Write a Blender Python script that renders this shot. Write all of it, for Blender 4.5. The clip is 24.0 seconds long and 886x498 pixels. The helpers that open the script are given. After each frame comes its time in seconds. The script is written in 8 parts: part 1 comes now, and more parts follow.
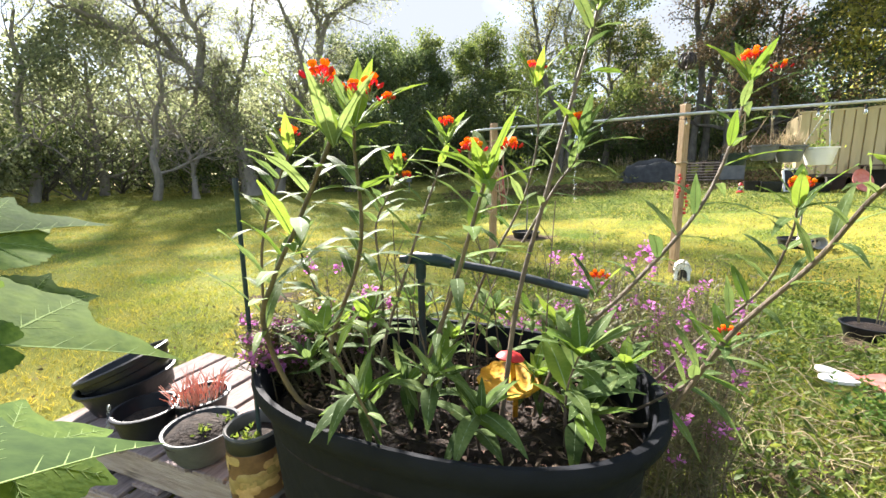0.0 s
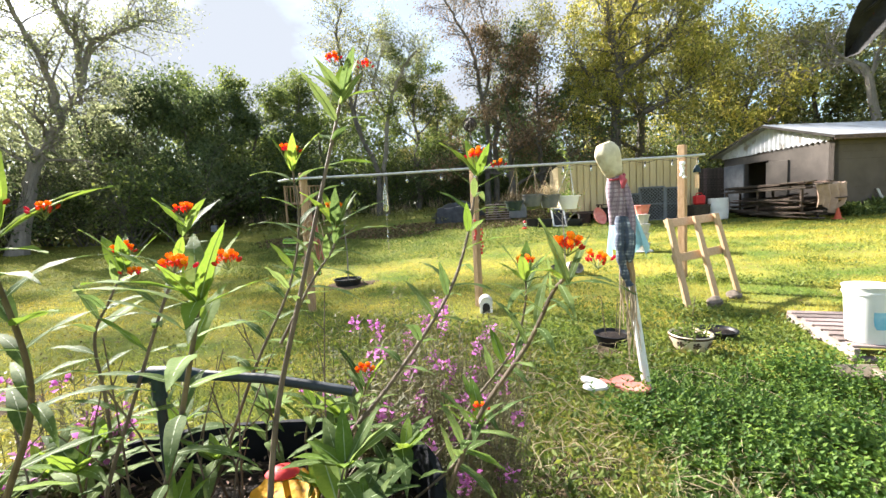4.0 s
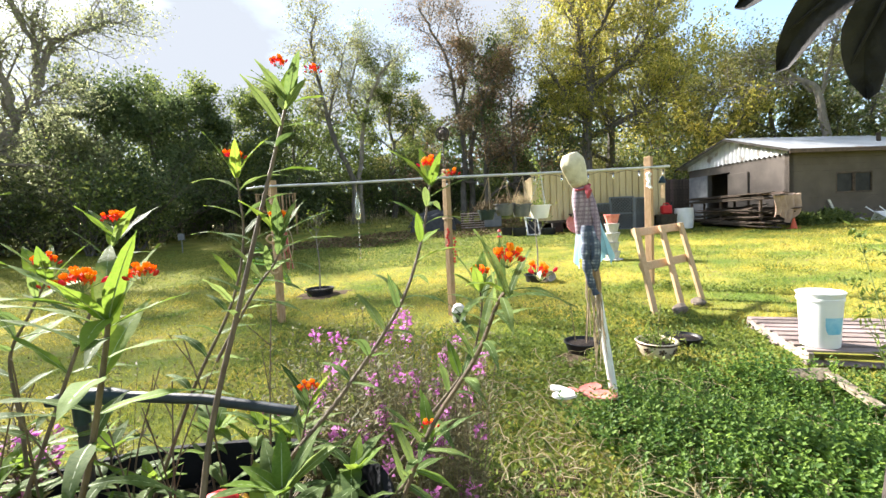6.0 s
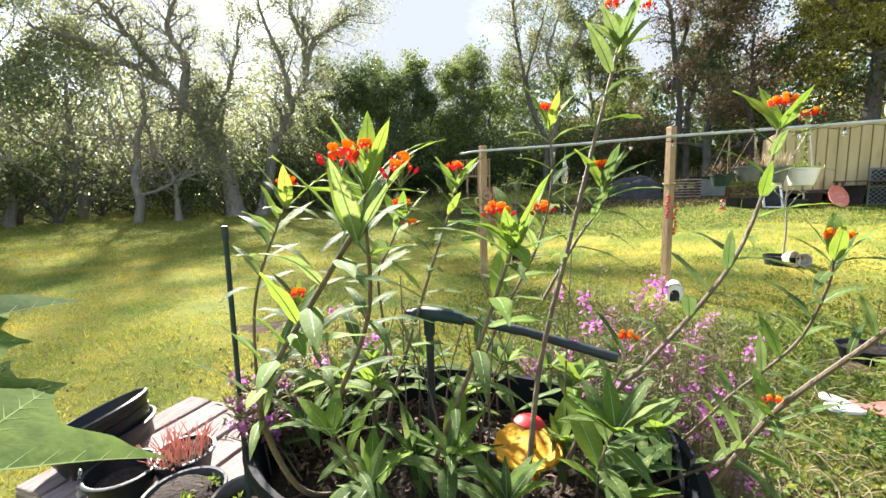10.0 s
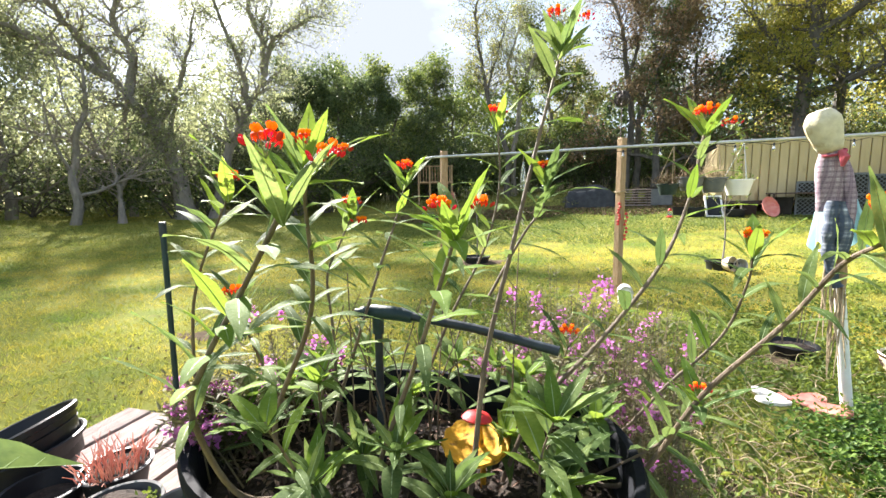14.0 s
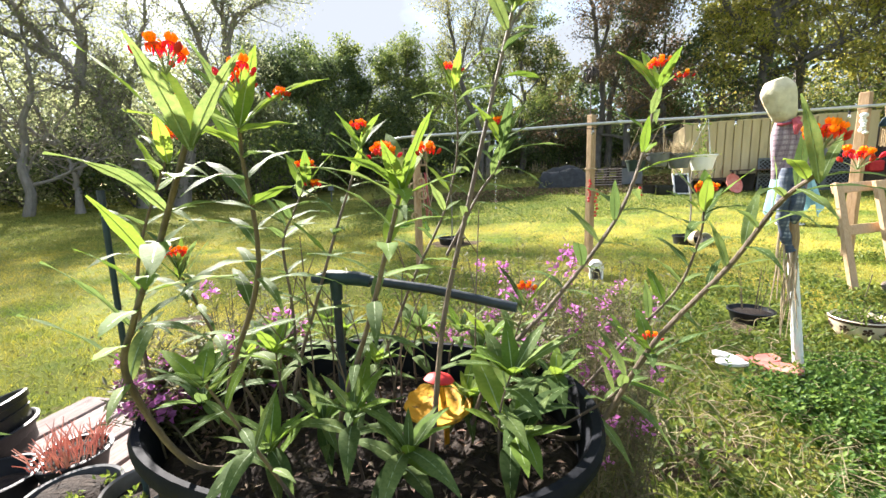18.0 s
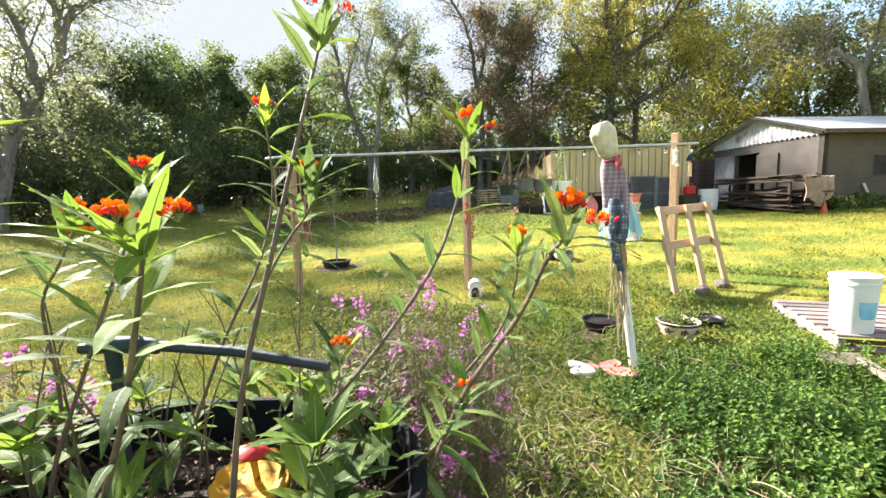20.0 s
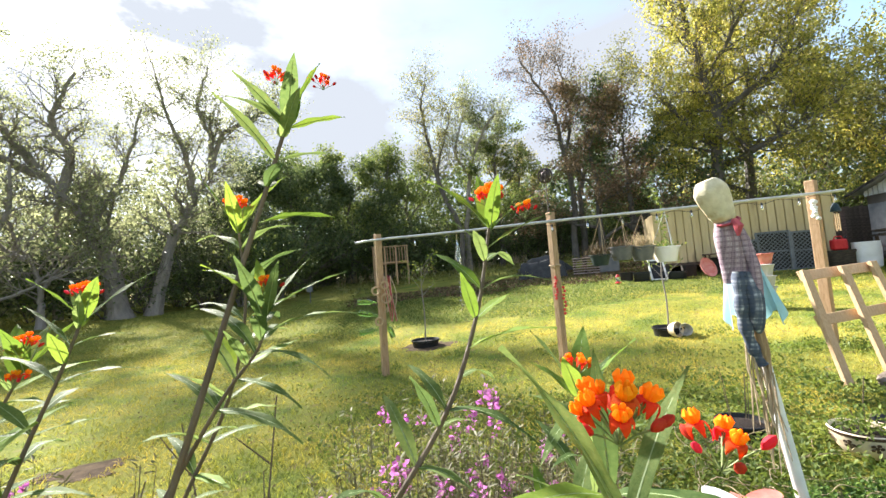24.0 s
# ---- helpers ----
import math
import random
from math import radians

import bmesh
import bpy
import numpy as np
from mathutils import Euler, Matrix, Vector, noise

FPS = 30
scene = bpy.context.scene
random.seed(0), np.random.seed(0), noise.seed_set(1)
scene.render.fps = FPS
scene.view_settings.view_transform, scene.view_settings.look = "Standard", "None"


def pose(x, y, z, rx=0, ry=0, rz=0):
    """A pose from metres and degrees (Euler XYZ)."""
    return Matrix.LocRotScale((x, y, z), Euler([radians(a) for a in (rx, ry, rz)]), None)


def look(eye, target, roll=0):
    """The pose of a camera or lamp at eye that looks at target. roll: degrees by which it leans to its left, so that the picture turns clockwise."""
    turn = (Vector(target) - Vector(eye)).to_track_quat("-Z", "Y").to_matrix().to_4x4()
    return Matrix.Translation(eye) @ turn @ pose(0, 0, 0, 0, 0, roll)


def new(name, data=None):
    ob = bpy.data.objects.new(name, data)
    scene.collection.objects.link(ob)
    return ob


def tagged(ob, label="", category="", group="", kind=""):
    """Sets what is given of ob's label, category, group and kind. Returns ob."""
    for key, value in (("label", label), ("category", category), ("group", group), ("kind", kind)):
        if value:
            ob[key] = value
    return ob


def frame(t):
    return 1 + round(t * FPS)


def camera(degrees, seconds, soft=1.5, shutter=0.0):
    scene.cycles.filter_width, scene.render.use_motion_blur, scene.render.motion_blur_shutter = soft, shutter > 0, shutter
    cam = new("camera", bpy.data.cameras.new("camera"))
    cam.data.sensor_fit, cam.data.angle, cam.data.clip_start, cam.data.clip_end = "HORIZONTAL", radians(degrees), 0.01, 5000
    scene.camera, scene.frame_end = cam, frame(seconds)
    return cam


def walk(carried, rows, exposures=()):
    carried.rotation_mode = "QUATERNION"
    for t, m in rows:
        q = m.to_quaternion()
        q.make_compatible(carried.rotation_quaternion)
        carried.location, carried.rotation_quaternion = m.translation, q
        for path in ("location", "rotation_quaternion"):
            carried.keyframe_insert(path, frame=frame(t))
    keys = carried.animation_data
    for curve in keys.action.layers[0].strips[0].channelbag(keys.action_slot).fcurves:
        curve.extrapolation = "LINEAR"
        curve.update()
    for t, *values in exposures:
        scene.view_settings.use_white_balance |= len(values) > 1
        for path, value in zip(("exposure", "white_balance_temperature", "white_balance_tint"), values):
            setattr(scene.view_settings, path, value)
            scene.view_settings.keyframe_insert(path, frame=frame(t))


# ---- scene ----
cam = camera(94.7, 24.0)
METRES, EYE, TILT, LEAN, TURN = 2.5, 1.05, -12.0, 0.0, 0.0
PATH = [
    (0, (0.248, 0.082, 1.149), (-0.013, 2.036, 0.811), -1.1),
    (0.5, (0.123, 0.133, 1.195), (-0.208, 2.078, 0.868), -0.5),
    (1, (0.056, 0.161, 1.175), (-0.245, 2.109, 0.838), -0.3),
    (1.5, (0.044, 0.166, 1.146), (-0.198, 2.129, 0.849), -0.6),
    (2, (0.117, 0.143, 1.232), (0.028, 2.127, 0.994), -1.5),
    (2.5, (0.176, 0.12, 1.239), (0.258, 2.108, 1.037), -2.0),
    (3, (0.274, 0.127, 1.227), (0.538, 2.102, 1.059), -2.9),
    (3.5, (0.347, 0.129, 1.232), (0.785, 2.073, 1.062), -3.1),
    (5.5, (0.426, 0.117, 1.246), (1.125, 1.985, 1.099), -3.0),
    (6, (0.441, 0.133, 1.238), (1.116, 2.011, 1.106), -2.9),
    (6.5, (0.42, 0.15, 1.242), (1.021, 2.053, 1.111), -2.7),
    (7, (0.37, 0.157, 1.246), (0.828, 2.099, 1.106), -2.4),
    (7.5, (0.323, 0.172, 1.235), (0.61, 2.145, 1.085), -1.9),
    (8, (0.274, 0.156, 1.238), (0.385, 2.147, 1.081), -2.1),
    (8.5, (0.243, 0.157, 1.229), (0.204, 2.149, 1.054), -2.0),
    (9, (0.211, 0.152, 1.229), (0.069, 2.138, 1.039), -2.1),
    (9.5, (0.191, 0.154, 1.229), (-0.011, 2.131, 1.002), -1.7),
    (11.5, (0.208, 0.158, 1.155), (0.112, 2.134, 0.865), -0.8),
    (12, (0.239, 0.164, 1.17), (0.222, 2.144, 0.886), -0.9),
    (12.5, (0.27, 0.16, 1.175), (0.319, 2.139, 0.894), -1.1),
    (13, (0.281, 0.16, 1.17), (0.356, 2.139, 0.894), -1.0),
    (13.5, (0.278, 0.159, 1.17), (0.322, 2.142, 0.91), -0.8),
    (14, (0.22, 0.151, 1.2), (0.204, 2.137, 0.967), -0.8),
    (14.5, (0.175, 0.148, 1.232), (0.114, 2.136, 1.025), -0.9),
    (15, (0.201, 0.15, 1.238), (0.153, 2.139, 1.036), -1.3),
    (15.5, (0.237, 0.15, 1.235), (0.241, 2.14, 1.027), -1.9),
    (16, (0.259, 0.148, 1.221), (0.32, 2.134, 0.992), -2.3),
    (16.5, (0.263, 0.15, 1.2), (0.354, 2.131, 0.945), -2.5),
    (17, (0.262, 0.153, 1.174), (0.348, 2.131, 0.889), -2.4),
    (17.5, (0.255, 0.151, 1.152), (0.325, 2.125, 0.84), -2.0),
    (19.5, (0.348, 0.199, 1.151), (0.774, 2.131, 0.86), -1.2),
    (20, (0.41, 0.182, 1.197), (1.013, 2.074, 0.959), -1.7),
    (20.5, (0.449, 0.171, 1.226), (1.192, 2.019, 1.044), -2.3),
    (21, (0.474, 0.166, 1.238), (1.29, 1.987, 1.105), -2.7),
    (21.5, (0.48, 0.171, 1.267), (1.284, 1.999, 1.17), -2.8),
    (22, (0.459, 0.165, 1.287), (1.173, 2.031, 1.209), -2.5),
    (22.5, (0.445, 0.146, 1.214), (1.013, 2.062, 1.146), -2.3),
    (23, (0.481, 0.141, 1.168), (0.88, 2.1, 1.112), -2.3),
    (23.5, (0.519, 0.236, 1.16), (0.752, 2.222, 1.152), -3.0),
    (24, (0.6, 0.404, 1.256), (0.772, 2.392, 1.389), -4.5),
]
EXPOSURE = [(0, 2.93), (2, 2.88), (3, 2.81), (7, 2.81), (9, 2.85), (12, 2.92), (14, 2.92), (17, 2.85), (20, 2.94), (22, 2.83), (24, 2.77)]
walk(cam, [(t, look(eye, target, roll)) for t, eye, target, roll in PATH], EXPOSURE)

# ---- light ----
EYE_AT = Vector((0.3, 0.1, 1.2))
SUN_AZ, SUN_EL = radians(-32.0), radians(31.5)
TO_SUN = Vector((math.sin(SUN_AZ) * math.cos(SUN_EL), math.cos(SUN_AZ) * math.cos(SUN_EL), math.sin(SUN_EL)))

world = bpy.data.worlds.new("sky")
scene.world = world
world.use_nodes = True
wn, wl = world.node_tree.nodes, world.node_tree.links
wn.clear()
w_out = wn.new("ShaderNodeOutputWorld")
w_bg = wn.new("ShaderNodeBackground")
w_sky = wn.new("ShaderNodeTexSky")
w_sky.sky_type, w_sky.sun_disc = "NISHITA", False
w_sky.sun_elevation, w_sky.sun_rotation = SUN_EL, SUN_AZ
w_sky.air_density, w_sky.dust_density = 1.0, 0.5
w_co = wn.new("ShaderNodeTexCoord")
w_map = wn.new("ShaderNodeMapping")
w_map.inputs["Scale"].default_value = (1.0, 1.0, 2.2)
w_noise = wn.new("ShaderNodeTexNoise")
w_noise.inputs["Scale"].default_value, w_noise.inputs["Detail"].default_value = 1.7, 7.0
w_noise.inputs["Roughness"].default_value = 0.55
w_ramp = wn.new("ShaderNodeValToRGB")
w_ramp.color_ramp.elements[0].position, w_ramp.color_ramp.elements[1].position = 0.36, 0.6
w_mix = wn.new("ShaderNodeMix")
w_mix.data_type = "RGBA"
w_mix.inputs["B"].default_value = (1.74, 1.87, 2.1, 1)
w_bg.inputs["Strength"].default_value = 0.066
wl.new(w_co.outputs["Generated"], w_map.inputs["Vector"])
wl.new(w_map.outputs["Vector"], w_noise.inputs["Vector"])
wl.new(w_noise.outputs["Fac"], w_ramp.inputs["Fac"])
wl.new(w_ramp.outputs["Color"], w_mix.inputs["Factor"])
wl.new(w_sky.outputs["Color"], w_mix.inputs["A"])
wl.new(w_mix.outputs["Result"], w_bg.inputs["Color"])
wl.new(w_bg.outputs["Background"], w_out.inputs["Surface"])

sun_data = bpy.data.lights.new("sun", "SUN")
sun_data.energy, sun_data.angle, sun_data.color = 3.75, radians(2.5), (1.0, 0.93, 0.87)
sun = new("sun", sun_data)
sun.matrix_world = look(TO_SUN * 40, (0, 0, 0))


# ---- materials ----
def mat(name, a, b, scale=20.0, rough=0.7, bump=0.3, bscale=None, metal=0.0, trans=0.0, tv=1.6, rnd="", amount=0.25, stretch=(1, 1, 1), third=None, spec=0.3):
    """A surface of two tones in noise, with grain; trans lets light through, rnd varies it from piece to piece."""
    m = bpy.data.materials.new(name)
    m.use_nodes = True
    n, l = m.node_tree.nodes, m.node_tree.links
    n.clear()
    out, bs = n.new("ShaderNodeOutputMaterial"), n.new("ShaderNodeBsdfPrincipled")
    co, mp = n.new("ShaderNodeTexCoord"), n.new("ShaderNodeMapping")
    mp.inputs["Scale"].default_value = stretch
    no, rp = n.new("ShaderNodeTexNoise"), n.new("ShaderNodeValToRGB")
    no.inputs["Scale"].default_value, no.inputs["Detail"].default_value, no.inputs["Roughness"].default_value = scale, 6, 0.6
    rp.color_ramp.elements[0].position, rp.color_ramp.elements[1].position = 0.34, 0.66
    rp.color_ramp.elements[0].color, rp.color_ramp.elements[1].color = (*a, 1), (*b, 1)
    l.new(co.outputs["Object"], mp.inputs["Vector"])
    l.new(mp.outputs["Vector"], no.inputs["Vector"])
    l.new(no.outputs["Fac"], rp.inputs["Fac"])
    col = rp.outputs["Color"]
    if third:
        n2, r2, mx = n.new("ShaderNodeTexNoise"), n.new("ShaderNodeValToRGB"), n.new("ShaderNodeMix")
        n2.inputs["Scale"].default_value, n2.inputs["Detail"].default_value = third[1], 5
        r2.color_ramp.elements[0].position, r2.color_ramp.elements[1].position = third[2], third[2] + 0.12
        mx.data_type = "RGBA"
        mx.inputs["B"].default_value = (*third[0], 1)
        l.new(mp.outputs["Vector"], n2.inputs["Vector"])
        l.new(n2.outputs["Fac"], r2.inputs["Fac"])
        l.new(r2.outputs["Color"], mx.inputs["Factor"])
        l.new(col, mx.inputs["A"])
        col = mx.outputs["Result"]
    if rnd:
        src = n.new("ShaderNodeObjectInfo") if rnd == "obj" else n.new("ShaderNodeNewGeometry")
        mr, hs = n.new("ShaderNodeMapRange"), n.new("ShaderNodeHueSaturation")
        mr.inputs["To Min"].default_value, mr.inputs["To Max"].default_value = 1 - amount * 1.3, 1 + amount
        mh = n.new("ShaderNodeMapRange")
        mh.inputs["To Min"].default_value, mh.inputs["To Max"].default_value = 0.5 + amount * 0.06, 0.5 - amount * 0.05
        val = src.outputs["Random"] if rnd == "obj" else src.outputs["Random Per Island"]
        l.new(val, mr.inputs["Value"])
        l.new(val, mh.inputs["Value"])
        l.new(mr.outputs["Result"], hs.inputs["Value"])
        l.new(mh.outputs["Result"], hs.inputs["Hue"])
        l.new(col, hs.inputs["Color"])
        col = hs.outputs["Color"]
    l.new(col, bs.inputs["Base Color"])
    bs.inputs["Roughness"].default_value, bs.inputs["Metallic"].default_value = rough, metal
    bs.inputs["Specular IOR Level"].default_value = spec
    if bump:
        nb, bp = n.new("ShaderNodeTexNoise"), n.new("ShaderNodeBump")
        nb.inputs["Scale"].default_value, nb.inputs["Detail"].default_value = bscale or scale * 3, 5
        bp.inputs["Strength"].default_value, bp.inputs["Distance"].default_value = bump, 0.01
        l.new(mp.outputs["Vector"], nb.inputs["Vector"])
        l.new(nb.outputs["Fac"], bp.inputs["Height"])
        l.new(bp.outputs["Normal"], bs.inputs["Normal"])
    if trans:
        tr, mx, hs2 = n.new("ShaderNodeBsdfTranslucent"), n.new("ShaderNodeMixShader"), n.new("ShaderNodeHueSaturation")
        hs2.inputs["Saturation"].default_value, hs2.inputs["Value"].default_value = 1.05, tv
        hs2.inputs["Hue"].default_value = 0.485
        l.new(col, hs2.inputs["Color"])
        l.new(hs2.outputs["Color"], tr.inputs["Color"])
        mx.inputs["Fac"].default_value = trans
        l.new(bs.outputs["BSDF"], mx.inputs[1])
        l.new(tr.outputs["BSDF"], mx.inputs[2])
        l.new(mx.outputs["Shader"], out.inputs["Surface"])
    else:
        l.new(bs.outputs["BSDF"], out.inputs["Surface"])
    return m


M = {
    "lawn": mat("lawn", (0.1, 0.14, 0.03), (0.25, 0.23, 0.05), 0.95, 0.95, 0.9, 45, third=((0.19, 0.15, 0.07), 7.0, 0.6), spec=0.05),
    "blade": mat("grass_blade", (0.125, 0.2, 0.036), (0.47, 0.4, 0.074), 0.95, 0.7, 0, trans=0.4, rnd="isl", amount=0.27),
    "farblade": mat("far_grass_blade", (0.16, 0.2, 0.045), (0.3, 0.3, 0.075), 0.4, 0.7, 0, trans=0.4, rnd="isl", amount=0.3),
    # blade colour darkened and greened to carry the trees' shade
    "painted_shade_blade": mat("shade_tinted_blade", (0.085, 0.13, 0.03), (0.15, 0.19, 0.05), 0.5, 0.7, 0, trans=0.35, rnd="isl", amount=0.3),
    "earth": mat("bare_earth", (0.07, 0.05, 0.033), (0.15, 0.11, 0.07), 9, 0.95, 0.9, 40, third=((0.2, 0.16, 0.1), 22, 0.62), spec=0.05),
    "straw": mat("dry_straw", (0.3, 0.24, 0.13), (0.42, 0.36, 0.22), 8, 0.8, 0, trans=0.2, rnd="isl"),
    "litter": mat("fallen_leaf", (0.1, 0.07, 0.035), (0.2, 0.14, 0.07), 5, 0.85, 0, rnd="isl", amount=0.4),
    "mint": mat("mint_leaf", (0.058, 0.128, 0.022), (0.135, 0.225, 0.04), 5, 0.6, 0, trans=0.4, rnd="isl", amount=0.4),
    "weed": mat("weed_leaf", (0.085, 0.135, 0.026), (0.165, 0.212, 0.043), 9, 0.6, 0, trans=0.38, rnd="isl", amount=0.35),
    "milkleaf": mat("milkweed_leaf", (0.088, 0.145, 0.045), (0.142, 0.2, 0.065), 30, 0.64, 0.2, 90, trans=0.46, tv=1.3, rnd="obj", amount=0.28, spec=0.08),
    "newleaf": mat("young_leaf", (0.13, 0.22, 0.035), (0.18, 0.27, 0.05), 30, 0.68, 0.2, 90, trans=0.45, tv=1.2, spec=0.1, rnd="obj", amount=0.2),
    "figvein": mat("leaf_vein", (0.22, 0.3, 0.12), (0.29, 0.37, 0.16), 30, 0.9, 0, trans=0.3, spec=0.03),
    "rib": mat("leaf_rib", (0.25, 0.33, 0.16), (0.32, 0.4, 0.2), 30, 0.6, 0, trans=0.2),
    "stem": mat("milkweed_stem", (0.085, 0.062, 0.045), (0.165, 0.125, 0.085), 40, 0.7, 0.4, 150, stretch=(1, 1, 0.3)),
    "greenstem": mat("green_stem", (0.13, 0.17, 0.06), (0.19, 0.23, 0.09), 40, 0.6, 0.2, 120),
    "petal": mat("red_petal", (0.6, 0.045, 0.012), (0.7, 0.085, 0.015), 60, 0.7, 0, trans=0.25, rnd="obj", amount=0.15, spec=0.1),
    "bud": mat("red_bud", (0.5, 0.02, 0.03), (0.62, 0.04, 0.04), 60, 0.7, 0, trans=0.2, rnd="obj", amount=0.2, spec=0.1),
    "hood": mat("orange_hood", (0.85, 0.3, 0.008), (0.9, 0.42, 0.02), 60, 0.7, 0, trans=0.35, rnd="obj", amount=0.12, spec=0.1),
    "purple": mat("purple_petal", (0.36, 0.1, 0.3), (0.5, 0.21, 0.42), 40, 0.6, 0, trans=0.4, rnd="isl", amount=0.3),
    "thinleaf": mat("thin_leaf", (0.1, 0.105, 0.043), (0.16, 0.155, 0.063), 20, 0.6, 0, trans=0.35, rnd="isl", amount=0.3),
    "thinstem": mat("thin_stem", (0.1, 0.08, 0.05), (0.16, 0.13, 0.07), 30, 0.7, 0),
    "figleaf": mat("lobed_leaf", (0.065, 0.12, 0.032), (0.13, 0.2, 0.05), 7, 0.78, 0.1, 26, trans=0.48, rnd="obj", amount=0.35, spec=0.06, tv=1.3),
    "blackplastic": mat("black_plastic", (0.006, 0.007, 0.009), (0.012, 0.013, 0.016), 12, 0.45, 0.12, 60, third=((0.045, 0.042, 0.037), 9, 0.68), spec=0.35),
    "blackrubber": mat("black_tub", (0.007, 0.008, 0.0105), (0.013, 0.0145, 0.019), 9, 0.72, 0.25, 35, third=((0.03, 0.029, 0.026), 14, 0.68), spec=0.1),
    "soil": mat("potting_soil", (0.013, 0.009, 0.007), (0.04, 0.028, 0.02), 40, 0.95, 1.0, 70, third=((0.07, 0.055, 0.045), 60, 0.62)),
    "bark": mat("bark_chip", (0.06, 0.035, 0.022), (0.2, 0.14, 0.1), 30, 0.9, 0.4, 80, rnd="isl", amount=0.5),
    "oldwood": mat("weathered_wood", (0.3, 0.23, 0.2), (0.46, 0.38, 0.34), 14, 0.85, 0.6, 40, stretch=(6, 0.7, 6), rnd="obj", amount=0.2, third=((0.12, 0.09, 0.08), 5, 0.62)),
    "oldwoodx": mat("weathered_board", (0.19, 0.145, 0.13), (0.33, 0.265, 0.245), 14, 0.85, 0.6, 40, stretch=(0.7, 6, 6), rnd="obj", amount=0.2, third=((0.12, 0.09, 0.08), 5, 0.62)),
    "post": mat("post_wood", (0.3, 0.19, 0.1), (0.45, 0.31, 0.18), 16, 0.8, 0.5, 40, stretch=(5, 5, 0.6), rnd="obj", amount=0.12, third=((0.17, 0.11, 0.07), 7, 0.64)),
    "newwood": mat("fresh_lumber", (0.43, 0.28, 0.15), (0.56, 0.39, 0.24), 16, 0.75, 0.35, 40, stretch=(5, 5, 0.6), rnd="obj", amount=0.12),
    "galv": mat("galvanised_pipe", (0.42, 0.43, 0.43), (0.58, 0.59, 0.58), 8, 0.5, 0.1, 40, metal=0.6),
    "darkpipe": mat("dark_pipe", (0.014, 0.02, 0.027), (0.03, 0.04, 0.05), 20, 0.5, 0.15, 70, spec=0.3),
    "teal": mat("dark_teal_fitting", (0.007, 0.022, 0.028), (0.02, 0.042, 0.048), 25, 0.5, 0.2, 70, spec=0.3),
    "rust": mat("rusty_iron", (0.055, 0.045, 0.042), (0.105, 0.085, 0.078), 14, 0.65, 0.35, 70, metal=0.35, third=((0.3, 0.12, 0.05), 9, 0.62)),
    "iron": mat("dark_iron", (0.012, 0.012, 0.014), (0.035, 0.034, 0.034), 25, 0.7, 0.45, 60, spec=0.22),
    "feeder": mat("yellow_plastic", (0.5, 0.25, 0.015), (0.6, 0.33, 0.03), 20, 0.6, 0.4, 60, trans=0.05, spec=0.15, third=((0.14, 0.07, 0.015), 42, 0.55)),
    "redplastic": mat("red_plastic", (0.42, 0.015, 0.02), (0.52, 0.03, 0.028), 15, 0.5, 0.1, 60, spec=0.25),
    "greyplastic": mat("grey_bowl", (0.05, 0.052, 0.054), (0.085, 0.088, 0.09), 14, 0.6, 0.15, 50, third=((0.14, 0.13, 0.12), 8, 0.66)),
    "paleplastic": mat("pale_planter", (0.38, 0.37, 0.33), (0.5, 0.49, 0.45), 10, 0.6, 0.1, 50, third=((0.3, 0.25, 0.2), 6, 0.64)),
    "greyplanter": mat("grey_planter", (0.11, 0.115, 0.12), (0.18, 0.185, 0.18), 10, 0.6, 0.1, 50),
    "greenplanter": mat("green_planter", (0.016, 0.03, 0.028), (0.035, 0.055, 0.05), 10, 0.6, 0.1, 50),
    "tinlabel": mat("tin_label", (0.1, 0.05, 0.025), (0.2, 0.11, 0.05), 26, 0.45, 0.0, third=((0.16, 0.08, 0.03), 34, 0.56)),
    "potato": mat("printed_tuber", (0.3, 0.19, 0.07), (0.46, 0.32, 0.13), 40, 0.5, 0.1, rnd="isl"),
    "tinmetal": mat("tin_metal", (0.05, 0.05, 0.05), (0.28, 0.27, 0.26), 6, 0.6, 0.05, metal=0.3),
    "succulent": mat("red_succulent", (0.5, 0.22, 0.18), (0.64, 0.42, 0.32), 20, 0.5, 0, trans=0.3, rnd="isl"),
    "white": mat("white_plastic", (0.72, 0.72, 0.7), (0.8, 0.8, 0.78), 6, 0.45, 0.05, 30, trans=0.12),
    "pvc": mat("pvc_pipe", (0.72, 0.72, 0.7), (0.82, 0.82, 0.8), 10, 0.5, 0.1, 40, third=((0.4, 0.36, 0.28), 7, 0.66)),
    "bluelabel": mat("blue_label", (0.12, 0.4, 0.6), (0.3, 0.55, 0.68), 9, 0.5, 0, third=((0.6, 0.66, 0.64), 6, 0.5)),
    "jug": mat("yellowed_jug", (0.5, 0.47, 0.33), (0.66, 0.63, 0.47), 22, 0.6, 0.4, 50, trans=0.12, third=((0.34, 0.26, 0.14), 10, 0.55)),
    "cream": mat("cream_glaze", (0.66, 0.54, 0.38), (0.76, 0.65, 0.48), 10, 0.4, 0.05, 40, spec=0.5),
    "paw": mat("brown_print", (0.06, 0.035, 0.025), (0.1, 0.06, 0.04), 10, 0.5, 0),
    "redpaint": mat("red_paint", (0.55, 0.13, 0.1), (0.64, 0.27, 0.22), 9, 0.6, 0.2, 50),
    "whitepaint": mat("white_paint", (0.7, 0.68, 0.64), (0.8, 0.79, 0.76), 9, 0.6, 0.2, 50),
    "rope": mat("old_rope", (0.32, 0.24, 0.15), (0.45, 0.36, 0.24), 40, 0.9, 0.4, 150),
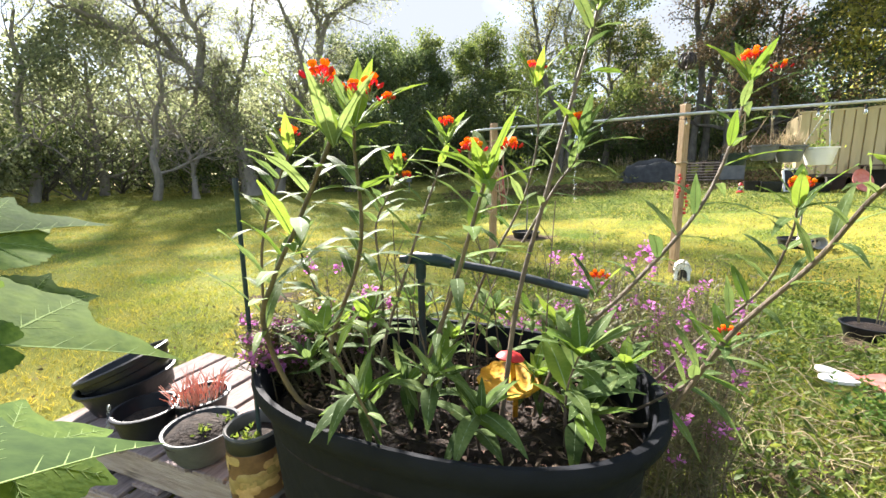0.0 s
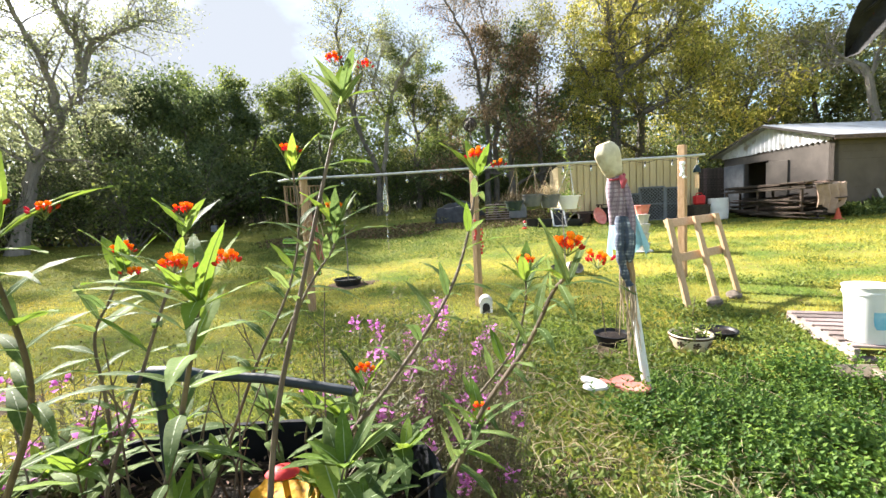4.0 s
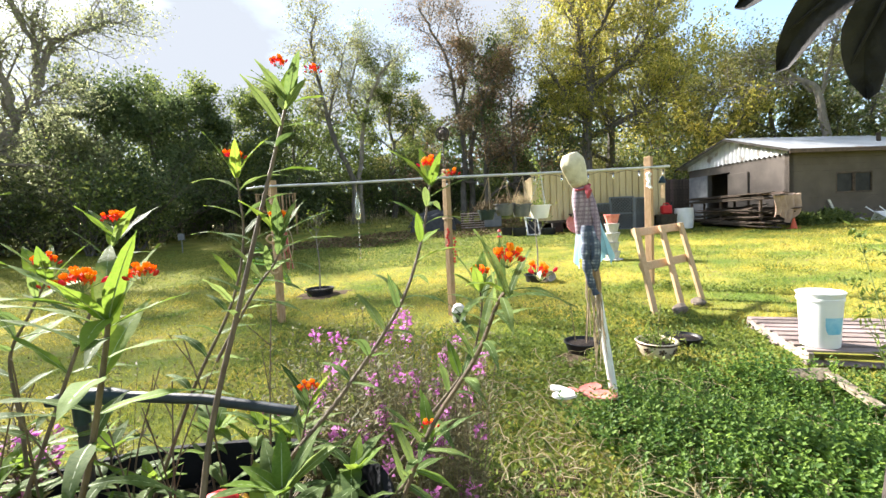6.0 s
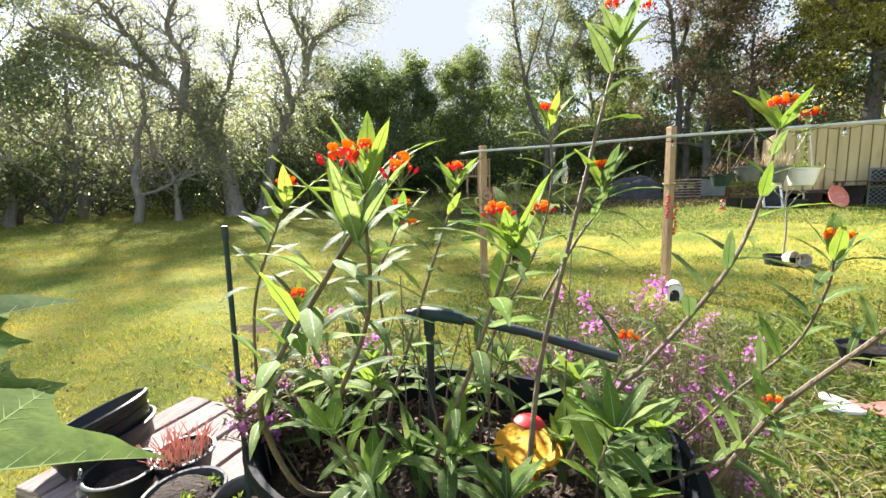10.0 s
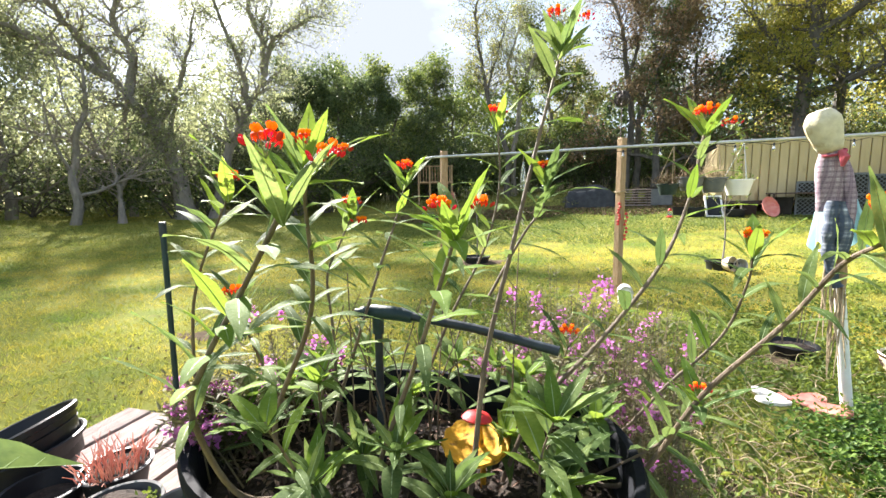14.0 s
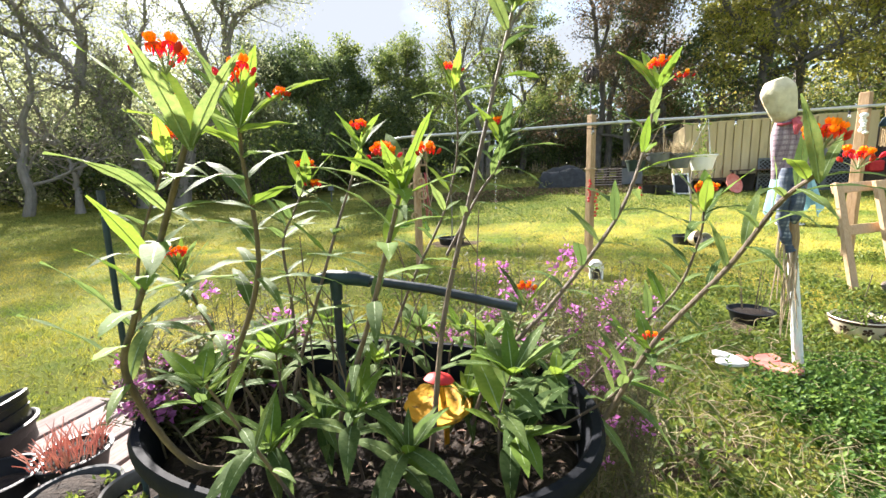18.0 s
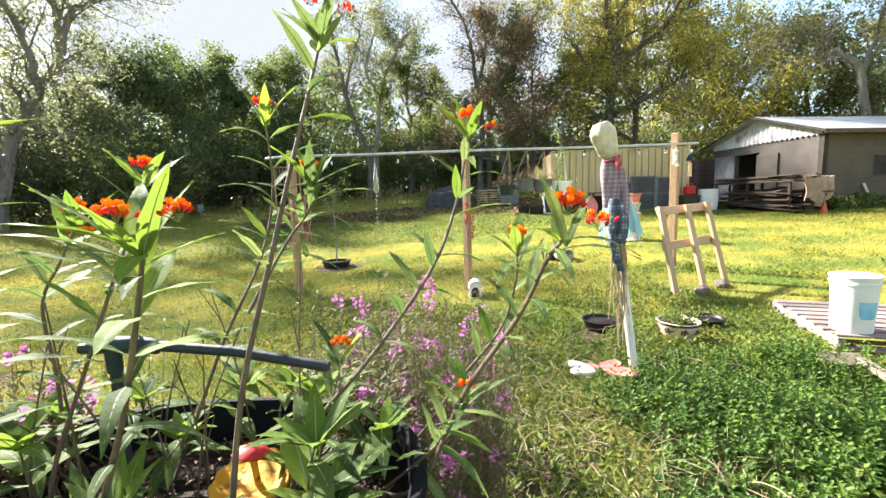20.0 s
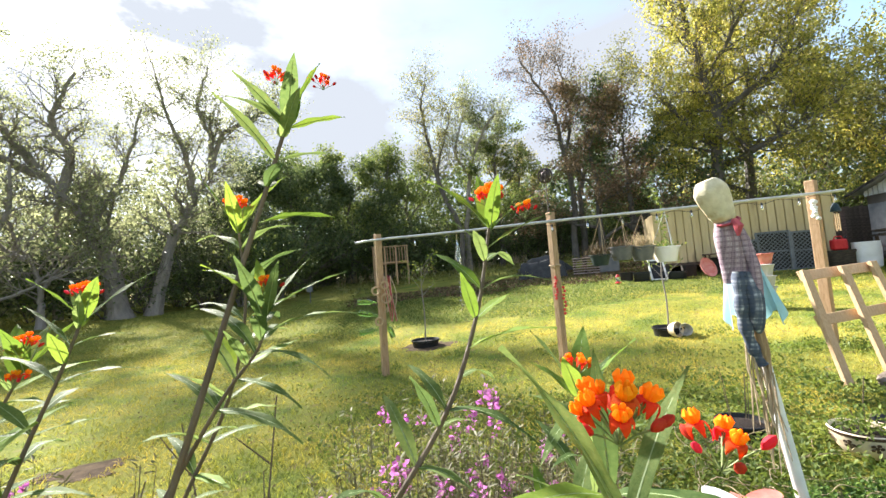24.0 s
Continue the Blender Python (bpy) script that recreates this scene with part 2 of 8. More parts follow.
    "scarf": mat("red_scarf", (0.34, 0.05, 0.07), (0.46, 0.1, 0.12), 20, 0.9, 0.3, 90),
    "bluecloth": mat("blue_cloth", (0.3, 0.5, 0.58), (0.42, 0.62, 0.68), 7, 0.9, 0.3, 60, trans=0.25),
    "cloth": mat("tan_cloth", (0.32, 0.225, 0.165), (0.43, 0.31, 0.235), 7, 0.9, 0.4, 60),
    "tarp": mat("black_tarp", (0.02, 0.022, 0.024), (0.045, 0.047, 0.05), 5, 0.5, 0.5, 12),
    "slate": mat("grey_panel", (0.11, 0.12, 0.13), (0.17, 0.18, 0.19), 5, 0.6, 0.2, 20),
    "container": mat("tan_siding", (0.42, 0.33, 0.17), (0.52, 0.42, 0.24), 2, 0.7, 0.2, 14, stretch=(1, 1, 0.25), third=((0.26, 0.19, 0.1), 3, 0.64)),
    "block": mat("shed_wall", (0.085, 0.07, 0.056), (0.12, 0.1, 0.08), 1.6, 0.9, 0.35, 22, third=((0.15, 0.125, 0.1), 1.4, 0.66)),
    "gableblock": mat("gable_wall", (0.07, 0.06, 0.052), (0.115, 0.1, 0.085), 1.3, 0.9, 0.35, 22, third=((0.16, 0.14, 0.115), 1.7, 0.6)),
    "roofing": mat("roof_metal", (0.42, 0.43, 0.44), (0.58, 0.6, 0.61), 1.4, 0.5, 0.12, 14, metal=0.35, third=((0.22, 0.17, 0.13), 1.6, 0.6)),
    "gable": mat("white_corrugated", (0.44, 0.45, 0.46), (0.58, 0.585, 0.59), 2, 0.6, 0.15, 14, third=((0.25, 0.21, 0.17), 3, 0.56)),
    "darkin": mat("dark_interior", (0.02, 0.018, 0.016), (0.04, 0.036, 0.03), 3, 0.95, 0.1),
    "lumber": mat("stacked_lumber", (0.05, 0.037, 0.028), (0.12, 0.088, 0.065), 9, 0.9, 0.4, 30, rnd="obj", amount=0.4, stretch=(1, 1, 3)),
    "bluebin": mat("blue_plastic", (0.02, 0.14, 0.32), (0.035, 0.2, 0.42), 5, 0.5, 0.1),
    "cone": mat("orange_cone", (0.5, 0.08, 0.04), (0.58, 0.13, 0.06), 9, 0.6, 0.1),
    "barkgrey": mat("tree_bark", (0.075, 0.068, 0.06), (0.15, 0.135, 0.12), 7, 0.95, 0.8, 22, stretch=(1, 1, 0.35)),
    # pale-barked trees; on the left ones this paleness stands in for haze
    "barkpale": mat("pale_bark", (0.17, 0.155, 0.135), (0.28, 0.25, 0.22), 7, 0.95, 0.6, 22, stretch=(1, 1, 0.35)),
    "f_green": mat("tree_leaf_green", (0.085, 0.125, 0.035), (0.14, 0.18, 0.05), 0.7, 0.6, 0, trans=0.4, rnd="isl", amount=0.4),
    "f_dark": mat("tree_leaf_dark", (0.06, 0.09, 0.035), (0.1, 0.14, 0.055), 0.7, 0.6, 0, trans=0.28, rnd="isl", amount=0.4),
    "f_yellow": mat("tree_leaf_yellow", (0.235, 0.255, 0.055), (0.38, 0.36, 0.08), 0.7, 0.6, 0, trans=0.56, rnd="isl", amount=0.4),
    "f_olive": mat("tree_leaf_olive", (0.135, 0.155, 0.052), (0.21, 0.21, 0.072), 0.7, 0.6, 0, trans=0.38, rnd="isl", amount=0.4),
    "f_brown": mat("tree_leaf_brown", (0.125, 0.088, 0.052), (0.185, 0.145, 0.076), 0.7, 0.7, 0, trans=0.35, rnd="isl", amount=0.4),
    # leaf colour lightened and greyed to imitate haze before the left trees
    "f_pale_haze": mat("tree_leaf_pale_haze", (0.15, 0.175, 0.09), (0.22, 0.245, 0.13), 0.7, 0.6, 0, trans=0.52, rnd="isl", amount=0.35),
    "ring": mat("dried_ring", (0.35, 0.24, 0.13), (0.46, 0.34, 0.2), 30, 0.85, 0.3, 80),
    "redbead": mat("red_bead", (0.5, 0.03, 0.03), (0.6, 0.06, 0.05), 20, 0.4, 0),
    "rock": mat("field_rock", (0.09, 0.072, 0.056), (0.19, 0.155, 0.12), 14, 0.9, 0.7, 45, third=((0.26, 0.23, 0.19), 20, 0.66)),
    "ash": mat("cut_log", (0.2, 0.16, 0.11), (0.32, 0.27, 0.2), 15, 0.9, 0.5, 40),
}


def plaid(name, a, b, c, scale, lo=0.55):
    m = mat(name, a, b, 20, 0.9, 0.25, 120)
    n, l = m.node_tree.nodes, m.node_tree.links
    bs = [x for x in n if x.type == "BSDF_PRINCIPLED"][0]
    co, last = n.new("ShaderNodeTexCoord"), bs.inputs["Base Color"].links[0].from_socket
    for axis, colour in (("X", c), ("Z", c), ("X", b), ("Z", b)):
        wv, rp, mx = n.new("ShaderNodeTexWave"), n.new("ShaderNodeValToRGB"), n.new("ShaderNodeMix")
        wv.bands_direction = axis
        wv.inputs["Scale"].default_value = scale * (1 if colour is c else 2.9)
        wv.inputs["Distortion"].default_value, wv.inputs["Detail"].default_value = 0.6, 1
        rp.color_ramp.elements[0].position, rp.color_ramp.elements[1].position = lo, lo + 0.12
        rp.color_ramp.elements[1].color = (0.62, 0.62, 0.62, 1)
        mx.data_type = "RGBA"
        mx.inputs["B"].default_value = (*colour, 1)
        l.new(co.outputs["Object"], wv.inputs["Vector"])
        l.new(wv.outputs["Fac"], rp.inputs["Fac"])
        l.new(rp.outputs["Color"], mx.inputs["Factor"])
        l.new(last, mx.inputs["A"])
        last = mx.outputs["Result"]
    l.new(last, bs.inputs["Base Color"])
    return m


M["shirt"] = plaid("plaid_shirt", (0.5, 0.45, 0.46), (0.3, 0.22, 0.26), (0.09, 0.06, 0.09), 13)
M["trouser"] = plaid("checked_trouser", (0.6, 0.64, 0.67), (0.06, 0.08, 0.12), (0.01, 0.016, 0.034), 5.5, 0.4)


def glass(name, colour, alpha_rough=0.05):
    m = bpy.data.materials.new(name)
    m.use_nodes = True
    bs = m.node_tree.nodes["Principled BSDF"]
    bs.inputs["Base Color"].default_value = (*colour, 1)
    bs.inputs["Transmission Weight"].default_value = 0.9
    bs.inputs["Roughness"].default_value = alpha_rough
    return m


M["greenglass"] = glass("green_glass", (0.35, 0.6, 0.12))
M["clearglass"] = glass("clear_glass", (0.9, 0.95, 0.95))
M["windowglass"] = mat("window_glass", (0.015, 0.016, 0.017), (0.035, 0.036, 0.035), 3, 0.22, 0, spec=0.12)


# ---- building tools ----
rng = random.Random(7)
nrg = np.random.RandomState(11)


def basis(origin, along, up=(0, 0, 1), scale=1.0):
    """A pose whose x runs along and whose z leans to up."""
    x = Vector(along).normalized()
    u = Vector(up)
    y = u.cross(x)
    if y.length < 1e-4:
        y = Vector((0, 1, 0)).cross(x)
    y.normalize()
    z = x.cross(y)
    s = (scale, scale, scale) if isinstance(scale, (int, float)) else scale
    m = Matrix((x * s[0], y * s[1], z * s[2])).transposed().to_4x4()
    m.translation = Vector(origin)
    return m


def smooth_line(pts, steps=6):
    """A Catmull-Rom line through the points."""
    p = [Vector(q) for q in pts]
    p = [p[0] * 2 - p[1]] + p + [p[-1] * 2 - p[-2]]
    out = []
    for i in range(1, len(p) - 2):
        for k in range(steps):
            t = k / steps
            a, b, c, d = p[i - 1], p[i], p[i + 1], p[i + 2]
            out.append(0.5 * (2 * b + (c - a) * t + (2 * a - 5 * b + 4 * c - d) * t * t + (3 * b - a - 3 * c + d) * t ** 3))
    out.append(p[-2])
    return out


class Buf:
    def __init__(self):
        self.v, self.f, self.m = [], [], []

    def add(self, vs, fs, mi=0, at=None):
        o = len(self.v)
        self.v += [tuple(at @ Vector(v)) for v in vs] if at is not None else [tuple(v) for v in vs]
        self.f += [tuple(i + o for i in f) for f in fs]
        self.m += [mi] * len(fs)
        return self

    def tube(self, pts, rad, seg=8, mi=0, cap=True, at=None, closed=False):
        pts = [Vector(p) for p in pts]
        n = len(pts)
        rads = rad if isinstance(rad, (list, tuple)) else [rad] * n
        vs, fs = [], []
        side = None
        for i, p in enumerate(pts):
            if closed:
                t = (pts[(i + 1) % n] - pts[i - 1]).normalized()
            else:
                t = (pts[min(i + 1, n - 1)] - pts[max(i - 1, 0)]).normalized()
            if side is None:
                side = t.orthogonal().normalized()
            side = (side - t * side.dot(t))
            side = side.normalized() if side.length > 1e-6 else t.orthogonal().normalized()
            other = t.cross(side)
            for k in range(seg):
                a = 2 * math.pi * k / seg
                vs.append(p + (side * math.cos(a) + other * math.sin(a)) * rads[i])
        for i in range(n if closed else n - 1):
            j = (i + 1) % n
            for k in range(seg):
                k2 = (k + 1) % seg
                fs.append((i * seg + k, i * seg + k2, j * seg + k2, j * seg + k))
        if cap and not closed:
            fs.append(tuple(range(seg - 1, -1, -1)))
            fs.append(tuple((n - 1) * seg + k for k in range(seg)))
        return self.add(vs, fs, mi, at)

    def box(self, c, size, at=None, bevel=0.004, mi=0, rz=0.0):
        """A box with chamfered edges."""
        h = [s / 2 for s in size]
        b = min(bevel, min(h) * 0.5)
        vs, idx = [], {}
        r = Matrix.Rotation(radians(rz), 3, "Z")
        for sx in (-1, 1):
            for sy in (-1, 1):
                for sz in (-1, 1):
                    for ax in range(3):
                        q = [sx * (h[0] - b), sy * (h[1] - b), sz * (h[2] - b)]
                        q[ax] = (sx, sy, sz)[ax] * h[ax]
                        idx[(sx, sy, sz, ax)] = len(vs)
                        vs.append(r @ Vector(q) + Vector(c))
        fs = []
        for ax in range(3):
            o1, o2 = [a for a in range(3) if a != ax]
            for s in (-1, 1):
                ring = []
                for u, w in ((-1, -1), (1, -1), (1, 1), (-1, 1)):
                    k = [0, 0, 0]
                    k[ax], k[o1], k[o2] = s, u, w
                    ring.append(idx[(*k, ax)])
                fs.append(tuple(ring))
            for u in (-1, 1):
                for w in (-1, 1):
                    ka, kb = [0, 0, 0], [0, 0, 0]
                    ka[ax], ka[o1], ka[o2] = -1, u, w
                    kb[ax], kb[o1], kb[o2] = 1, u, w
                    fs.append((idx[(*ka, o1)], idx[(*kb, o1)], idx[(*kb, o2)], idx[(*ka, o2)]))
        for sx in (-1, 1):
            for sy in (-1, 1):
                for sz in (-1, 1):
                    fs.append(tuple(idx[(sx, sy, sz, ax)] for ax in range(3)))
        return self.add(vs, fs, mi, at)

    def lathe(self, prof, seg=24, mi=0, at=None, sx=1.0, sy=1.0, wob=0.0, power=2.0, ends=True):
        """A turned form from (radius, height) pairs; power above 2 squares its round plan."""
        vs, fs = [], []
        for r, z in prof:
            for k in range(seg):
                a = 2 * math.pi * k / seg
                c, s = math.cos(a), math.sin(a)
                if power != 2.0:
                    q = (abs(c) ** power + abs(s) ** power) ** (-1 / power)
                    c, s = c * q, s * q
                rr = r * (1 + wob * math.sin(3 * a + z * 9))
                vs.append((rr * c * sx, rr * s * sy, z))
        for i in range(len(prof) - 1):
            for k in range(seg):
                k2 = (k + 1) % seg
                fs.append((i * seg + k, i * seg + k2, (i + 1) * seg + k2, (i + 1) * seg + k))
        if ends and prof[0][0] > 1e-4:
            fs.append(tuple(range(seg - 1, -1, -1)))
        if ends and prof[-1][0] > 1e-4:
            fs.append(tuple((len(prof) - 1) * seg + k for k in range(seg)))
        return self.add(vs, fs, mi, at)

    def ball(self, c, r, seg=10, mi=0, at=None, sz=1.0):
        prof = [(r * math.sin(math.pi * i / 6) + 1e-5, -r * sz * math.cos(math.pi * i / 6)) for i in range(7)]
        m = Matrix.Translation(c)
        return self.lathe(prof, seg, mi, at @ m if at is not None else m)

    def mesh(self, name, mats, smooth=True):
        me = bpy.data.meshes.new(name)
        me.from_pydata(self.v, [], self.f)
        for m in mats if isinstance(mats, (list, tuple)) else [mats]:
            me.materials.append(m)
        me.polygons.foreach_set("material_index", self.m)
        me.polygons.foreach_set("use_smooth", [smooth] * len(self.f))
        if smooth:
            me.set_sharp_from_angle(angle=radians(38))
        me.update()
        return me


def thing(name, loc, label, category, group="", kind="", buf=None, mats=None, rz=0.0):
    ob = new(name, buf.mesh(name, mats) if buf else None)
    ob.matrix_world = pose(*loc, 0, 0, rz)
    if not buf:
        ob.empty_display_size = 0.05
    return tagged(ob, label, category, group, kind)


def part(name, buf, mats, parent, label="", m=None, smooth=True):
    ob = new(name, buf if isinstance(buf, bpy.types.Mesh) else buf.mesh(name, mats, smooth))
    ob.parent = parent
    if m is not None:
        ob.matrix_basis = m
    if name in FINE:
        tagged(ob, kind="stuff")
    return tagged(ob, label) if label else ob


FINE = {"leaves", "stems", "flowers", "branches", "crown", "twigs", "dry_plants", "cords", "shells", "umbel"}


def leaf_cloud(name, P, D, N, L, W, material, fold=0.25):
    """Many small pointed leaves in one mesh: places, ways, normals, lengths and widths."""
    n = len(P)
    D = D / np.linalg.norm(D, axis=1, keepdims=True)
    S = np.cross(D, N)
    S /= np.linalg.norm(S, axis=1, keepdims=True) + 1e-9
    U = np.cross(S, D)
    L, W = np.broadcast_to(L, n)[:, None], np.broadcast_to(W, n)[:, None]
    mid = P + D * L * 0.45 + U * W * fold
    v = np.stack([P, mid - S * W / 2, P + D * L, mid + S * W / 2], axis=1).reshape(-1, 3)
    me = bpy.data.meshes.new(name)
    me.vertices.add(4 * n)
    me.vertices.foreach_set("co", v.astype(np.float32).ravel())
    b = np.arange(n)[:, None] * 4
    tri = np.concatenate([b + [0, 2, 1], b + [0, 3, 2]], axis=1).ravel()
    me.loops.add(6 * n)
    me.loops.foreach_set("vertex_index", tri.astype(np.int32))
    me.polygons.add(2 * n)
    me.polygons.foreach_set("loop_start", np.arange(0, 6 * n, 3, dtype=np.int32))
    me.materials.append(material)
    me.update()
    me.validate()
    return me


def gz(x, y):
    """The lay of the land: level round the tub, rising gently towards the shed and the wood."""
    x, y = np.asarray(x, float), np.asarray(y, float)
    s = np.clip(0.87 * x + 0.49 * y - 4, 0, 18)
    away = np.clip(np.hypot(x - 0.3, y - 0.1) - 8.5, 0, 18)
    bearing = np.degrees(np.arctan2(x - 0.3, y - 0.1))
    share = np.clip((52 - bearing) / 24, 0, 1) * np.clip((105 + bearing) / 25, 0, 1)
    return 0.05 * s * s / (s + 0.6) + 0.06 * share * away * away / (away + 1.5)


def bumps(x, y):
    return 0.012 * np.sin(1.7 * x + 0.6 * y) * np.sin(1.3 * y - 0.5 * x) + 0.006 * np.sin(5.1 * x) * np.sin(4.3 * y + 1)


def gh(x, y):
    return float(gz(x, y) + bumps(x, y))


# ---- ground ----
def axis_steps(lo, hi):
    near = np.arange(lo, hi + 0.01, 0.2)
    far = [0.6, 1.3, 2.1, 3, 4, 5.2, 6.6, 8.2, 10, 12, 15, 20, 30, 60, 130, 300, 700]
    return np.concatenate([[lo - d for d in far[::-1]], near, [hi + d for d in far]])


gx, gy = axis_steps(-8, 12), axis_steps(-2, 14)
GX, GY = np.meshgrid(gx, gy)
GZ = gz(GX, GY) + bumps(GX, GY)
gv = np.stack([GX, GY, GZ], axis=2).reshape(-1, 3)
nx, ny = len(gx), len(gy)
gf = [(j * nx + i, j * nx + i + 1, (j + 1) * nx + i + 1, (j + 1) * nx + i) for j in range(ny - 1) for i in range(nx - 1)]
gme = bpy.data.meshes.new("ground")
gme.from_pydata(gv.tolist(), [], gf)
gme.polygons.foreach_set("use_smooth", [True] * len(gf))
gme.materials.append(M["lawn"])
tagged(new("ground", gme), "short yellow-green lawn with fallen leaves and bare patches", "lawn", kind="structure")


# ---- trees ----
def lit_zone(x, y):
    """Where the low sun reaches the ground between the crowns."""
    near = ((x - 0.4) / 2.6) ** 2 + ((y - 1.2) / 2.2) ** 2 < 1
    lawn = (x > -7) & (x < 12) & (y > 1.5) & (y < np.minimum(9.2 - 0.1 * x, 10.5 + 1.1 * x)) & (np.sin(1.1 * x + 0.35 * y) + np.sin(0.9 * y - 0.5 * x) > -1.8)
    lawn |= (x > -16) & (x < -1.5) & (y > 2.0) & (y < 16) & (np.sin(0.7 * x + 0.9 * y) + np.sin(0.5 * y - 0.8 * x + 1) > -0.7)
    return near, lawn


def thin_for_sun(P, keep_lawn=0.1, keep_near=0.25):
    z0 = 0.9
    k = (P[:, 2] - z0) / TO_SUN.z
    x0, y0 = P[:, 0] - TO_SUN.x * k, P[:, 1] - TO_SUN.y * k
    near, _ = lit_zone(x0, y0)
    k = P[:, 2] / TO_SUN.z
    _, lawn = lit_zone(P[:, 0] - TO_SUN.x * k, P[:, 1] - TO_SUN.y * k)
    r = nrg.rand(len(P))
    return ~((near & (r > keep_near)) | (lawn & (r > keep_lawn)))


def limb(buf, start, way, length, radius, depth, tips, rise, r, wild, seg):
    pts, rad = [Vector(start)], [radius]
    d = Vector(way).normalized()
    n = 5 if depth > 1 else 4
    for i in range(n):
        d = (d + Vector((r.gauss(0, wild), r.gauss(0, wild), r.gauss(rise, wild * 0.7)))).normalized()
        pts.append(pts[-1] + d * length / n)
        rad.append(radius * (1 - 0.62 * (i + 1) / n))
    buf.tube(pts, rad, seg, cap=False)
    if depth <= 1:
        tips += [(p, length) for p in pts[2:]]
        return
    for i in range(2, n + 1):
        for _ in range(2 if i < n else 3):
            t = (pts[i] - pts[i - 1]).normalized()
            side = t.orthogonal().normalized()
            side.rotate(Matrix.Rotation(r.uniform(0, 6.28), 3, t))
            w = t * r.uniform(0.5, 1.0) + side * r.uniform(0.6, 1.1)
            limb(buf, pts[i], w, length * r.uniform(0.42, 0.62), rad[i] * 0.62, depth - 1, tips, rise, r, wild, max(3, seg - 1))


def tree(az, dist, height, crown, leaves, leaf, leaf_mat, bark, label, seed, lean=(0, 0), clear=0.3, trunk=0.16, wild=0.2, spread=0.5, name="tree", depth=2, keep_sun=(0.1, 0.25)):
    r = random.Random(seed)
    x, y = EYE_AT.x + dist * math.sin(radians(az)), EYE_AT.y + dist * math.cos(radians(az))
    z = gh(x, y) - 0.05
    top = thing(name, (x, y, z), label, "tree", "trees behind the lawn")
    buf, tips = Buf(), []
    n = 7
    pts, rad = [Vector((0, 0, 0))], [trunk * 1.35]
    for i in range(1, n + 1):
        f = i / n
        pts.append(Vector((lean[0] * f ** 1.3 + r.gauss(0, 0.1), lean[1] * f + r.gauss(0, 0.1), height * 0.72 * f)))
        rad.append(trunk * (1 - 0.75 * f))
    line = smooth_line(pts, 3)
    lr = [trunk * (1.35 - 1.05 * i / (len(line) - 1)) for i in range(len(line))]
    buf.tube(line, lr, 9, cap=False)
    k0 = max(1, int(clear * len(line)))
    count = 10
    for j in range(count):
        i = k0 + (len(line) - 1 - k0) * j // (count - 1)
        a = j * 2.4 + r.uniform(-0.5, 0.5)
        up = 0.35 + 0.9 * j / count
        w = Vector((math.cos(a), math.sin(a), up * r.uniform(0.7, 1.2)))
        ln = crown * (1.05 - 0.45 * j / count) * r.uniform(0.75, 1.1)
        limb(buf, line[i], w, ln * (1.0 if depth == 2 else 0.92), lr[i] * (0.55 if bark == 'barkgrey' else 0.42), depth, tips, 0.05, r, wild, 5)
    part("trunk", buf, M[bark], top)
    T = np.array([t[0] for t in tips])
    s = np.array([t[1] for t in tips])
    leaves = int(leaves * 1.7)
    idx = nrg.randint(0, len(T), leaves)
    P = T[idx] + nrg.normal(0, 1, (leaves, 3)) * (s[idx] * spread)[:, None] * np.array([0.55, 0.55, 0.42])
    keep = (P[:, 2] > height * clear * 0.35) & thin_for_sun(P + np.array([x, y, z]), *keep_sun)
    P = P[keep]
    D = nrg.normal(0, 1, P.shape) + np.array([0, 0, -0.35])
    N = nrg.normal(0, 1, P.shape) + np.array([0, 0, 0.6])
    L = leaf * 0.88 * nrg.uniform(0.6, 1.3, len(P))
    part("crown", leaf_cloud("crown", P, D, N, L, L * 0.55, M[leaf_mat]), None, top)
    return top


def bush(az, dist, height, width, leaves, leaf_mat, label, seed, leaf=0.135):
    r = random.Random(seed)
    x, y = EYE_AT.x + dist * math.sin(radians(az)), EYE_AT.y + dist * math.cos(radians(az))
    top = thing("bush", (x, y, gh(x, y) - 0.03), label, "bush", "undergrowth at the edge of the lawn")
    buf, tips = Buf(), []
    for j in range(9):
        a = j * 2.4 + r.uniform(-0.4, 0.4)
        w = Vector((math.cos(a), math.sin(a), r.uniform(0.8, 2.0)))
        limb(buf, (r.gauss(0, 0.15), r.gauss(0, 0.15), 0), w, height * r.uniform(0.6, 0.95), 0.035, 2, tips, 0.03, r, 0.2, 5)
    part("branch_mass", buf, M["barkgrey"], top)
    T = np.array([t[0] for t in tips])
    T = T * np.array([width / height, width / height, 1.0])
    P = T[nrg.randint(0, len(T), leaves)] + nrg.normal(0, 1, (leaves, 3)) * np.array([0.33 * width / 2.5, 0.33 * width / 2.5, 0.3])
    P = P[(P[:, 2] > 0.02)]
    P = P[thin_for_sun(P + np.array([x, y, 0]))]
    D = nrg.normal(0, 1, P.shape) + np.array([0, 0, -0.2])
    N = nrg.normal(0, 1, P.shape) + np.array([0, 0, 0.6])
    L = leaf * nrg.uniform(0.6, 1.3, len(P))
    part("leaves", leaf_cloud("leaves", P, D, N, L, L * 0.55, M[leaf_mat]), None, top)


DENSE, DARK = "green broadleaf tree with a full crown", "dark green dense tree in shade"
YEL = "large tree with yellow-green autumn leaves"
OLIVE = "olive and brown autumn woodland tree"
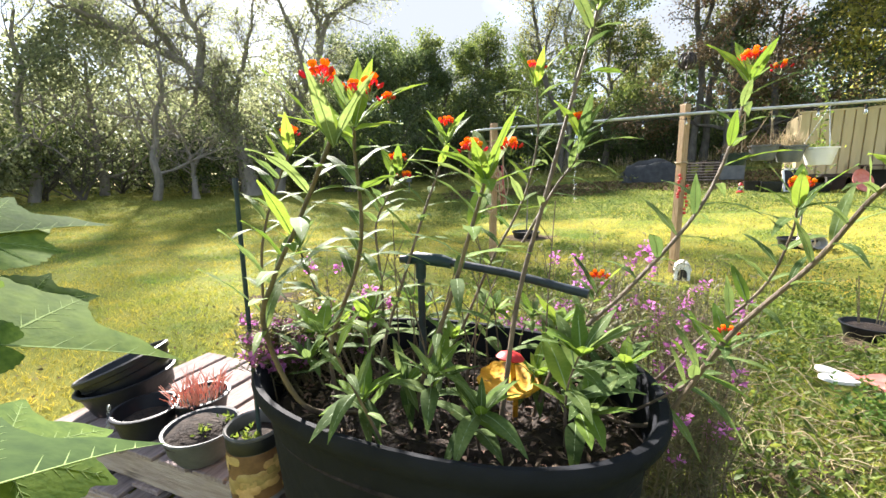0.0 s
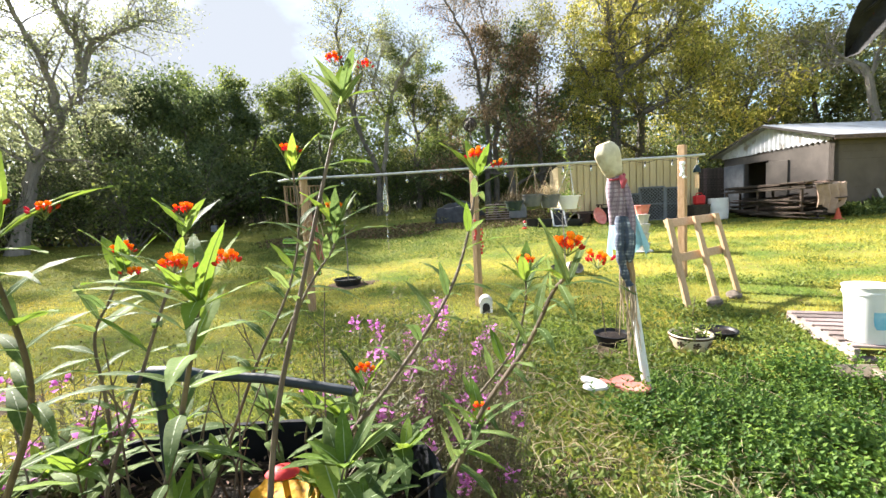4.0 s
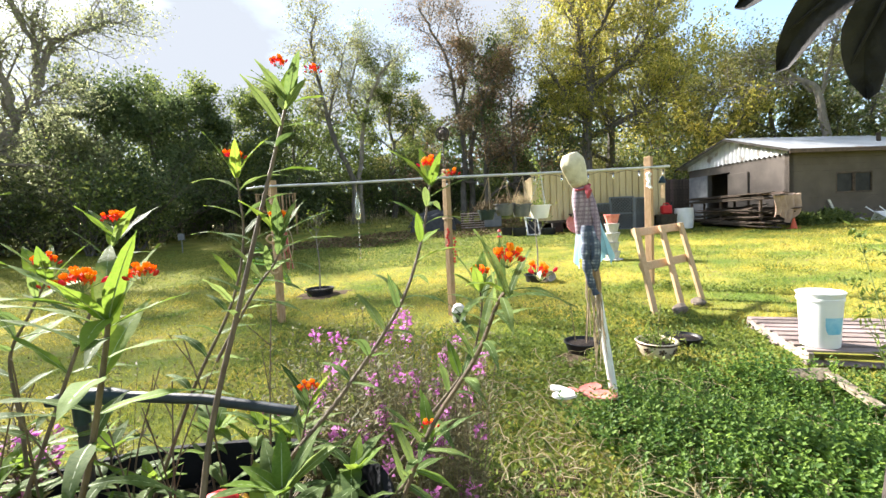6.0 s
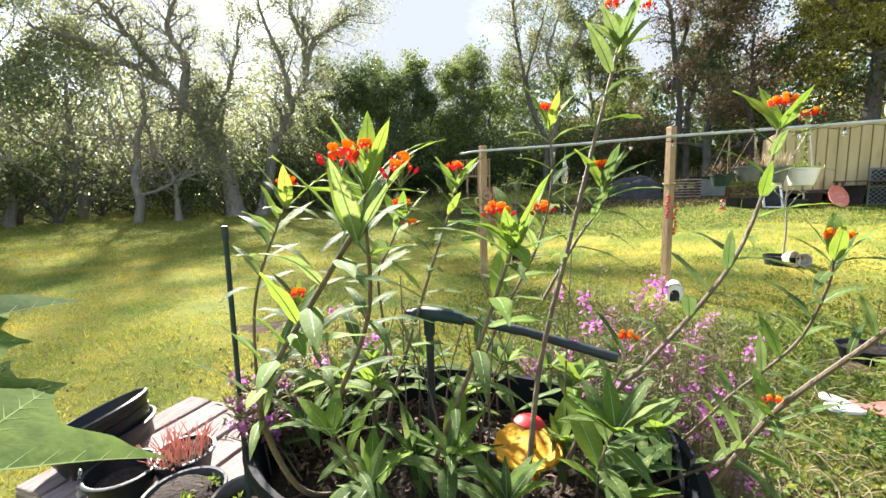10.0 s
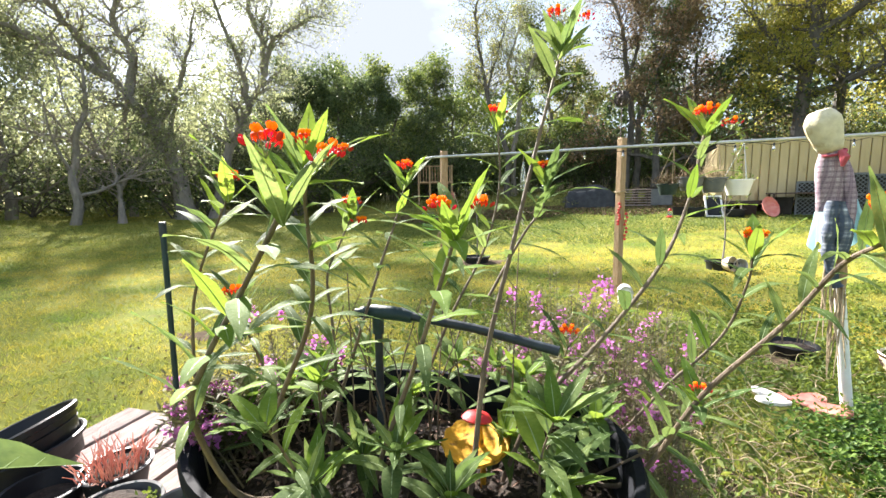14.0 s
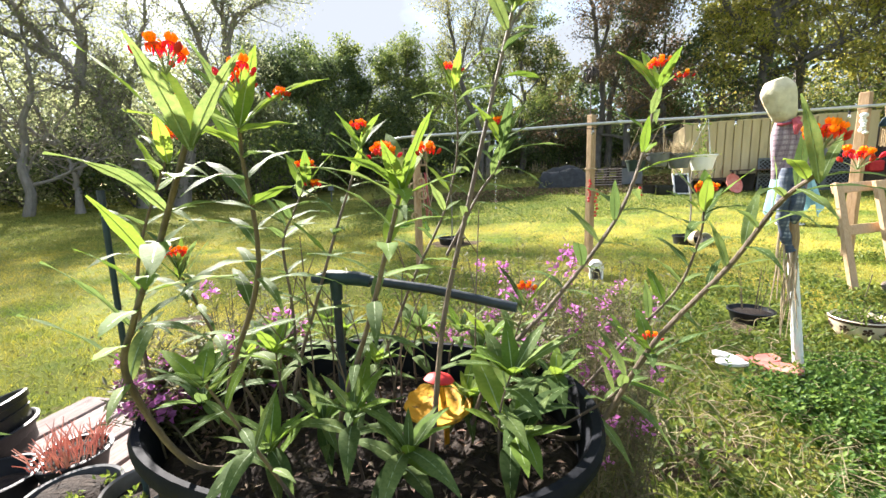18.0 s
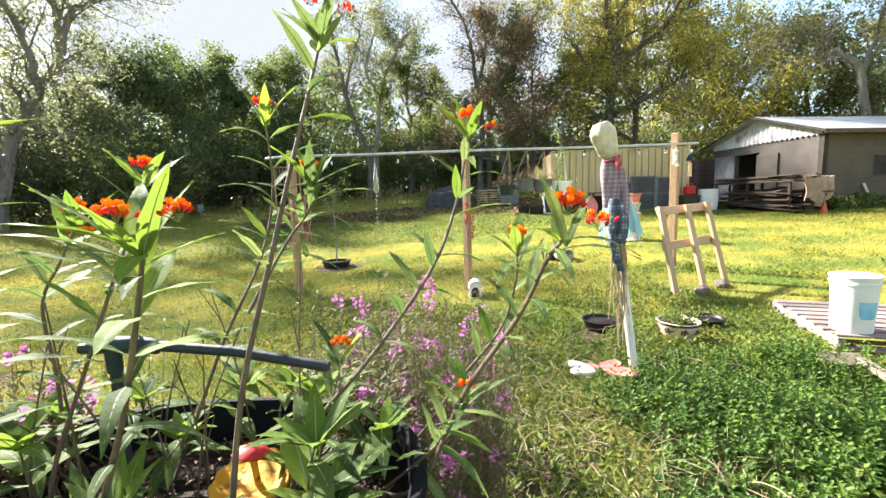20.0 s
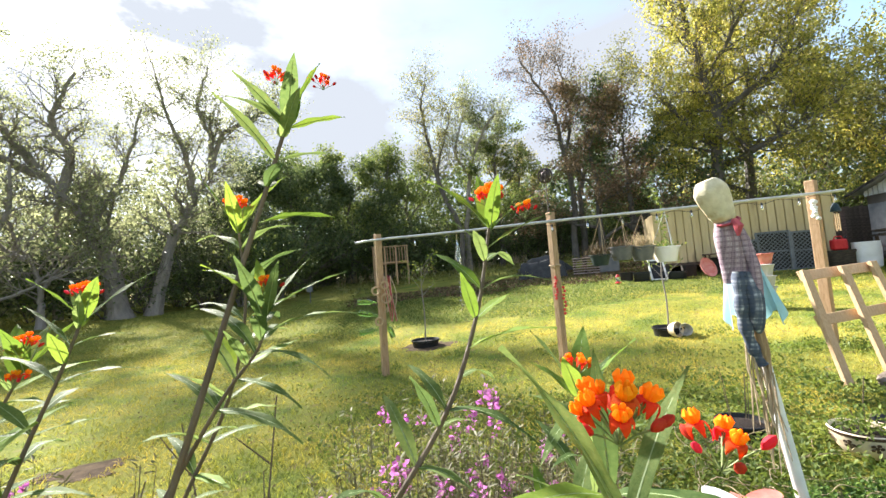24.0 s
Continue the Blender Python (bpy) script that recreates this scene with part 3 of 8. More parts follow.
# bearing, distance, height, crown, leaves, leaf size, leaf, bark, label, lean, clear, trunk, spread
TREES = [
    (-66, 19, 8.5, 3.4, 6000, 0.17, "f_pale_haze", "barkgrey", DENSE, (0.5, 0), 0.2, 0.14, 0.5),
    (-58, 21, 8, 3.6, 6500, 0.17, "f_pale_haze", "barkgrey", OLIVE, (-0.5, 0), 0.15, 0.14, 0.5),
    (-52.5, 20, 8.5, 3.2, 3800, 0.15, "f_pale_haze", "barkpale", OLIVE, (0.6, 0), 0.3, 0.13, 0.4),
    (-47, 22, 7.5, 3.6, 7000, 0.17, "f_pale_haze", "barkgrey", DENSE, (0, 0), 0.15, 0.14, 0.5),
    (-42.5, 19, 7.5, 3.0, 2200, 0.13, "f_pale_haze", "barkgrey", OLIVE, (0.8, 0), 0.2, 0.12, 0.35),
    (-37.5, 22, 8, 3.2, 6000, 0.16, "f_pale_haze", "barkgrey", DENSE, (0, 0), 0.2, 0.13, 0.5),
    (-23, 24, 7.5, 3.2, 8000, 0.17, "f_pale_haze", "barkgrey", DARK, (0, 0), 0.1, 0.14, 0.5),
    (-19, 25, 8, 3.4, 8500, 0.17, "f_dark", "barkgrey", DARK, (0, 0), 0.1, 0.14, 0.5),
    (-14.5, 24, 7.5, 3.4, 8500, 0.17, "f_dark", "barkgrey", DARK, (0, 0), 0.1, 0.14, 0.5),
    (-11, 27, 9.5, 3.2, 8500, 0.17, "f_green", "barkgrey", DENSE, (0, 0), 0.15, 0.15, 0.5),
    (-7, 26, 8.5, 3.2, 8500, 0.17, "f_dark", "barkgrey", DARK, (0, 0), 0.1, 0.14, 0.5),
    (-3, 27, 9.5, 3.2, 8500, 0.17, "f_green", "barkgrey", DENSE, (0.3, 0), 0.12, 0.15, 0.5),
    (1, 27.5, 9, 3.4, 8500, 0.17, "f_green", "barkgrey", DENSE, (0, 0), 0.12, 0.15, 0.5),
    (13.5, 26, 10.5, 2.8, 8500, 0.17, "f_green", "barkgrey", DENSE, (0.2, 0), 0.15, 0.15, 0.5),
    (16.5, 28, 9, 2.6, 7000, 0.17, "f_olive", "barkgrey", OLIVE, (0, 0), 0.12, 0.13, 0.5),
    (26.5, 23, 9.5, 3.3, 8500, 0.16, "f_brown", "barkgrey", "dark brown-leaved tree in shade", (0, 0), 0.15, 0.15, 0.48),
    (30.5, 24, 9, 3.4, 8500, 0.17, "f_dark", "barkgrey", DARK, (0, 0), 0.12, 0.15, 0.5),
    (42.5, 26, 14.5, 4.6, 16000, 0.16, "f_yellow", "barkgrey", YEL, (0.6, 0), 0.25, 0.22, 0.42),
    (48, 28, 11, 4.2, 10000, 0.17, "f_olive", "barkgrey", OLIVE, (0.5, 0), 0.2, 0.18, 0.48),
    (53.5, 27, 9.5, 3.8, 9000, 0.17, "f_yellow", "barkgrey", YEL, (0, 0), 0.2, 0.18, 0.48),
    (59, 28, 8.6, 3.6, 8000, 0.17, "f_olive", "barkgrey", OLIVE, (0, 0), 0.2, 0.18, 0.48),
    (66, 29, 8.4, 3.6, 8000, 0.17, "f_olive", "barkgrey", OLIVE, (0, 0), 0.2, 0.18, 0.48),
    (73, 28, 8.4, 3.6, 7000, 0.17, "f_green", "barkgrey", DENSE, (0, 0), 0.2, 0.18, 0.48),
    (82, 27, 11, 4.2, 7000, 0.17, "f_olive", "barkgrey", OLIVE, (0, 0), 0.2, 0.18, 0.48),
]
# bark left of -34 degrees is swapped for the pale one as painted haze
for k, (az, dist, h, cr, nl, ls, lm, bk, lab, lean, clear, trunk, spread) in enumerate(TREES):
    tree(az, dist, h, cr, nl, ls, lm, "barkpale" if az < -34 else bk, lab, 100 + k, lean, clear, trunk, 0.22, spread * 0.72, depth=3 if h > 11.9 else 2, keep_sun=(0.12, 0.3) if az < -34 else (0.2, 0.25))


def limbed_tree(limbs, radii, bark, leaf_mat, label, leaves, leaf, seed, twig=1.5, clump=0.22, low=0.45, keep=(0.35, 0.2)):
    """A tree whose trunk and main limbs follow given lines; branches, twigs and leaf clumps grow from them."""
    r = random.Random(seed)
    base = Vector(limbs[0][0])
    base.z = gh(base.x, base.y) - 0.06
    top = thing("tree", base, label, "tree", "trees behind the lawn")
    buf, tips = Buf(), []
    for k, (pts, rad) in enumerate(zip(limbs, radii)):
        pts = [Vector(p) - base for p in pts]
        if k == 0:
            pts[0].z = 0.0
        line = smooth_line(pts, 6)
        line = [p + Vector((r.gauss(0, 0.035), r.gauss(0, 0.035), r.gauss(0, 0.03))) * (i > 1) for i, p in enumerate(line)]
        n = len(line)
        lr = [rad * (1.0 - 0.74 * i / (n - 1)) * (1.3 - 0.15 * i if k == 0 and i < 2 else 1.0) for i in range(n)]
        buf.tube(line, lr, 9 if k == 0 else 7, cap=False)
        for i in range(int(n * (low if k == 0 else 0.22)), n):
            t = (line[i] - line[i - 1]).normalized()
            for _ in range(2 if i < n - 1 else 3):
                side = t.orthogonal().normalized()
                side.rotate(Matrix.Rotation(r.uniform(0, 6.28), 3, t))
                w = t * r.uniform(0.25, 0.8) + side + Vector((0, 0, r.uniform(0.0, 0.5)))
                limb(buf, line[i], w, twig * r.uniform(0.55, 1.2), max(0.014, lr[i] * 0.34), 2, tips, 0.05, r, 0.22, 5)
    part("trunk", buf, M[bark], top)
    T = np.array([list(t[0]) for t in tips])
    P = T[nrg.randint(0, len(T), leaves)] + nrg.normal(0, clump, (leaves, 3)) * np.array([1, 1, 0.75])
    P = P[(P[:, 2] > 0.6) & thin_for_sun(P + np.array(base), *keep)]
    D = nrg.normal(0, 1, P.shape) + np.array([0, 0, -0.4])
    N = nrg.normal(0, 1, P.shape) + np.array([0, 0, 0.6])
    L = leaf * nrg.uniform(0.6, 1.3, len(P))
    part("crown", leaf_cloud("crown", P, D, N, L, L * 0.55, M[leaf_mat]), None, top)


# these three left trees take pale bark and leaves in place of haze
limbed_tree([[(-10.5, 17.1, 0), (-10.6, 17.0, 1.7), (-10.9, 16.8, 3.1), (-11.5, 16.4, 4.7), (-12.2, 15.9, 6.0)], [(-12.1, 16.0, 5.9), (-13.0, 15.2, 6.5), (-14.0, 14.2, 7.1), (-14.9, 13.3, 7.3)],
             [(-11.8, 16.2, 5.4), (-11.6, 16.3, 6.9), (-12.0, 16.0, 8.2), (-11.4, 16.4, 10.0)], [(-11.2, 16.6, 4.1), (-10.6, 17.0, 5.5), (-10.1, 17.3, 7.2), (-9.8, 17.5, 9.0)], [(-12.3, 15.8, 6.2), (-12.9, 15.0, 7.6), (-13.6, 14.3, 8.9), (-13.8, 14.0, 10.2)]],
            [0.4, 0.17, 0.18, 0.13, 0.16], "barkpale", "f_pale_haze", "big leaning tree with dark forked limbs and airy crown", 44000, 0.1, 501)
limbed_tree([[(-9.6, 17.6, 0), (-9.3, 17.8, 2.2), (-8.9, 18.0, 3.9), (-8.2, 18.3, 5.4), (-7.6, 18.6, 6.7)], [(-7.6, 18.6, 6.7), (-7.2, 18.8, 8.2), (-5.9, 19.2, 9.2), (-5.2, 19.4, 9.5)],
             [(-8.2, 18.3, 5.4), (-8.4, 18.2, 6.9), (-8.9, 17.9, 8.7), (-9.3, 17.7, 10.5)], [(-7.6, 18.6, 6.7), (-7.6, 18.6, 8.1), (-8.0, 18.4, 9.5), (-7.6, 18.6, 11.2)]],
            [0.27, 0.13, 0.14, 0.13], "barkpale", "f_pale_haze", "tall tree with a dark bent trunk and airy crown", 38000, 0.1, 502)
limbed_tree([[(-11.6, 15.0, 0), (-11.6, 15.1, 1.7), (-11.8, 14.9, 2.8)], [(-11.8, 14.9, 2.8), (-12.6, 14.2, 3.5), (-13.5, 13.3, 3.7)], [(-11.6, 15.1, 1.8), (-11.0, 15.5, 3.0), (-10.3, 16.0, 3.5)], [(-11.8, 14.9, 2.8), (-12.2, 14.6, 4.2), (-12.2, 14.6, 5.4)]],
            [0.13, 0.08, 0.07, 0.07], "barkpale", "f_pale_haze", "small forked tree with thin bare limbs", 7000, 0.09, 503, 1.1, 0.25)
limbed_tree([[(3.7, 23.9, 0), (3.8, 23.9, 3.7), (3.0, 24.0, 5.8), (2.4, 24.1, 8.5), (2.0, 24.1, 11.0), (2.3, 24.1, 12.8)], [(3.0, 24.0, 5.8), (2.7, 24.1, 7.5), (3.3, 24.0, 9.5), (3.8, 23.9, 11.4)]],
            [0.17, 0.1], "barkgrey", "f_olive", "tall slender tree with thin open foliage", 8000, 0.11, 504, 1.35, 0.2, 0.5)
limbed_tree([[(4.2, 24.4, 0), (4.3, 24.4, 4.7), (4.8, 24.3, 7.9), (5.8, 24.1, 10.0), (6.7, 23.9, 10.9)], [(4.7, 24.3, 7.0), (3.9, 24.4, 8.5), (4.4, 24.4, 10.6), (4.9, 24.3, 12.1)]],
            [0.16, 0.1], "barkpale", "f_pale_haze", "tall slender tree with thin open foliage", 7000, 0.11, 505, 1.35, 0.2, 0.5)
limbed_tree([[(9.6, 21.8, 0), (9.8, 21.8, 5.2), (9.5, 21.9, 7.8), (9.2, 22.0, 10.1), (8.3, 22.3, 12.0), (7.7, 22.5, 13.2)], [(9.6, 21.8, 7.3), (10.0, 21.7, 9.4), (9.8, 21.7, 11.5), (9.5, 21.8, 13.2)]],
            [0.17, 0.1], "barkgrey", "f_brown", "tall half-bare tree with brownish leaves", 5000, 0.11, 506, 1.35, 0.2, 0.45)
limbed_tree([[(10.3, 22.1, 0), (10.4, 22.0, 5.7), (11.5, 21.5, 8.4), (12.3, 21.0, 10.3), (12.9, 20.7, 11.7)], [(10.6, 21.9, 6.3), (10.9, 21.8, 8.7), (10.6, 21.9, 10.6)]],
            [0.17, 0.1], "barkgrey", "f_olive", "tall half-bare tree with olive leaves", 8500, 0.11, 507, 1.35, 0.22, 0.4)
limbed_tree([[(14.5, 17.1, 0), (14.5, 17.1, 3.2), (14.5, 17.1, 5.7), (14.7, 16.9, 7.6), (14.3, 17.2, 9.5), (14.1, 17.4, 11.6), (14.0, 17.5, 13.3)], [(14.5, 17.1, 5.1), (15.6, 16.1, 5.6), (16.6, 15.1, 6.3), (17.3, 14.3, 6.8)],
             [(14.6, 17.1, 6.1), (13.5, 17.9, 7.9), (12.8, 18.4, 9.4)], [(14.7, 17.0, 7.4), (15.9, 15.8, 8.4), (16.6, 15.2, 9.7), (16.7, 15.0, 11.2)], [(14.4, 17.2, 9.3), (15.2, 16.5, 10.4), (15.6, 16.1, 11.8), (16.1, 15.6, 12.9)]],
            [0.3, 0.17, 0.14, 0.15, 0.12], "barkgrey", "f_yellow", "large spreading tree with yellow-green autumn leaves", 30000, 0.13, 508, 1.7, 0.2, 0.35)
limbed_tree([[(23.3, 7.7, 0), (23.2, 7.8, 4.6), (23.1, 8.2, 5.8), (22.8, 9.1, 6.5), (22.4, 10.0, 6.6)], [(23.2, 7.8, 4.9), (22.9, 8.7, 5.3), (22.6, 9.5, 5.6)], [(23.0, 8.4, 5.9), (22.6, 9.5, 7.2), (22.2, 10.4, 8.3), (22.0, 10.7, 9.9)]],
            [0.2, 0.1, 0.12], "barkpale", "f_pale_haze", "bare pale-branched tree with few leaves", 2600, 0.12, 509, 1.5, 0.3)
limbed_tree([[(22.3, 11.3, 0), (22.2, 11.4, 5.5), (21.9, 12.1, 6.7), (21.1, 13.4, 6.7), (20.6, 14.1, 7.0)], [(22.1, 11.7, 6.1), (21.6, 12.6, 7.5), (21.0, 13.5, 8.1)], [(22.2, 11.5, 5.7), (22.4, 11.1, 7.6), (22.5, 10.9, 9.4)]],
            [0.18, 0.09, 0.1], "barkpale", "f_olive", "pale-limbed tree arching over the shed's roof", 5000, 0.12, 510, 1.5, 0.3)

for k in range(46):
    az = -74 + k * 3.55 + rng.uniform(-1.2, 1.2)
    if 34 < az < 64 and k % 2:
        continue
    d = rng.uniform(24.5, 28) if az > -16 else rng.uniform(20, 24)
    if 44 < az < 70:
        d = rng.uniform(25, 28)
    lm = rng.choice(["f_pale_haze", "f_dark", "f_green"]) if az < -22 else rng.choice(["f_dark", "f_dark", "f_green", "f_dark"] if az < 33 else ["f_dark", "f_olive", "f_green"])
    bush(az, d, rng.uniform(2.6, 4.2) if az > -40 else rng.uniform(2.0, 3.4), rng.uniform(2.4, 3.4), 5200, lm, "dense dark undergrowth bush at the wood's edge", 300 + k)

# the wood that goes on behind, too far to tell trees apart
n = 60000
a = np.radians(nrg.uniform(-85, 95, n))
d = nrg.uniform(31, 40, n)
hmax = 7.2 + 1.6 * np.sin(a * 19) + 1.0 * np.sin(a * 43 + 1) + 1.0 * (a > 0.5)
P = np.stack([EYE_AT.x + d * np.sin(a), EYE_AT.y + d * np.cos(a), hmax * nrg.rand(n) ** 0.8], axis=1)
low = 42000
a2, d2 = np.radians(nrg.uniform(-88, 98, low)), nrg.uniform(28.5, 34, low)
P = np.concatenate([P, np.stack([EYE_AT.x + d2 * np.sin(a2), EYE_AT.y + d2 * np.cos(a2), 3.4 * nrg.rand(low) ** 1.4], axis=1)])
left = 45000
a3, d3 = np.radians(nrg.uniform(-88, -20, left)), nrg.uniform(25, 33, left)
h3 = 6.3 + 1.2 * np.sin(a3 * 23) + 0.8 * np.sin(a3 * 51 + 2)
P = np.concatenate([P, np.stack([EYE_AT.x + d3 * np.sin(a3), EYE_AT.y + d3 * np.cos(a3), h3 * nrg.rand(left) ** 0.9], axis=1)])
P[:, 2] += gz(P[:, 0], P[:, 1])
P = P[thin_for_sun(P, 0.8, 0.4)]
# the left part gets the haze-pale leaf colour, the rest the dark one
for lot, leaf_mat in ((P[:, 0] < -0.36 * P[:, 1], "f_pale_haze"), (P[:, 0] >= -0.36 * P[:, 1], "f_dark")):
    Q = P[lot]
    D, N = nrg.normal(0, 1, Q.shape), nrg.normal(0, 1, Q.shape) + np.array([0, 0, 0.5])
    L = (0.26 if leaf_mat == "f_pale_haze" else 0.38) * nrg.uniform(0.6, 1.4, len(Q))
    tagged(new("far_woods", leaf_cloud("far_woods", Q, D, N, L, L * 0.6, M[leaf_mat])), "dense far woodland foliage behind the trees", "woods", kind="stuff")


# ---- pallets ----
def pallet(loc, rz, length, width, height, count, label, fill=0.68):
    """Deck boards run along x over three stringers."""
    top = thing("pallet", loc, label, "pallet", rz=rz)
    pitch = width / count
    w = pitch * fill
    b = Buf().box((0, 0, 0), (length, w, 0.017), bevel=0.003)
    board = b.mesh("deck_board", [M["oldwoodx"]])
    for i in range(count):
        ob = part("deck_board", board, None, top, m=pose(rng.uniform(-0.012, 0.012), (i + 0.5) * pitch - width / 2, height - 0.009, 0, 0, rng.uniform(-0.6, 0.6)))
    for i in range(3):
        part("bottom_board", board, None, top, m=pose(0, (i - 1) * (width - w) / 2, 0.009))
    s = Buf().box((0, 0, 0), (0.036, width, height - 0.036), bevel=0.003).mesh("stringer", [M["oldwood"]])
    for x in (-length / 2 + 0.03, 0, length / 2 - 0.03):
        part("stringer", s, None, top, m=pose(x, 0, height / 2))
    return top


pallet((-0.83, 1.44, 0.0), 78, 0.72, 1.08, 0.14, 7, "lower weathered pallet of a stack beside the tub", 0.8)
pallet((-0.834, 1.465, 0.14), 76, 0.66, 1.04, 0.14, 7, "upper weathered grey-pink pallet carrying flower pots", 0.86)
pallet((4.73, 2.12, gh(4.73, 2.12) - 0.005), -37, 1.14, 1.1, 0.115, 8, "weathered slatted pallet lying on the lawn")


# ---- tub ----
TC, TA, TB, TURN_TUB = Vector((0.127, 0.974, 0)), 0.465, 0.313, -15.0
SOILZ = 0.628
tub = thing("planter_tub", (TC.x, TC.y, gh(TC.x, TC.y)), "large oval black tub planted with orange milkweed", "planter", rz=TURN_TUB)


def in_tub(x, y):
    """How far out a place lies between the tub's middle (0) and its rim (1)."""
    a = radians(TURN_TUB)
    dx, dy = x - TC.x, y - TC.y
    return np.hypot((dx * math.cos(a) + dy * math.sin(a)) / TA, (dy * math.cos(a) - dx * math.sin(a)) / TB)


shell = Buf()
prof = [(0.80, 0.0), (0.815, 0.02), (0.92, 0.55), (0.935, 0.64), (0.955, 0.655), (0.99, 0.668), (1.008, 0.684), (1.012, 0.7), (0.998, 0.71), (0.965, 0.708), (0.945, 0.695), (0.925, 0.6), (0.8, 0.4), (0.001, 0.4)]
shell.lathe(prof, 72, 0, None, TA, TB, power=2.35)
part("shell", shell, M["blackrubber"], tub)
soil = Buf()
rings = []
for i in range(15):
    r = 0.94 * (1 - i / 14)
    rings.append((max(r, 0.001), 0.6 + 0.02 * math.sin(i * 1.3) + 0.018 * (i / 14)))
soil.lathe(rings, 56, 0, None, TA, TB, wob=0.01, power=2.35)
part("soil", soil, M["soil"], tub, "dark potting soil")
n = 1300
ang, rad = nrg.uniform(0, 6.283, n), np.sqrt(nrg.rand(n)) * 0.88
ta = radians(TURN_TUB)
mu, mv = rad * np.cos(ang) * TA, rad * np.sin(ang) * TB
P = np.stack([TC.x + mu * math.cos(ta) - mv * math.sin(ta), TC.y + mu * math.sin(ta) + mv * math.cos(ta), np.full(n, 0.622) + 0.012 * nrg.rand(n)], axis=1)
D = nrg.normal(0, 1, P.shape) * np.array([1, 1, 0.25])
N = nrg.normal(0, 0.4, P.shape) + np.array([0, 0, 1])
tagged(new("bark_mulch", leaf_cloud("bark_mulch", P, D, N, nrg.uniform(0.008, 0.03, n), nrg.uniform(0.004, 0.011, n), M["bark"], 0.4)), "brown bark chips strewn on the tub's soil", "mulch", kind="stuff")


# ---- milkweed ----
def leaf_mesh(name, droop, material, width=0.19, fold=0.22, teeth=0.0):
    """A lance-shaped leaf of length 1 along x, keeled on its rib and drooping to the tip."""
    vs, fs = [], []
    n = 9
    for i in range(n + 1):
        t = i / n
        w = width * 0.5 * (math.sin(math.pi * t ** 0.82) ** 0.85 * (1 - 0.25 * t) + 0.04 * (1 - t)) if 0 < t < 1 else (0.015 if t == 0 else 0.001)
        z = 0.10 * math.sin(math.pi * t * 0.5) - droop * t * t
        x = t * (1 - 0.12 * droop * t)
        wave = 0.012 * math.sin(t * 14)
        for s in (-1, -0.5, 0, 0.5, 1):
            vs.append((x, s * w, z + abs(s) * w * fold * (1.6 - abs(s)) + wave * s * abs(s)))
    for i in range(n):
        for k in range(4):
            fs.append((i * 5 + k, i * 5 + k + 1, i * 5 + k + 6, i * 5 + k + 5))
    b = Buf().add(vs, fs)
    rib = [(i / 8, 0, 0.10 * math.sin(math.pi * i / 16) - droop * (i / 8) ** 2 - 0.002) for i in range(8)]
    rib = [(t * (1 - 0.12 * droop * t), y, z) for t, y, z in rib]
    b.tube(rib, [0.008 * (1 - 0.1 * i) for i in range(8)], 4, 1, cap=False)
    return b.mesh(name, [material, M["rib"]])


LEAVES = [leaf_mesh("leaf", d, M["milkleaf"], w) for d, w in ((0.1, 0.155), (0.28, 0.165), (0.48, 0.17), (0.0, 0.15), (0.4, 0.21), (0.7, 0.22))]
YOUNG = [leaf_mesh("leaf", d, M["newleaf"], w) for d, w in ((0.05, 0.2), (0.2, 0.22))]


def floret_mesh():
    b = Buf()
    for k in range(5):
        m = Matrix.Rotation(2 * math.pi * k / 5, 4, "Z")
        vs, fs = [], []
        for i in range(5):
            t = i / 4
            w = 0.0034 * math.sin(math.pi * (0.25 + 0.72 * t)) if i < 4 else 0.0004
            r, z = 0.0015 + 0.0052 * math.sin(t * 1.9), 0.001 - 0.0085 * t * t + 0.0015 * math.sin(t * 3.1)
            vs += [(r, -w, z), (r + 0.0008, 0, z + 0.0004), (r, w, z)]
        for i in range(4):
            fs += [(i * 3, i * 3 + 1, i * 3 + 4, i * 3 + 3), (i * 3 + 1, i * 3 + 2, i * 3 + 5, i * 3 + 4)]
        b.add(vs, fs, 0, m)
        hood = [(0.0009, 0, 0.001), (0.003, 0, 0.004), (0.004, 0, 0.0072), (0.003, 0, 0.0102)]
        b.tube(hood, [0.0012, 0.0019, 0.0023, 0.0009], 5, 1, True, m)
    b.lathe([(0.0012, 0.0), (0.0022, 0.003), (0.0019, 0.0065), (0.0006, 0.0075)], 6, 1)
    return b.mesh("floret", [M["petal"], M["hood"]])


def bud_mesh():
    prof = [(0.0006, -0.001), (0.0026, 0.002), (0.0034, 0.0055), (0.0026, 0.009), (0.0005, 0.0112)]
    return Buf().lathe(prof, 7).mesh("bud", [M["bud"]])


FLORET, BUD = floret_mesh(), bud_mesh()


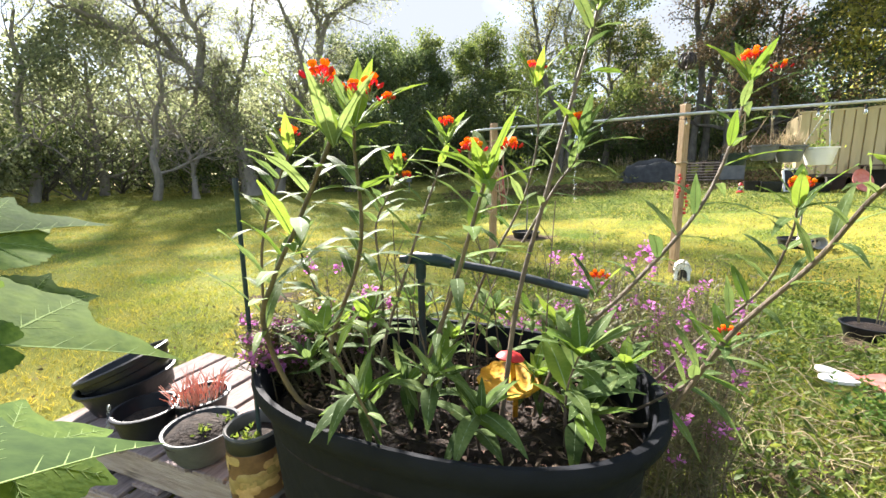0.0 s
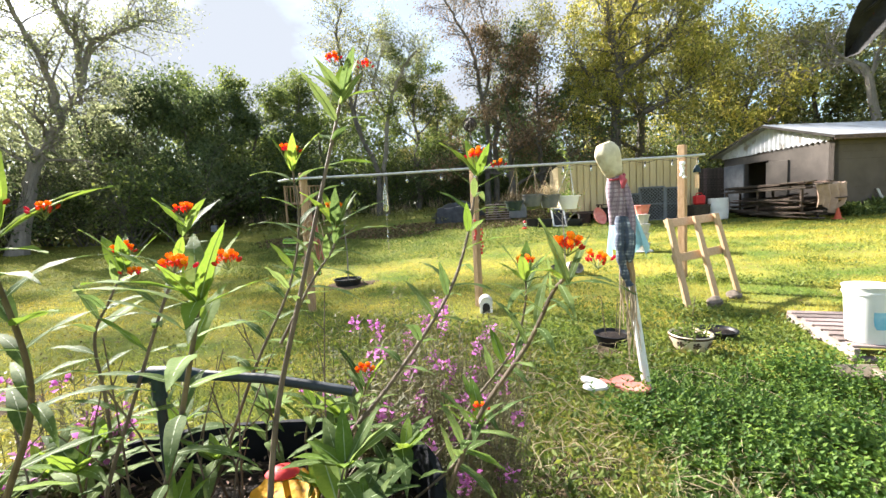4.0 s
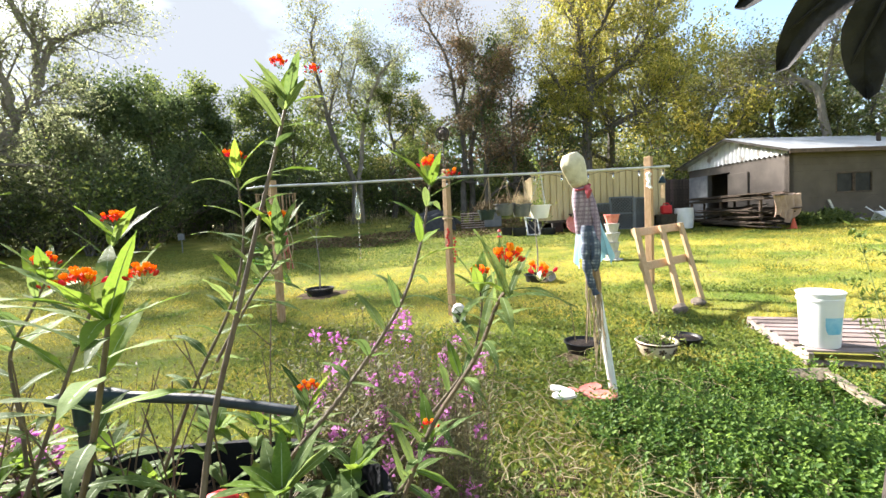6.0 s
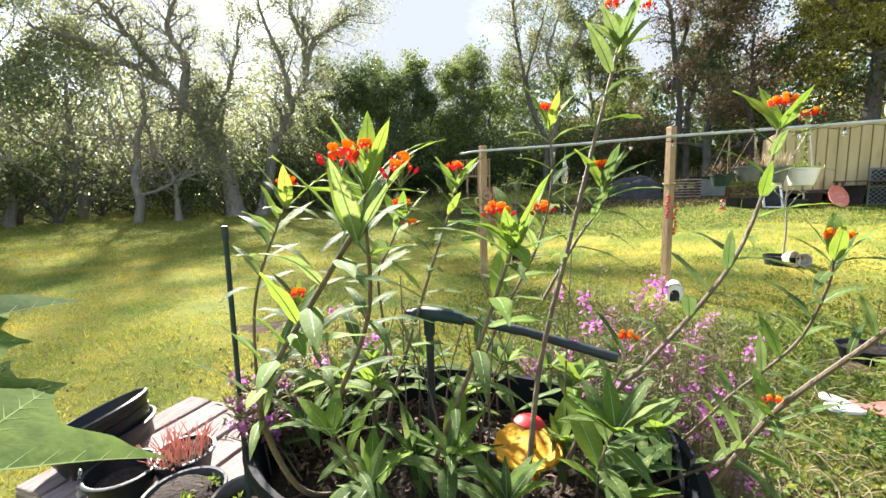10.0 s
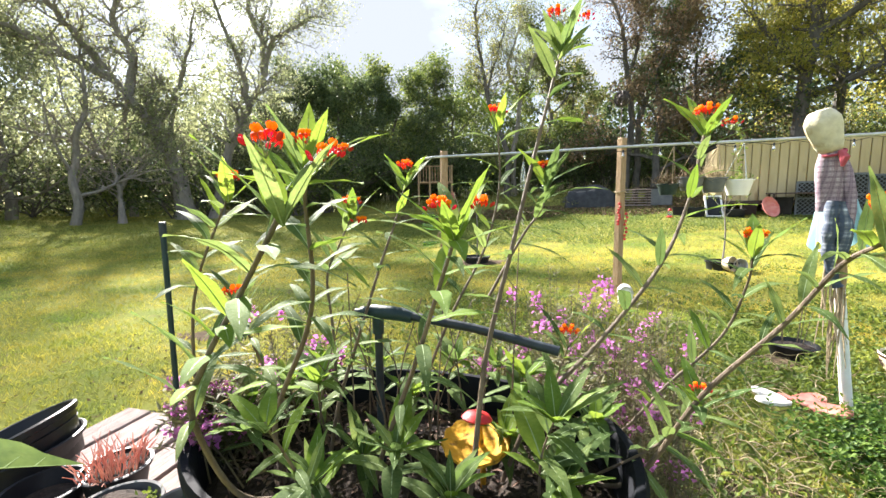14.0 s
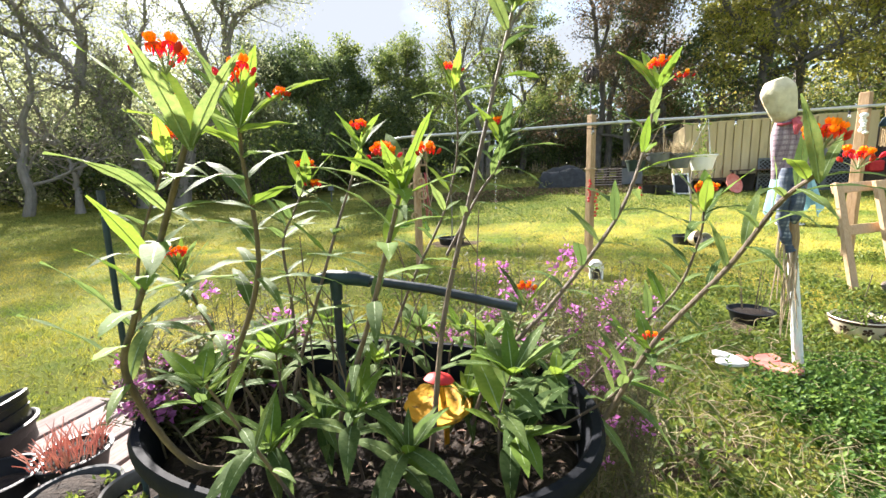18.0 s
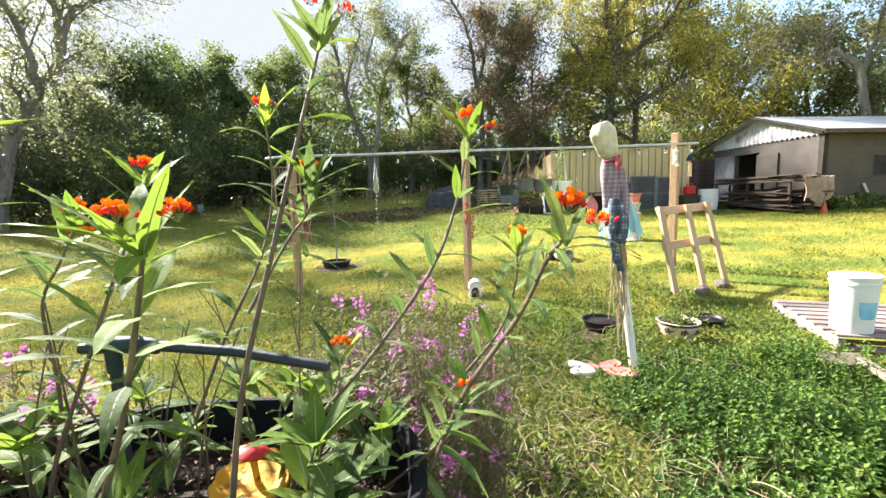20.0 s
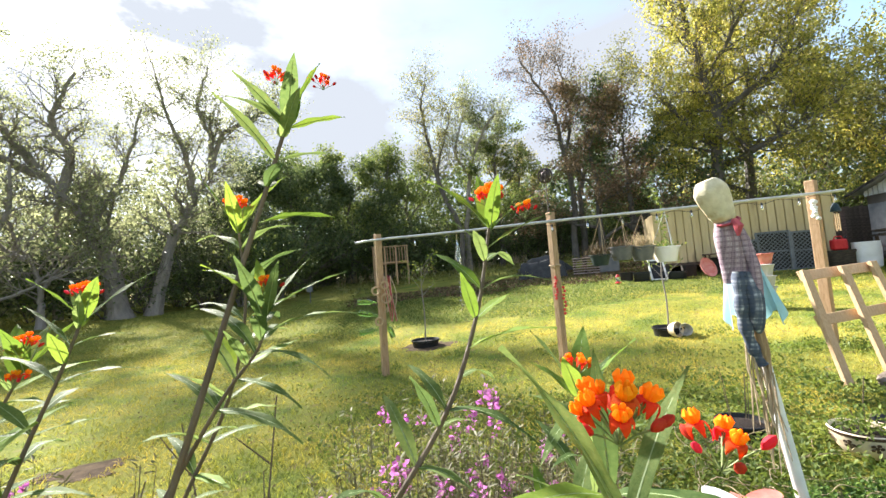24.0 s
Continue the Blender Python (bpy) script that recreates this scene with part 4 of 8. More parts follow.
def umbel(plant, at, count, buds, size=1.0):
    """A flower cluster: stalks from one point, open florets and closed buds at their ends."""
    size *= 0.72
    count = max(3, int(count * 0.85))
    stalks, ends = Buf(), []
    for i in range(count + buds):
        a = i * 2.399 + rng.uniform(-0.2, 0.2)
        tilt = math.sqrt((i + 0.5) / (count + buds)) * (1.15 if i < count else 1.35)
        w = Vector((math.cos(a) * math.sin(tilt), math.sin(a) * math.sin(tilt), math.cos(tilt)))
        p = w * 0.026 * size * rng.uniform(0.85, 1.1)
        ends.append((p, w, i < count))
        stalks.tube([(0, 0, -0.004), p * 0.5 + Vector((0, 0, -0.001)), p], 0.0007 * size, 4, cap=False)
    m = Matrix.Translation(at)
    ob = part("umbel", stalks, M["greenstem"], plant, "red and orange flower cluster", m)
    for p, w, open_one in ends:
        up = (w + Vector((0, 0, 0.5))).normalized()
        mm = basis(p, up.orthogonal(), up, size * rng.uniform(0.9, 1.15))
        part("floret" if open_one else "bud", FLORET if open_one else BUD, None, ob, m=mm)


def milkweed(pts, radius, leaf_from, pairs, leaf_len, flowers=(), top_leaves=4, seed=1, label="tall milkweed with woody stem and orange-red flowers", droop=1, young=0.2, lift=0.12, wide=1.0):
    """A stem through the points from soil to tip, leaf pairs along its upper part, clusters at the tip."""
    r = random.Random(seed)
    base = Vector(pts[0])
    plant = thing("milkweed_plant", base, label, "flower plant", "milkweed in the tub")
    line = [p - base for p in smooth_line(pts, 7)]
    n = len(line)
    part("stem", Buf().tube(line, [radius * (0.86 - 0.5 * i / n) for i in range(n)], 8, 0), M["stem"], plant)
    if droop == 1 and flowers and wide == 1.0:
        pairs, leaf_from = int(pairs * 1.45), leaf_from * 0.72
    for j in range(pairs):
        f = leaf_from + (0.97 - leaf_from) * j / max(1, pairs - 1)
        i = min(n - 2, int(f * (n - 1)))
        t = (line[i + 1] - line[i]).normalized()
        s0 = t.orthogonal().normalized()
        s0.rotate(Matrix.Rotation(j * 1.6 + seed, 3, t))
        for sgn in (-1, 1):
            if r.random() < 0.1:
                continue
            w = s0 * sgn + t * (lift + 0.5 * f) + Vector((r.gauss(0, 0.12), r.gauss(0, 0.12), 0.05))
            ln = leaf_len * r.uniform(0.7, 1.12)
            me = r.choice(YOUNG) if r.random() < young * f else r.choice(LEAVES[:3] if droop == 1 else LEAVES)
            part("leaf", me, None, plant, m=basis(line[i], w, (0, 0, 1), (ln, ln * wide * r.uniform(1.0, 1.38), ln)))
    tip = line[-1]
    for k in range(top_leaves):
        a = k * 2 * math.pi / max(1, top_leaves) + seed
        w = Vector((math.cos(a), math.sin(a), r.uniform(0.7, 1.8) if droop == 1 else r.uniform(0.5, 1.2)))
        ln = leaf_len * (1 if droop == 1 else 0.8) * r.uniform(0.75, 1.1)
        part("leaf", r.choice(YOUNG + LEAVES[:1]), None, plant, m=basis(tip - Vector((0, 0, 0.012)), w, (0, 0, 1), (ln, ln * 1.2 * wide, ln)))
    for off, count, buds, size in flowers:
        umbel(plant, tip + Vector(off), count, buds, size)
    return plant


milkweed([(-0.06, 0.90, SOILZ), (-0.12, 0.77, 0.72), (-0.12, 0.662, 0.915), (-0.067, 0.613, 1.014), (-0.002, 0.564, 1.093), (0.09, 0.475, 1.194)], 0.0062, 0.56, 8, 0.105, [((-0.01, 0, 0.045), 5, 4, 0.95), ((0.035, 0.01, 0.035), 3, 5, 0.8)], 5, 1, young=0.6, lift=0.45)
milkweed([(-0.30, 1.02, SOILZ), (-0.315, 0.98, 0.75), (-0.30, 0.957, 0.95), (-0.267, 0.94, 1.063), (-0.212, 0.922, 1.167), (-0.182, 0.91, 1.215)], 0.005, 0.50, 8, 0.115, [((0, 0, 0.025), 8, 3, 1.0)], 4, 2)
milkweed([(-0.12, 0.93, SOILZ), (-0.099, 0.86, 0.803), (-0.014, 0.803, 0.984), (0.014, 0.767, 1.08), (0.026, 0.717, 1.194), (0.04, 0.685, 1.24)], 0.0062, 0.45, 9, 0.125, [((0.0, 0, 0.03), 6, 4, 0.95), ((0.045, 0.02, 0.02), 3, 5, 0.8)], 5, 3)
milkweed([(-0.04, 0.97, SOILZ), (-0.007, 0.95, 0.783), (0.037, 0.974, 0.927), (0.083, 0.999, 1.073), (0.115, 1.014, 1.164), (0.136, 1.03, 1.245)], 0.005, 0.45, 8, 0.105, [((0, 0, 0.02), 9, 3, 1.0)], 4, 4)
milkweed([(-0.04, 1.10, SOILZ), (-0.036, 1.05, 0.72), (-0.044, 1.065, 0.903), (-0.055, 1.076, 1.031), (-0.025, 1.083, 1.105), (0.004, 1.09, 1.17)], 0.005, 0.40, 8, 0.115, [((0, 0, 0.022), 8, 3, 1.1), ((0.03, -0.05, -0.02), 5, 3, 0.9)], 4, 5)
milkweed([(-0.09, 1.0, SOILZ), (-0.11, 0.92, 0.80), (-0.128, 0.868, 0.928), (-0.13, 0.832, 0.995), (-0.124, 0.8, 1.03)], 0.0038, 0.50, 6, 0.09, [((0, 0, 0.02), 7, 2, 0.9)], 3, 6)
milkweed([(0.07, 0.90, SOILZ), (0.107, 0.82, 0.771), (0.166, 0.776, 0.937), (0.207, 0.736, 1.069), (0.227, 0.712, 1.134), (0.232, 0.70, 1.155)], 0.0058, 0.45, 7, 0.12, [((-0.02, 0, 0.028), 8, 4, 1.05), ((0.035, 0.01, 0.03), 7, 3, 0.95)], 5, 7, young=0.6)
milkweed([(0.10, 1.12, SOILZ), (0.164, 1.08, 0.777), (0.231, 1.077, 0.939), (0.308, 1.075, 1.093), (0.34, 1.073, 1.229), (0.336, 1.07, 1.36)], 0.005, 0.52, 9, 0.11, [((0, 0, 0.025), 8, 3, 1.0)], 4, 8)
milkweed([(0.25, 0.84, SOILZ), (0.263, 0.83, 0.721), (0.29, 0.869, 0.916), (0.346, 0.909, 1.126), (0.385, 0.936, 1.27), (0.43, 0.965, 1.43), (0.446, 0.975, 1.49)], 0.0068, 0.74, 5, 0.10, [((-0.012, 0, 0.055), 7, 3, 0.85), ((0.05, 0.01, 0.05), 5, 6, 0.75)], 5, 9, wide=1.45, label="tallest milkweed with a thin bare stem and red cluster")
milkweed([(0.30, 0.91, 1.02), (0.365, 0.93, 1.13), (0.406, 0.94, 1.186), (0.414, 0.95, 1.235)], 0.0035, 0.30, 7, 0.11, [((0, 0, 0.02), 8, 3, 0.9)], 4, 10, label="milkweed side shoot with drooping leaves and a red flower")
milkweed([(0.33, 0.93, SOILZ), (0.383, 0.88, 0.807), (0.502, 0.896, 0.928), (0.622, 0.915, 1.072), (0.681, 0.932, 1.198), (0.714, 0.95, 1.325)], 0.0062, 0.62, 8, 0.105, [((0, 0, 0.025), 10, 3, 1.1), ((0.05, 0.0, 0.005), 4, 5, 0.9)], 4, 11)
milkweed([(0.46, 1.12, SOILZ), (0.588, 1.05, 0.639), (0.704, 1.016, 0.788), (0.797, 0.986, 0.91), (0.819, 0.955, 1.025), (0.808, 0.93, 1.095)], 0.005, 0.50, 7, 0.12, [((0, 0, 0.022), 9, 2, 1.05)], 4, 12)
milkweed([(0.44, 0.97, SOILZ), (0.56, 0.88, 0.655), (0.633, 0.787, 0.878), (0.692, 0.712, 1.019), (0.702, 0.648, 1.114), (0.686, 0.582, 1.152)], 0.0062, 0.56, 8, 0.1, [((0, 0, 0.028), 12, 4, 1.0), ((0.055, 0.012, 0.005), 5, 4, 0.95)], 2, 13, lift=0.5, wide=0.8, label="leaning milkweed with long leaves and bright orange flowers")
milkweed([(0.50, 0.93, SOILZ), (0.583, 0.85, 0.743), (0.619, 0.83, 0.796), (0.64, 0.8, 0.86)], 0.0035, 0.35, 6, 0.11, [((0, 0, 0.015), 3, 4, 0.8)], 3, 14, label="short milkweed shoot with red buds and grey-green leaves")
milkweed([(0.38, 0.95, SOILZ), (0.40, 0.92, 0.75), (0.445, 0.885, 0.93)], 0.0035, 0.30, 7, 0.095, [((0, 0, 0.02), 9, 0, 0.9)], 2, 15, label="short milkweed shoot with one orange flower head")

# low leafy shoots with no flowers
SHOOTS = [(0.013, 0.583, 0.955, 0.085), (-0.013, 0.795, 0.73, 0.12), (0.134, 0.78, 0.80, 0.115), (0.222, 0.745, 0.745, 0.12), (0.395, 0.78, 0.85, 0.135), (0.42, 0.80, 0.725, 0.125), (-0.048, 0.954, 0.84, 0.12),
          (0.06, 1.12, 0.82, 0.11), (-0.16, 1.08, 0.78, 0.11), (0.24, 1.16, 0.80, 0.11), (0.40, 1.06, 0.80, 0.11), (0.52, 0.94, 0.76, 0.11), (0.0, 1.2, 0.82, 0.1),
          (0.34, 1.12, 0.8, 0.1), (-0.1, 1.16, 0.8, 0.1), (-0.24, 1.06, 0.76, 0.1), (0.14, 1.06, 0.76, 0.1), (-0.2, 0.95, 0.74, 0.1), (0.05, 0.9, 0.71, 0.1), (0.34, 0.95, 0.72, 0.1)]
for k, (x, y, z, ln) in enumerate(SHOOTS):
    bx, by = x * 0.95 + 0.006, y + 0.05
    while in_tub(bx, by) > 0.82:
        bx, by = bx + (TC.x - bx) * 0.1, by + (TC.y - by) * 0.1
    milkweed([(bx, by, SOILZ), ((bx + x) / 2 - 0.01, (by + y) / 2, (SOILZ + z) / 2 + 0.02), (x, y, z)], 0.0036, 0.4, 5, ln * 1.0, (), 6, 30 + k, "leafy milkweed shoot with pointed green leaves", young=0.3, lift=0.2, droop=2, wide=1.35)


# thin dry stems among the milkweed
for k in range(12):
    x, y = rng.uniform(-0.15, 0.4), rng.uniform(0.92, 1.15)
    ds = thing("dry_stem", (x, y, SOILZ - 0.01), "thin bare brown stem standing in the tub", "stem", "dry stems in the tub")
    h = rng.uniform(0.25, 0.5)
    sway = Vector((rng.uniform(-0.1, 0.1), rng.uniform(-0.06, 0.08), 0))
    line = smooth_line([(0, 0, 0), sway * 0.3 + Vector((0, 0, h * 0.5)), sway + Vector((0, 0, h))], 5)
    b = Buf().tube(line, [0.0026 - 0.00015 * i for i in range(len(line))], 6)
    for j in range(3):
        p = line[4 + 2 * j]
        b.tube([p, p + Vector((rng.uniform(-0.06, 0.06), rng.uniform(-0.05, 0.05), rng.uniform(0.03, 0.09)))], [0.0014, 0.0007], 5)
    part("stalk", b, M["stem"], ds)


# ---- purple bedding flowers ----
def angelonia(x, y, z0, height, width, stems, seed, lean=(0, 0), bloom=0.14):
    r = random.Random(seed)
    plant = thing("angelonia_plant", (x, y, z0), "wispy plant with small purple-pink flower spikes", "flower plant", "purple flowers round the tub")
    sb, LP, LD, spikes = Buf(), [], [], []
    for _ in range(stems):
        a = r.uniform(0, 6.28)
        rr = width * math.sqrt(r.random())
        h = height * r.uniform(0.55, 1.05)
        tip = Vector((math.cos(a) * rr + lean[0], math.sin(a) * rr + lean[1], h))
        mid = Vector((tip.x * 0.6, tip.y * 0.6, h * 0.55))
        line = smooth_line([(r.gauss(0, width * 0.38) + 0.3 * tip.x, r.gauss(0, width * 0.38) + 0.3 * tip.y, 0), mid, tip], 5)
        sb.tube(line, [0.0022 * (1 - 0.07 * i) for i in range(len(line))], 4, cap=False)
        for i in range(3, len(line)):
            for _ in range(4):
                aa = r.uniform(0, 6.28)
                LP.append(line[i] + Vector((0, 0, r.uniform(-0.02, 0.02))))
                LD.append((math.cos(aa), math.sin(aa), r.uniform(0.1, 0.9)))
        if r.random() < bloom:
            ln = r.uniform(0.03, 0.09)
            t = (line[-1] - line[-2]).normalized()
            FP, FD = [], []
            for _ in range(int(ln * 380)):
                aa = r.uniform(0, 6.28)
                s = Vector((math.cos(aa), math.sin(aa), 0.2))
                FP.append(line[-1] - t * r.uniform(0, ln) + s * r.uniform(0.003, 0.014))
                FD.append(tuple(s + Vector((0, 0, r.gauss(0, 0.5)))))
            if FP:
                spikes.append((np.array(FP), np.array(FD)))
    part("stalk_mass", sb, M["thinstem"], plant)
    LP, LD = np.array(LP), np.array(LD)
    N = np.array([0, 0, 1.0]) + nrg.normal(0, 0.3, LP.shape)
    part("leaves", leaf_cloud("leaves", LP, LD, N, nrg.uniform(0.018, 0.035, len(LP)), 0.006, M["thinleaf"]), None, plant)
    for FP, FD in spikes:
        N = nrg.normal(0, 1, FP.shape)
        part("flower_spike", leaf_cloud("flower_spike", FP, FD, N, nrg.uniform(0.012, 0.021, len(FP)), 0.015, M["purple"]), None, plant)


for k, (x, y, h, w, st) in enumerate([(0.55, 1.50, 0.84, 0.18, 80), (0.78, 1.45, 0.84, 0.19, 86), (0.98, 1.55, 0.8, 0.18, 70), (0.40, 1.72, 0.8, 0.18, 66), (0.70, 1.75, 0.88, 0.19, 76),
                                      (-0.34, 1.36, 0.86, 0.14, 52), (-0.12, 1.42, 0.84, 0.15, 52), (-0.46, 1.42, 0.72, 0.12, 34), (0.86, 1.30, 0.66, 0.14, 36), (0.72, 1.24, 0.62, 0.10, 30), (-0.16, 1.62, 0.56, 0.15, 30), (-0.42, 1.58, 0.6, 0.15, 34), (1.05, 1.85, 0.7, 0.14, 30)]):
    angelonia(x, y, gh(x, y), h, w, st, 400 + k, bloom=0.14 if x > 0.2 else 0.085)
for k, (x, y, h, w, st, lean) in enumerate([(-0.25, 1.02, 0.16, 0.09, 40, (-0.07, -0.03)), (-0.27, 1.09, 0.2, 0.10, 40, (-0.08, 0)), (-0.14, 1.16, 0.2, 0.1, 34, (-0.03, 0.03)),
                                            (0.44, 1.08, 0.2, 0.1, 30, (0.08, 0.02))]):
    angelonia(x, y, SOILZ - 0.01, h, w, st, 430 + k, lean, 0.22)

# ---- in the tub ----
rod = thing("t_bar_pole", (0.073, 0.995, 0.492), "dark metal T-bar pole pushed into the tub's soil", "pole")
part("upright", Buf().tube([(0, 0, 0), (0, 0, 0.46)], 0.0085, 12), M["darkpipe"], rod)
part("tee_fitting", Buf().tube([(-0.035, 0.011, 0.472), (-0.01, 0.003, 0.478), (0.05, -0.015, 0.475), (0.075, -0.022, 0.47)], [0.0125, 0.0145, 0.0145, 0.012], 14).tube([(0, 0, 0.43), (0, 0, 0.47)], [0.012, 0.0125], 12), M["teal"], rod, "teal pipe tee")
part("crossbar", Buf().tube([(-0.05, 0.015, 0.472), (0.06, -0.018, 0.474), (0.2, -0.062, 0.458), (0.348, -0.134, 0.436)], 0.009, 14), M["darkpipe"], rod)

stk = thing("garden_stake", (-0.398, 1.045, 0.36), "thin dark green garden stake standing in the food tin", "stake")
part("rod", Buf().tube([(-0.014, 0.003, 0), (-0.006, 0, 0.78)], 0.006, 8), M["teal"], stk)
part("cap", Buf().tube([(-0.006, 0, 0.772), (-0.006, 0, 0.802)], 0.0075, 8), M["darkpipe"], stk)

fd = thing("butterfly_feeder", (0.291, 0.927, 0.508), "yellow flower-shaped feeder dish with a red cap", "feeder")
dish = Buf()
vs, fs, seg = [], [], 72
tilt = pose(-0.014, 0.022, 0.188, 9, -4, 0) @ Matrix.Diagonal((1.08, 1.08, 1.0, 1))
for r, z in ((0.001, 0.004), (0.02, 0.004), (0.034, 0.0), (0.05, 0.006), (0.064, 0.012), (0.066, 0.007), (0.05, -0.006), (0.001, -0.01)):
    for k in range(seg):
        a = 2 * math.pi * k / seg
        rr = r * (1 + 0.03 * math.cos(12 * a) * min(1, r / 0.05))
        vs.append((rr * math.cos(a), rr * math.sin(a), z + 0.001 * math.cos(12 * a) * (r > 0.04)))
for i in range(7):
    for k in range(seg):
        fs.append((i * seg + k, i * seg + (k + 1) % seg, (i + 1) * seg + (k + 1) % seg, (i + 1) * seg + k))
dish.add(vs, fs, 0, tilt)
part("dish", dish, M["feeder"], fd)
part("cap", Buf().lathe([(0.006, 0.004), (0.03, -0.006), (0.032, -0.003), (0.024, 0.006), (0.012, 0.0105), (0.001, 0.012)], 24, 0, pose(-0.012, 0.02, 0.25, -10, 6, 0)), M["redplastic"], fd, "red domed cap")
part("stalk", Buf().tube([(0, 0.02, 0), (0, 0.012, 0.15), (-0.01, 0.012, 0.255)], 0.006, 8), M["feeder"], fd)


# ---- pots on the pallet stack ----
def pot(name, loc, r, h, material, label, taper=0.78, soil_mat="soil", rx=0.0, ry=0.0, rim=0.012, fill=0.86, cat="flower pot", group=""):
    top = thing(name, loc, label, cat, group)
    m = pose(0, 0, 0, rx, ry)
    b = Buf().lathe([(r * taper * 0.96, 0), (r * taper, 0.006), (r * 0.96, h * 0.84), (r + rim * 0.3, h * 0.86), (r + rim * 0.6, h * 0.97), (r, h), (r - 0.006, h * 0.985), (r * 0.93, h * 0.8), (r * taper * 0.9, 0.02), (0.001, 0.02)], 32, 0, m)
    part("pot", b, M[material], top)
    if fill:
        s = Buf().lathe([(r * (0.72 + 0.25 * fill), h * fill), (r * 0.6, h * fill + 0.008), (r * 0.25, h * fill - 0.004), (0.001, h * fill + 0.004)], 20, 0, m, wob=0.03)
        part("soil", s, M[soil_mat], top)
    return top


PZ = 0.28
pot("nursery_pot", (-1.215, 1.445, PZ), 0.165, 0.115, "blackplastic", "black plastic nursery pot under another", fill=0, rx=2, ry=-9)
p2 = pot("nursery_pot", (-1.19, 1.455, PZ + 0.015), 0.16, 0.17, "blackplastic", "black plastic nursery pot nested askew in another", rx=3, ry=-21, fill=0)
for z, r in ((0.065, 0.139), (0.12, 0.15)):
    part("rib", Buf().lathe([(r - 0.003, z - 0.004), (r + 0.003, z), (r - 0.003, z + 0.004)], 32, 0, pose(0, 0, 0, 3, -21), ends=False), M["blackplastic"], p2)
bowl = thing("planting_bowl", (-0.685, 1.16, PZ), "grey plastic bowl of dark soil with sprouts", "flower pot")
bprof = [(0.05, 0), (0.075, 0.01), (0.098, 0.05), (0.108, 0.10), (0.114, 0.104), (0.112, 0.11), (0.104, 0.108), (0.095, 0.06), (0.06, 0.02), (0.001, 0.02)]
part("bowl", Buf().lathe(bprof, 36), M["greyplastic"], bowl)
part("soil", Buf().lathe([(0.101, 0.088), (0.08, 0.102), (0.045, 0.112), (0.001, 0.118)], 24, 0, pose(-0.012, 0, 0, 0, 5), wob=0.07), M["soil"], bowl)
hb = pot("hanging_pot", (-0.98, 1.26, PZ), 0.1, 0.10, "blackplastic", "small black hanging pot with wire chain", fill=0.5)
pot("nursery_pot", (-0.845, 1.36, PZ), 0.095, 0.10, "blackplastic", "small black pot holding a red succulent")
chain = Buf()
for k in range(16):
    c = Vector((-0.09 + 0.004 * math.sin(k), -0.05 - 0.002 * k, 0.115 - 0.009 * k + 0.02 * math.sin(k * 0.9)))
    ring = [c + Vector((0.006 * math.cos(a) * (k % 2), 0.006 * math.cos(a) * ((k + 1) % 2), 0.008 * math.sin(a))) for a in [j * 0.785 for j in range(8)]]
    chain.tube(ring, 0.0011, 4, closed=True)
part("chain", chain, M["galv"], hb)
suc = thing("red_succulent", (-0.84, 1.345, PZ + 0.086), "coral-red pencil succulent with upright fleshy stems", "succulent")
sb = Buf()
for k in range(110):
    a, rr = rng.uniform(0, 6.28), 0.085 * math.sqrt(rng.random())
    x, y = math.cos(a) * rr, math.sin(a) * rr
    h = rng.uniform(0.04, 0.1)
    dx, dy = x * 0.35 + rng.gauss(0, 0.02), y * 0.35 + rng.gauss(0, 0.02)
    part("fleshy_stem", Buf().tube([(x, y, 0), (x + dx * 0.4, y + dy * 0.4, h * 0.6), (x + dx, y + dy, h)], [0.0019, 0.0018, 0.001], 5), M["succulent"], suc)
tin = thing("tin_can", (-0.425, 1.05, PZ), "old food tin with potato label used as a pot", "tin can")
CAN = Matrix.Diagonal((1.26, 1.26, 1.0, 1))
tin.scale = (1.2, 1.2, 1.3)
part("can", Buf().lathe([(0.05, 0), (0.052, 0.003), (0.05, 0.006), (0.05, 0.15), (0.0525, 0.153), (0.05, 0.157), (0.047, 0.154), (0.047, 0.02), (0.001, 0.02)], 32, 0, CAN), M["tinmetal"], tin)
part("label", Buf().lathe([(0.0506, 0.012), (0.0508, 0.013), (0.0508, 0.117), (0.0506, 0.118)], 40, 0, CAN, ends=False), M["tinlabel"], tin, "printed paper label")
pt = Buf()
for k in range(62):
    a, z = k * 2.399, 0.024 + 0.082 * ((k * 0.7548) % 1)
    m = CAN @ Matrix.Rotation(a, 4, "Z") @ pose(0.0497, 0, z, rng.uniform(-40, 40)) @ Matrix.Diagonal((0.15, 1, rng.uniform(0.6, 0.95), 1))
    pt.ball((0, 0, 0), rng.uniform(0.012, 0.0165), 9, 0, m)
part("printed_pattern", pt, M["potato"], tin)
part("top_band", Buf().lathe([(0.0506, 0.119), (0.051, 0.12), (0.051, 0.147), (0.0506, 0.148)], 40, 0, CAN, ends=False), M["blackplastic"], tin, "black printed band")
part("soil", Buf().lathe([(0.046, 0.125), (0.02, 0.132), (0.001, 0.13)], 16, 0, CAN, wob=0.04), M["soil"], tin)
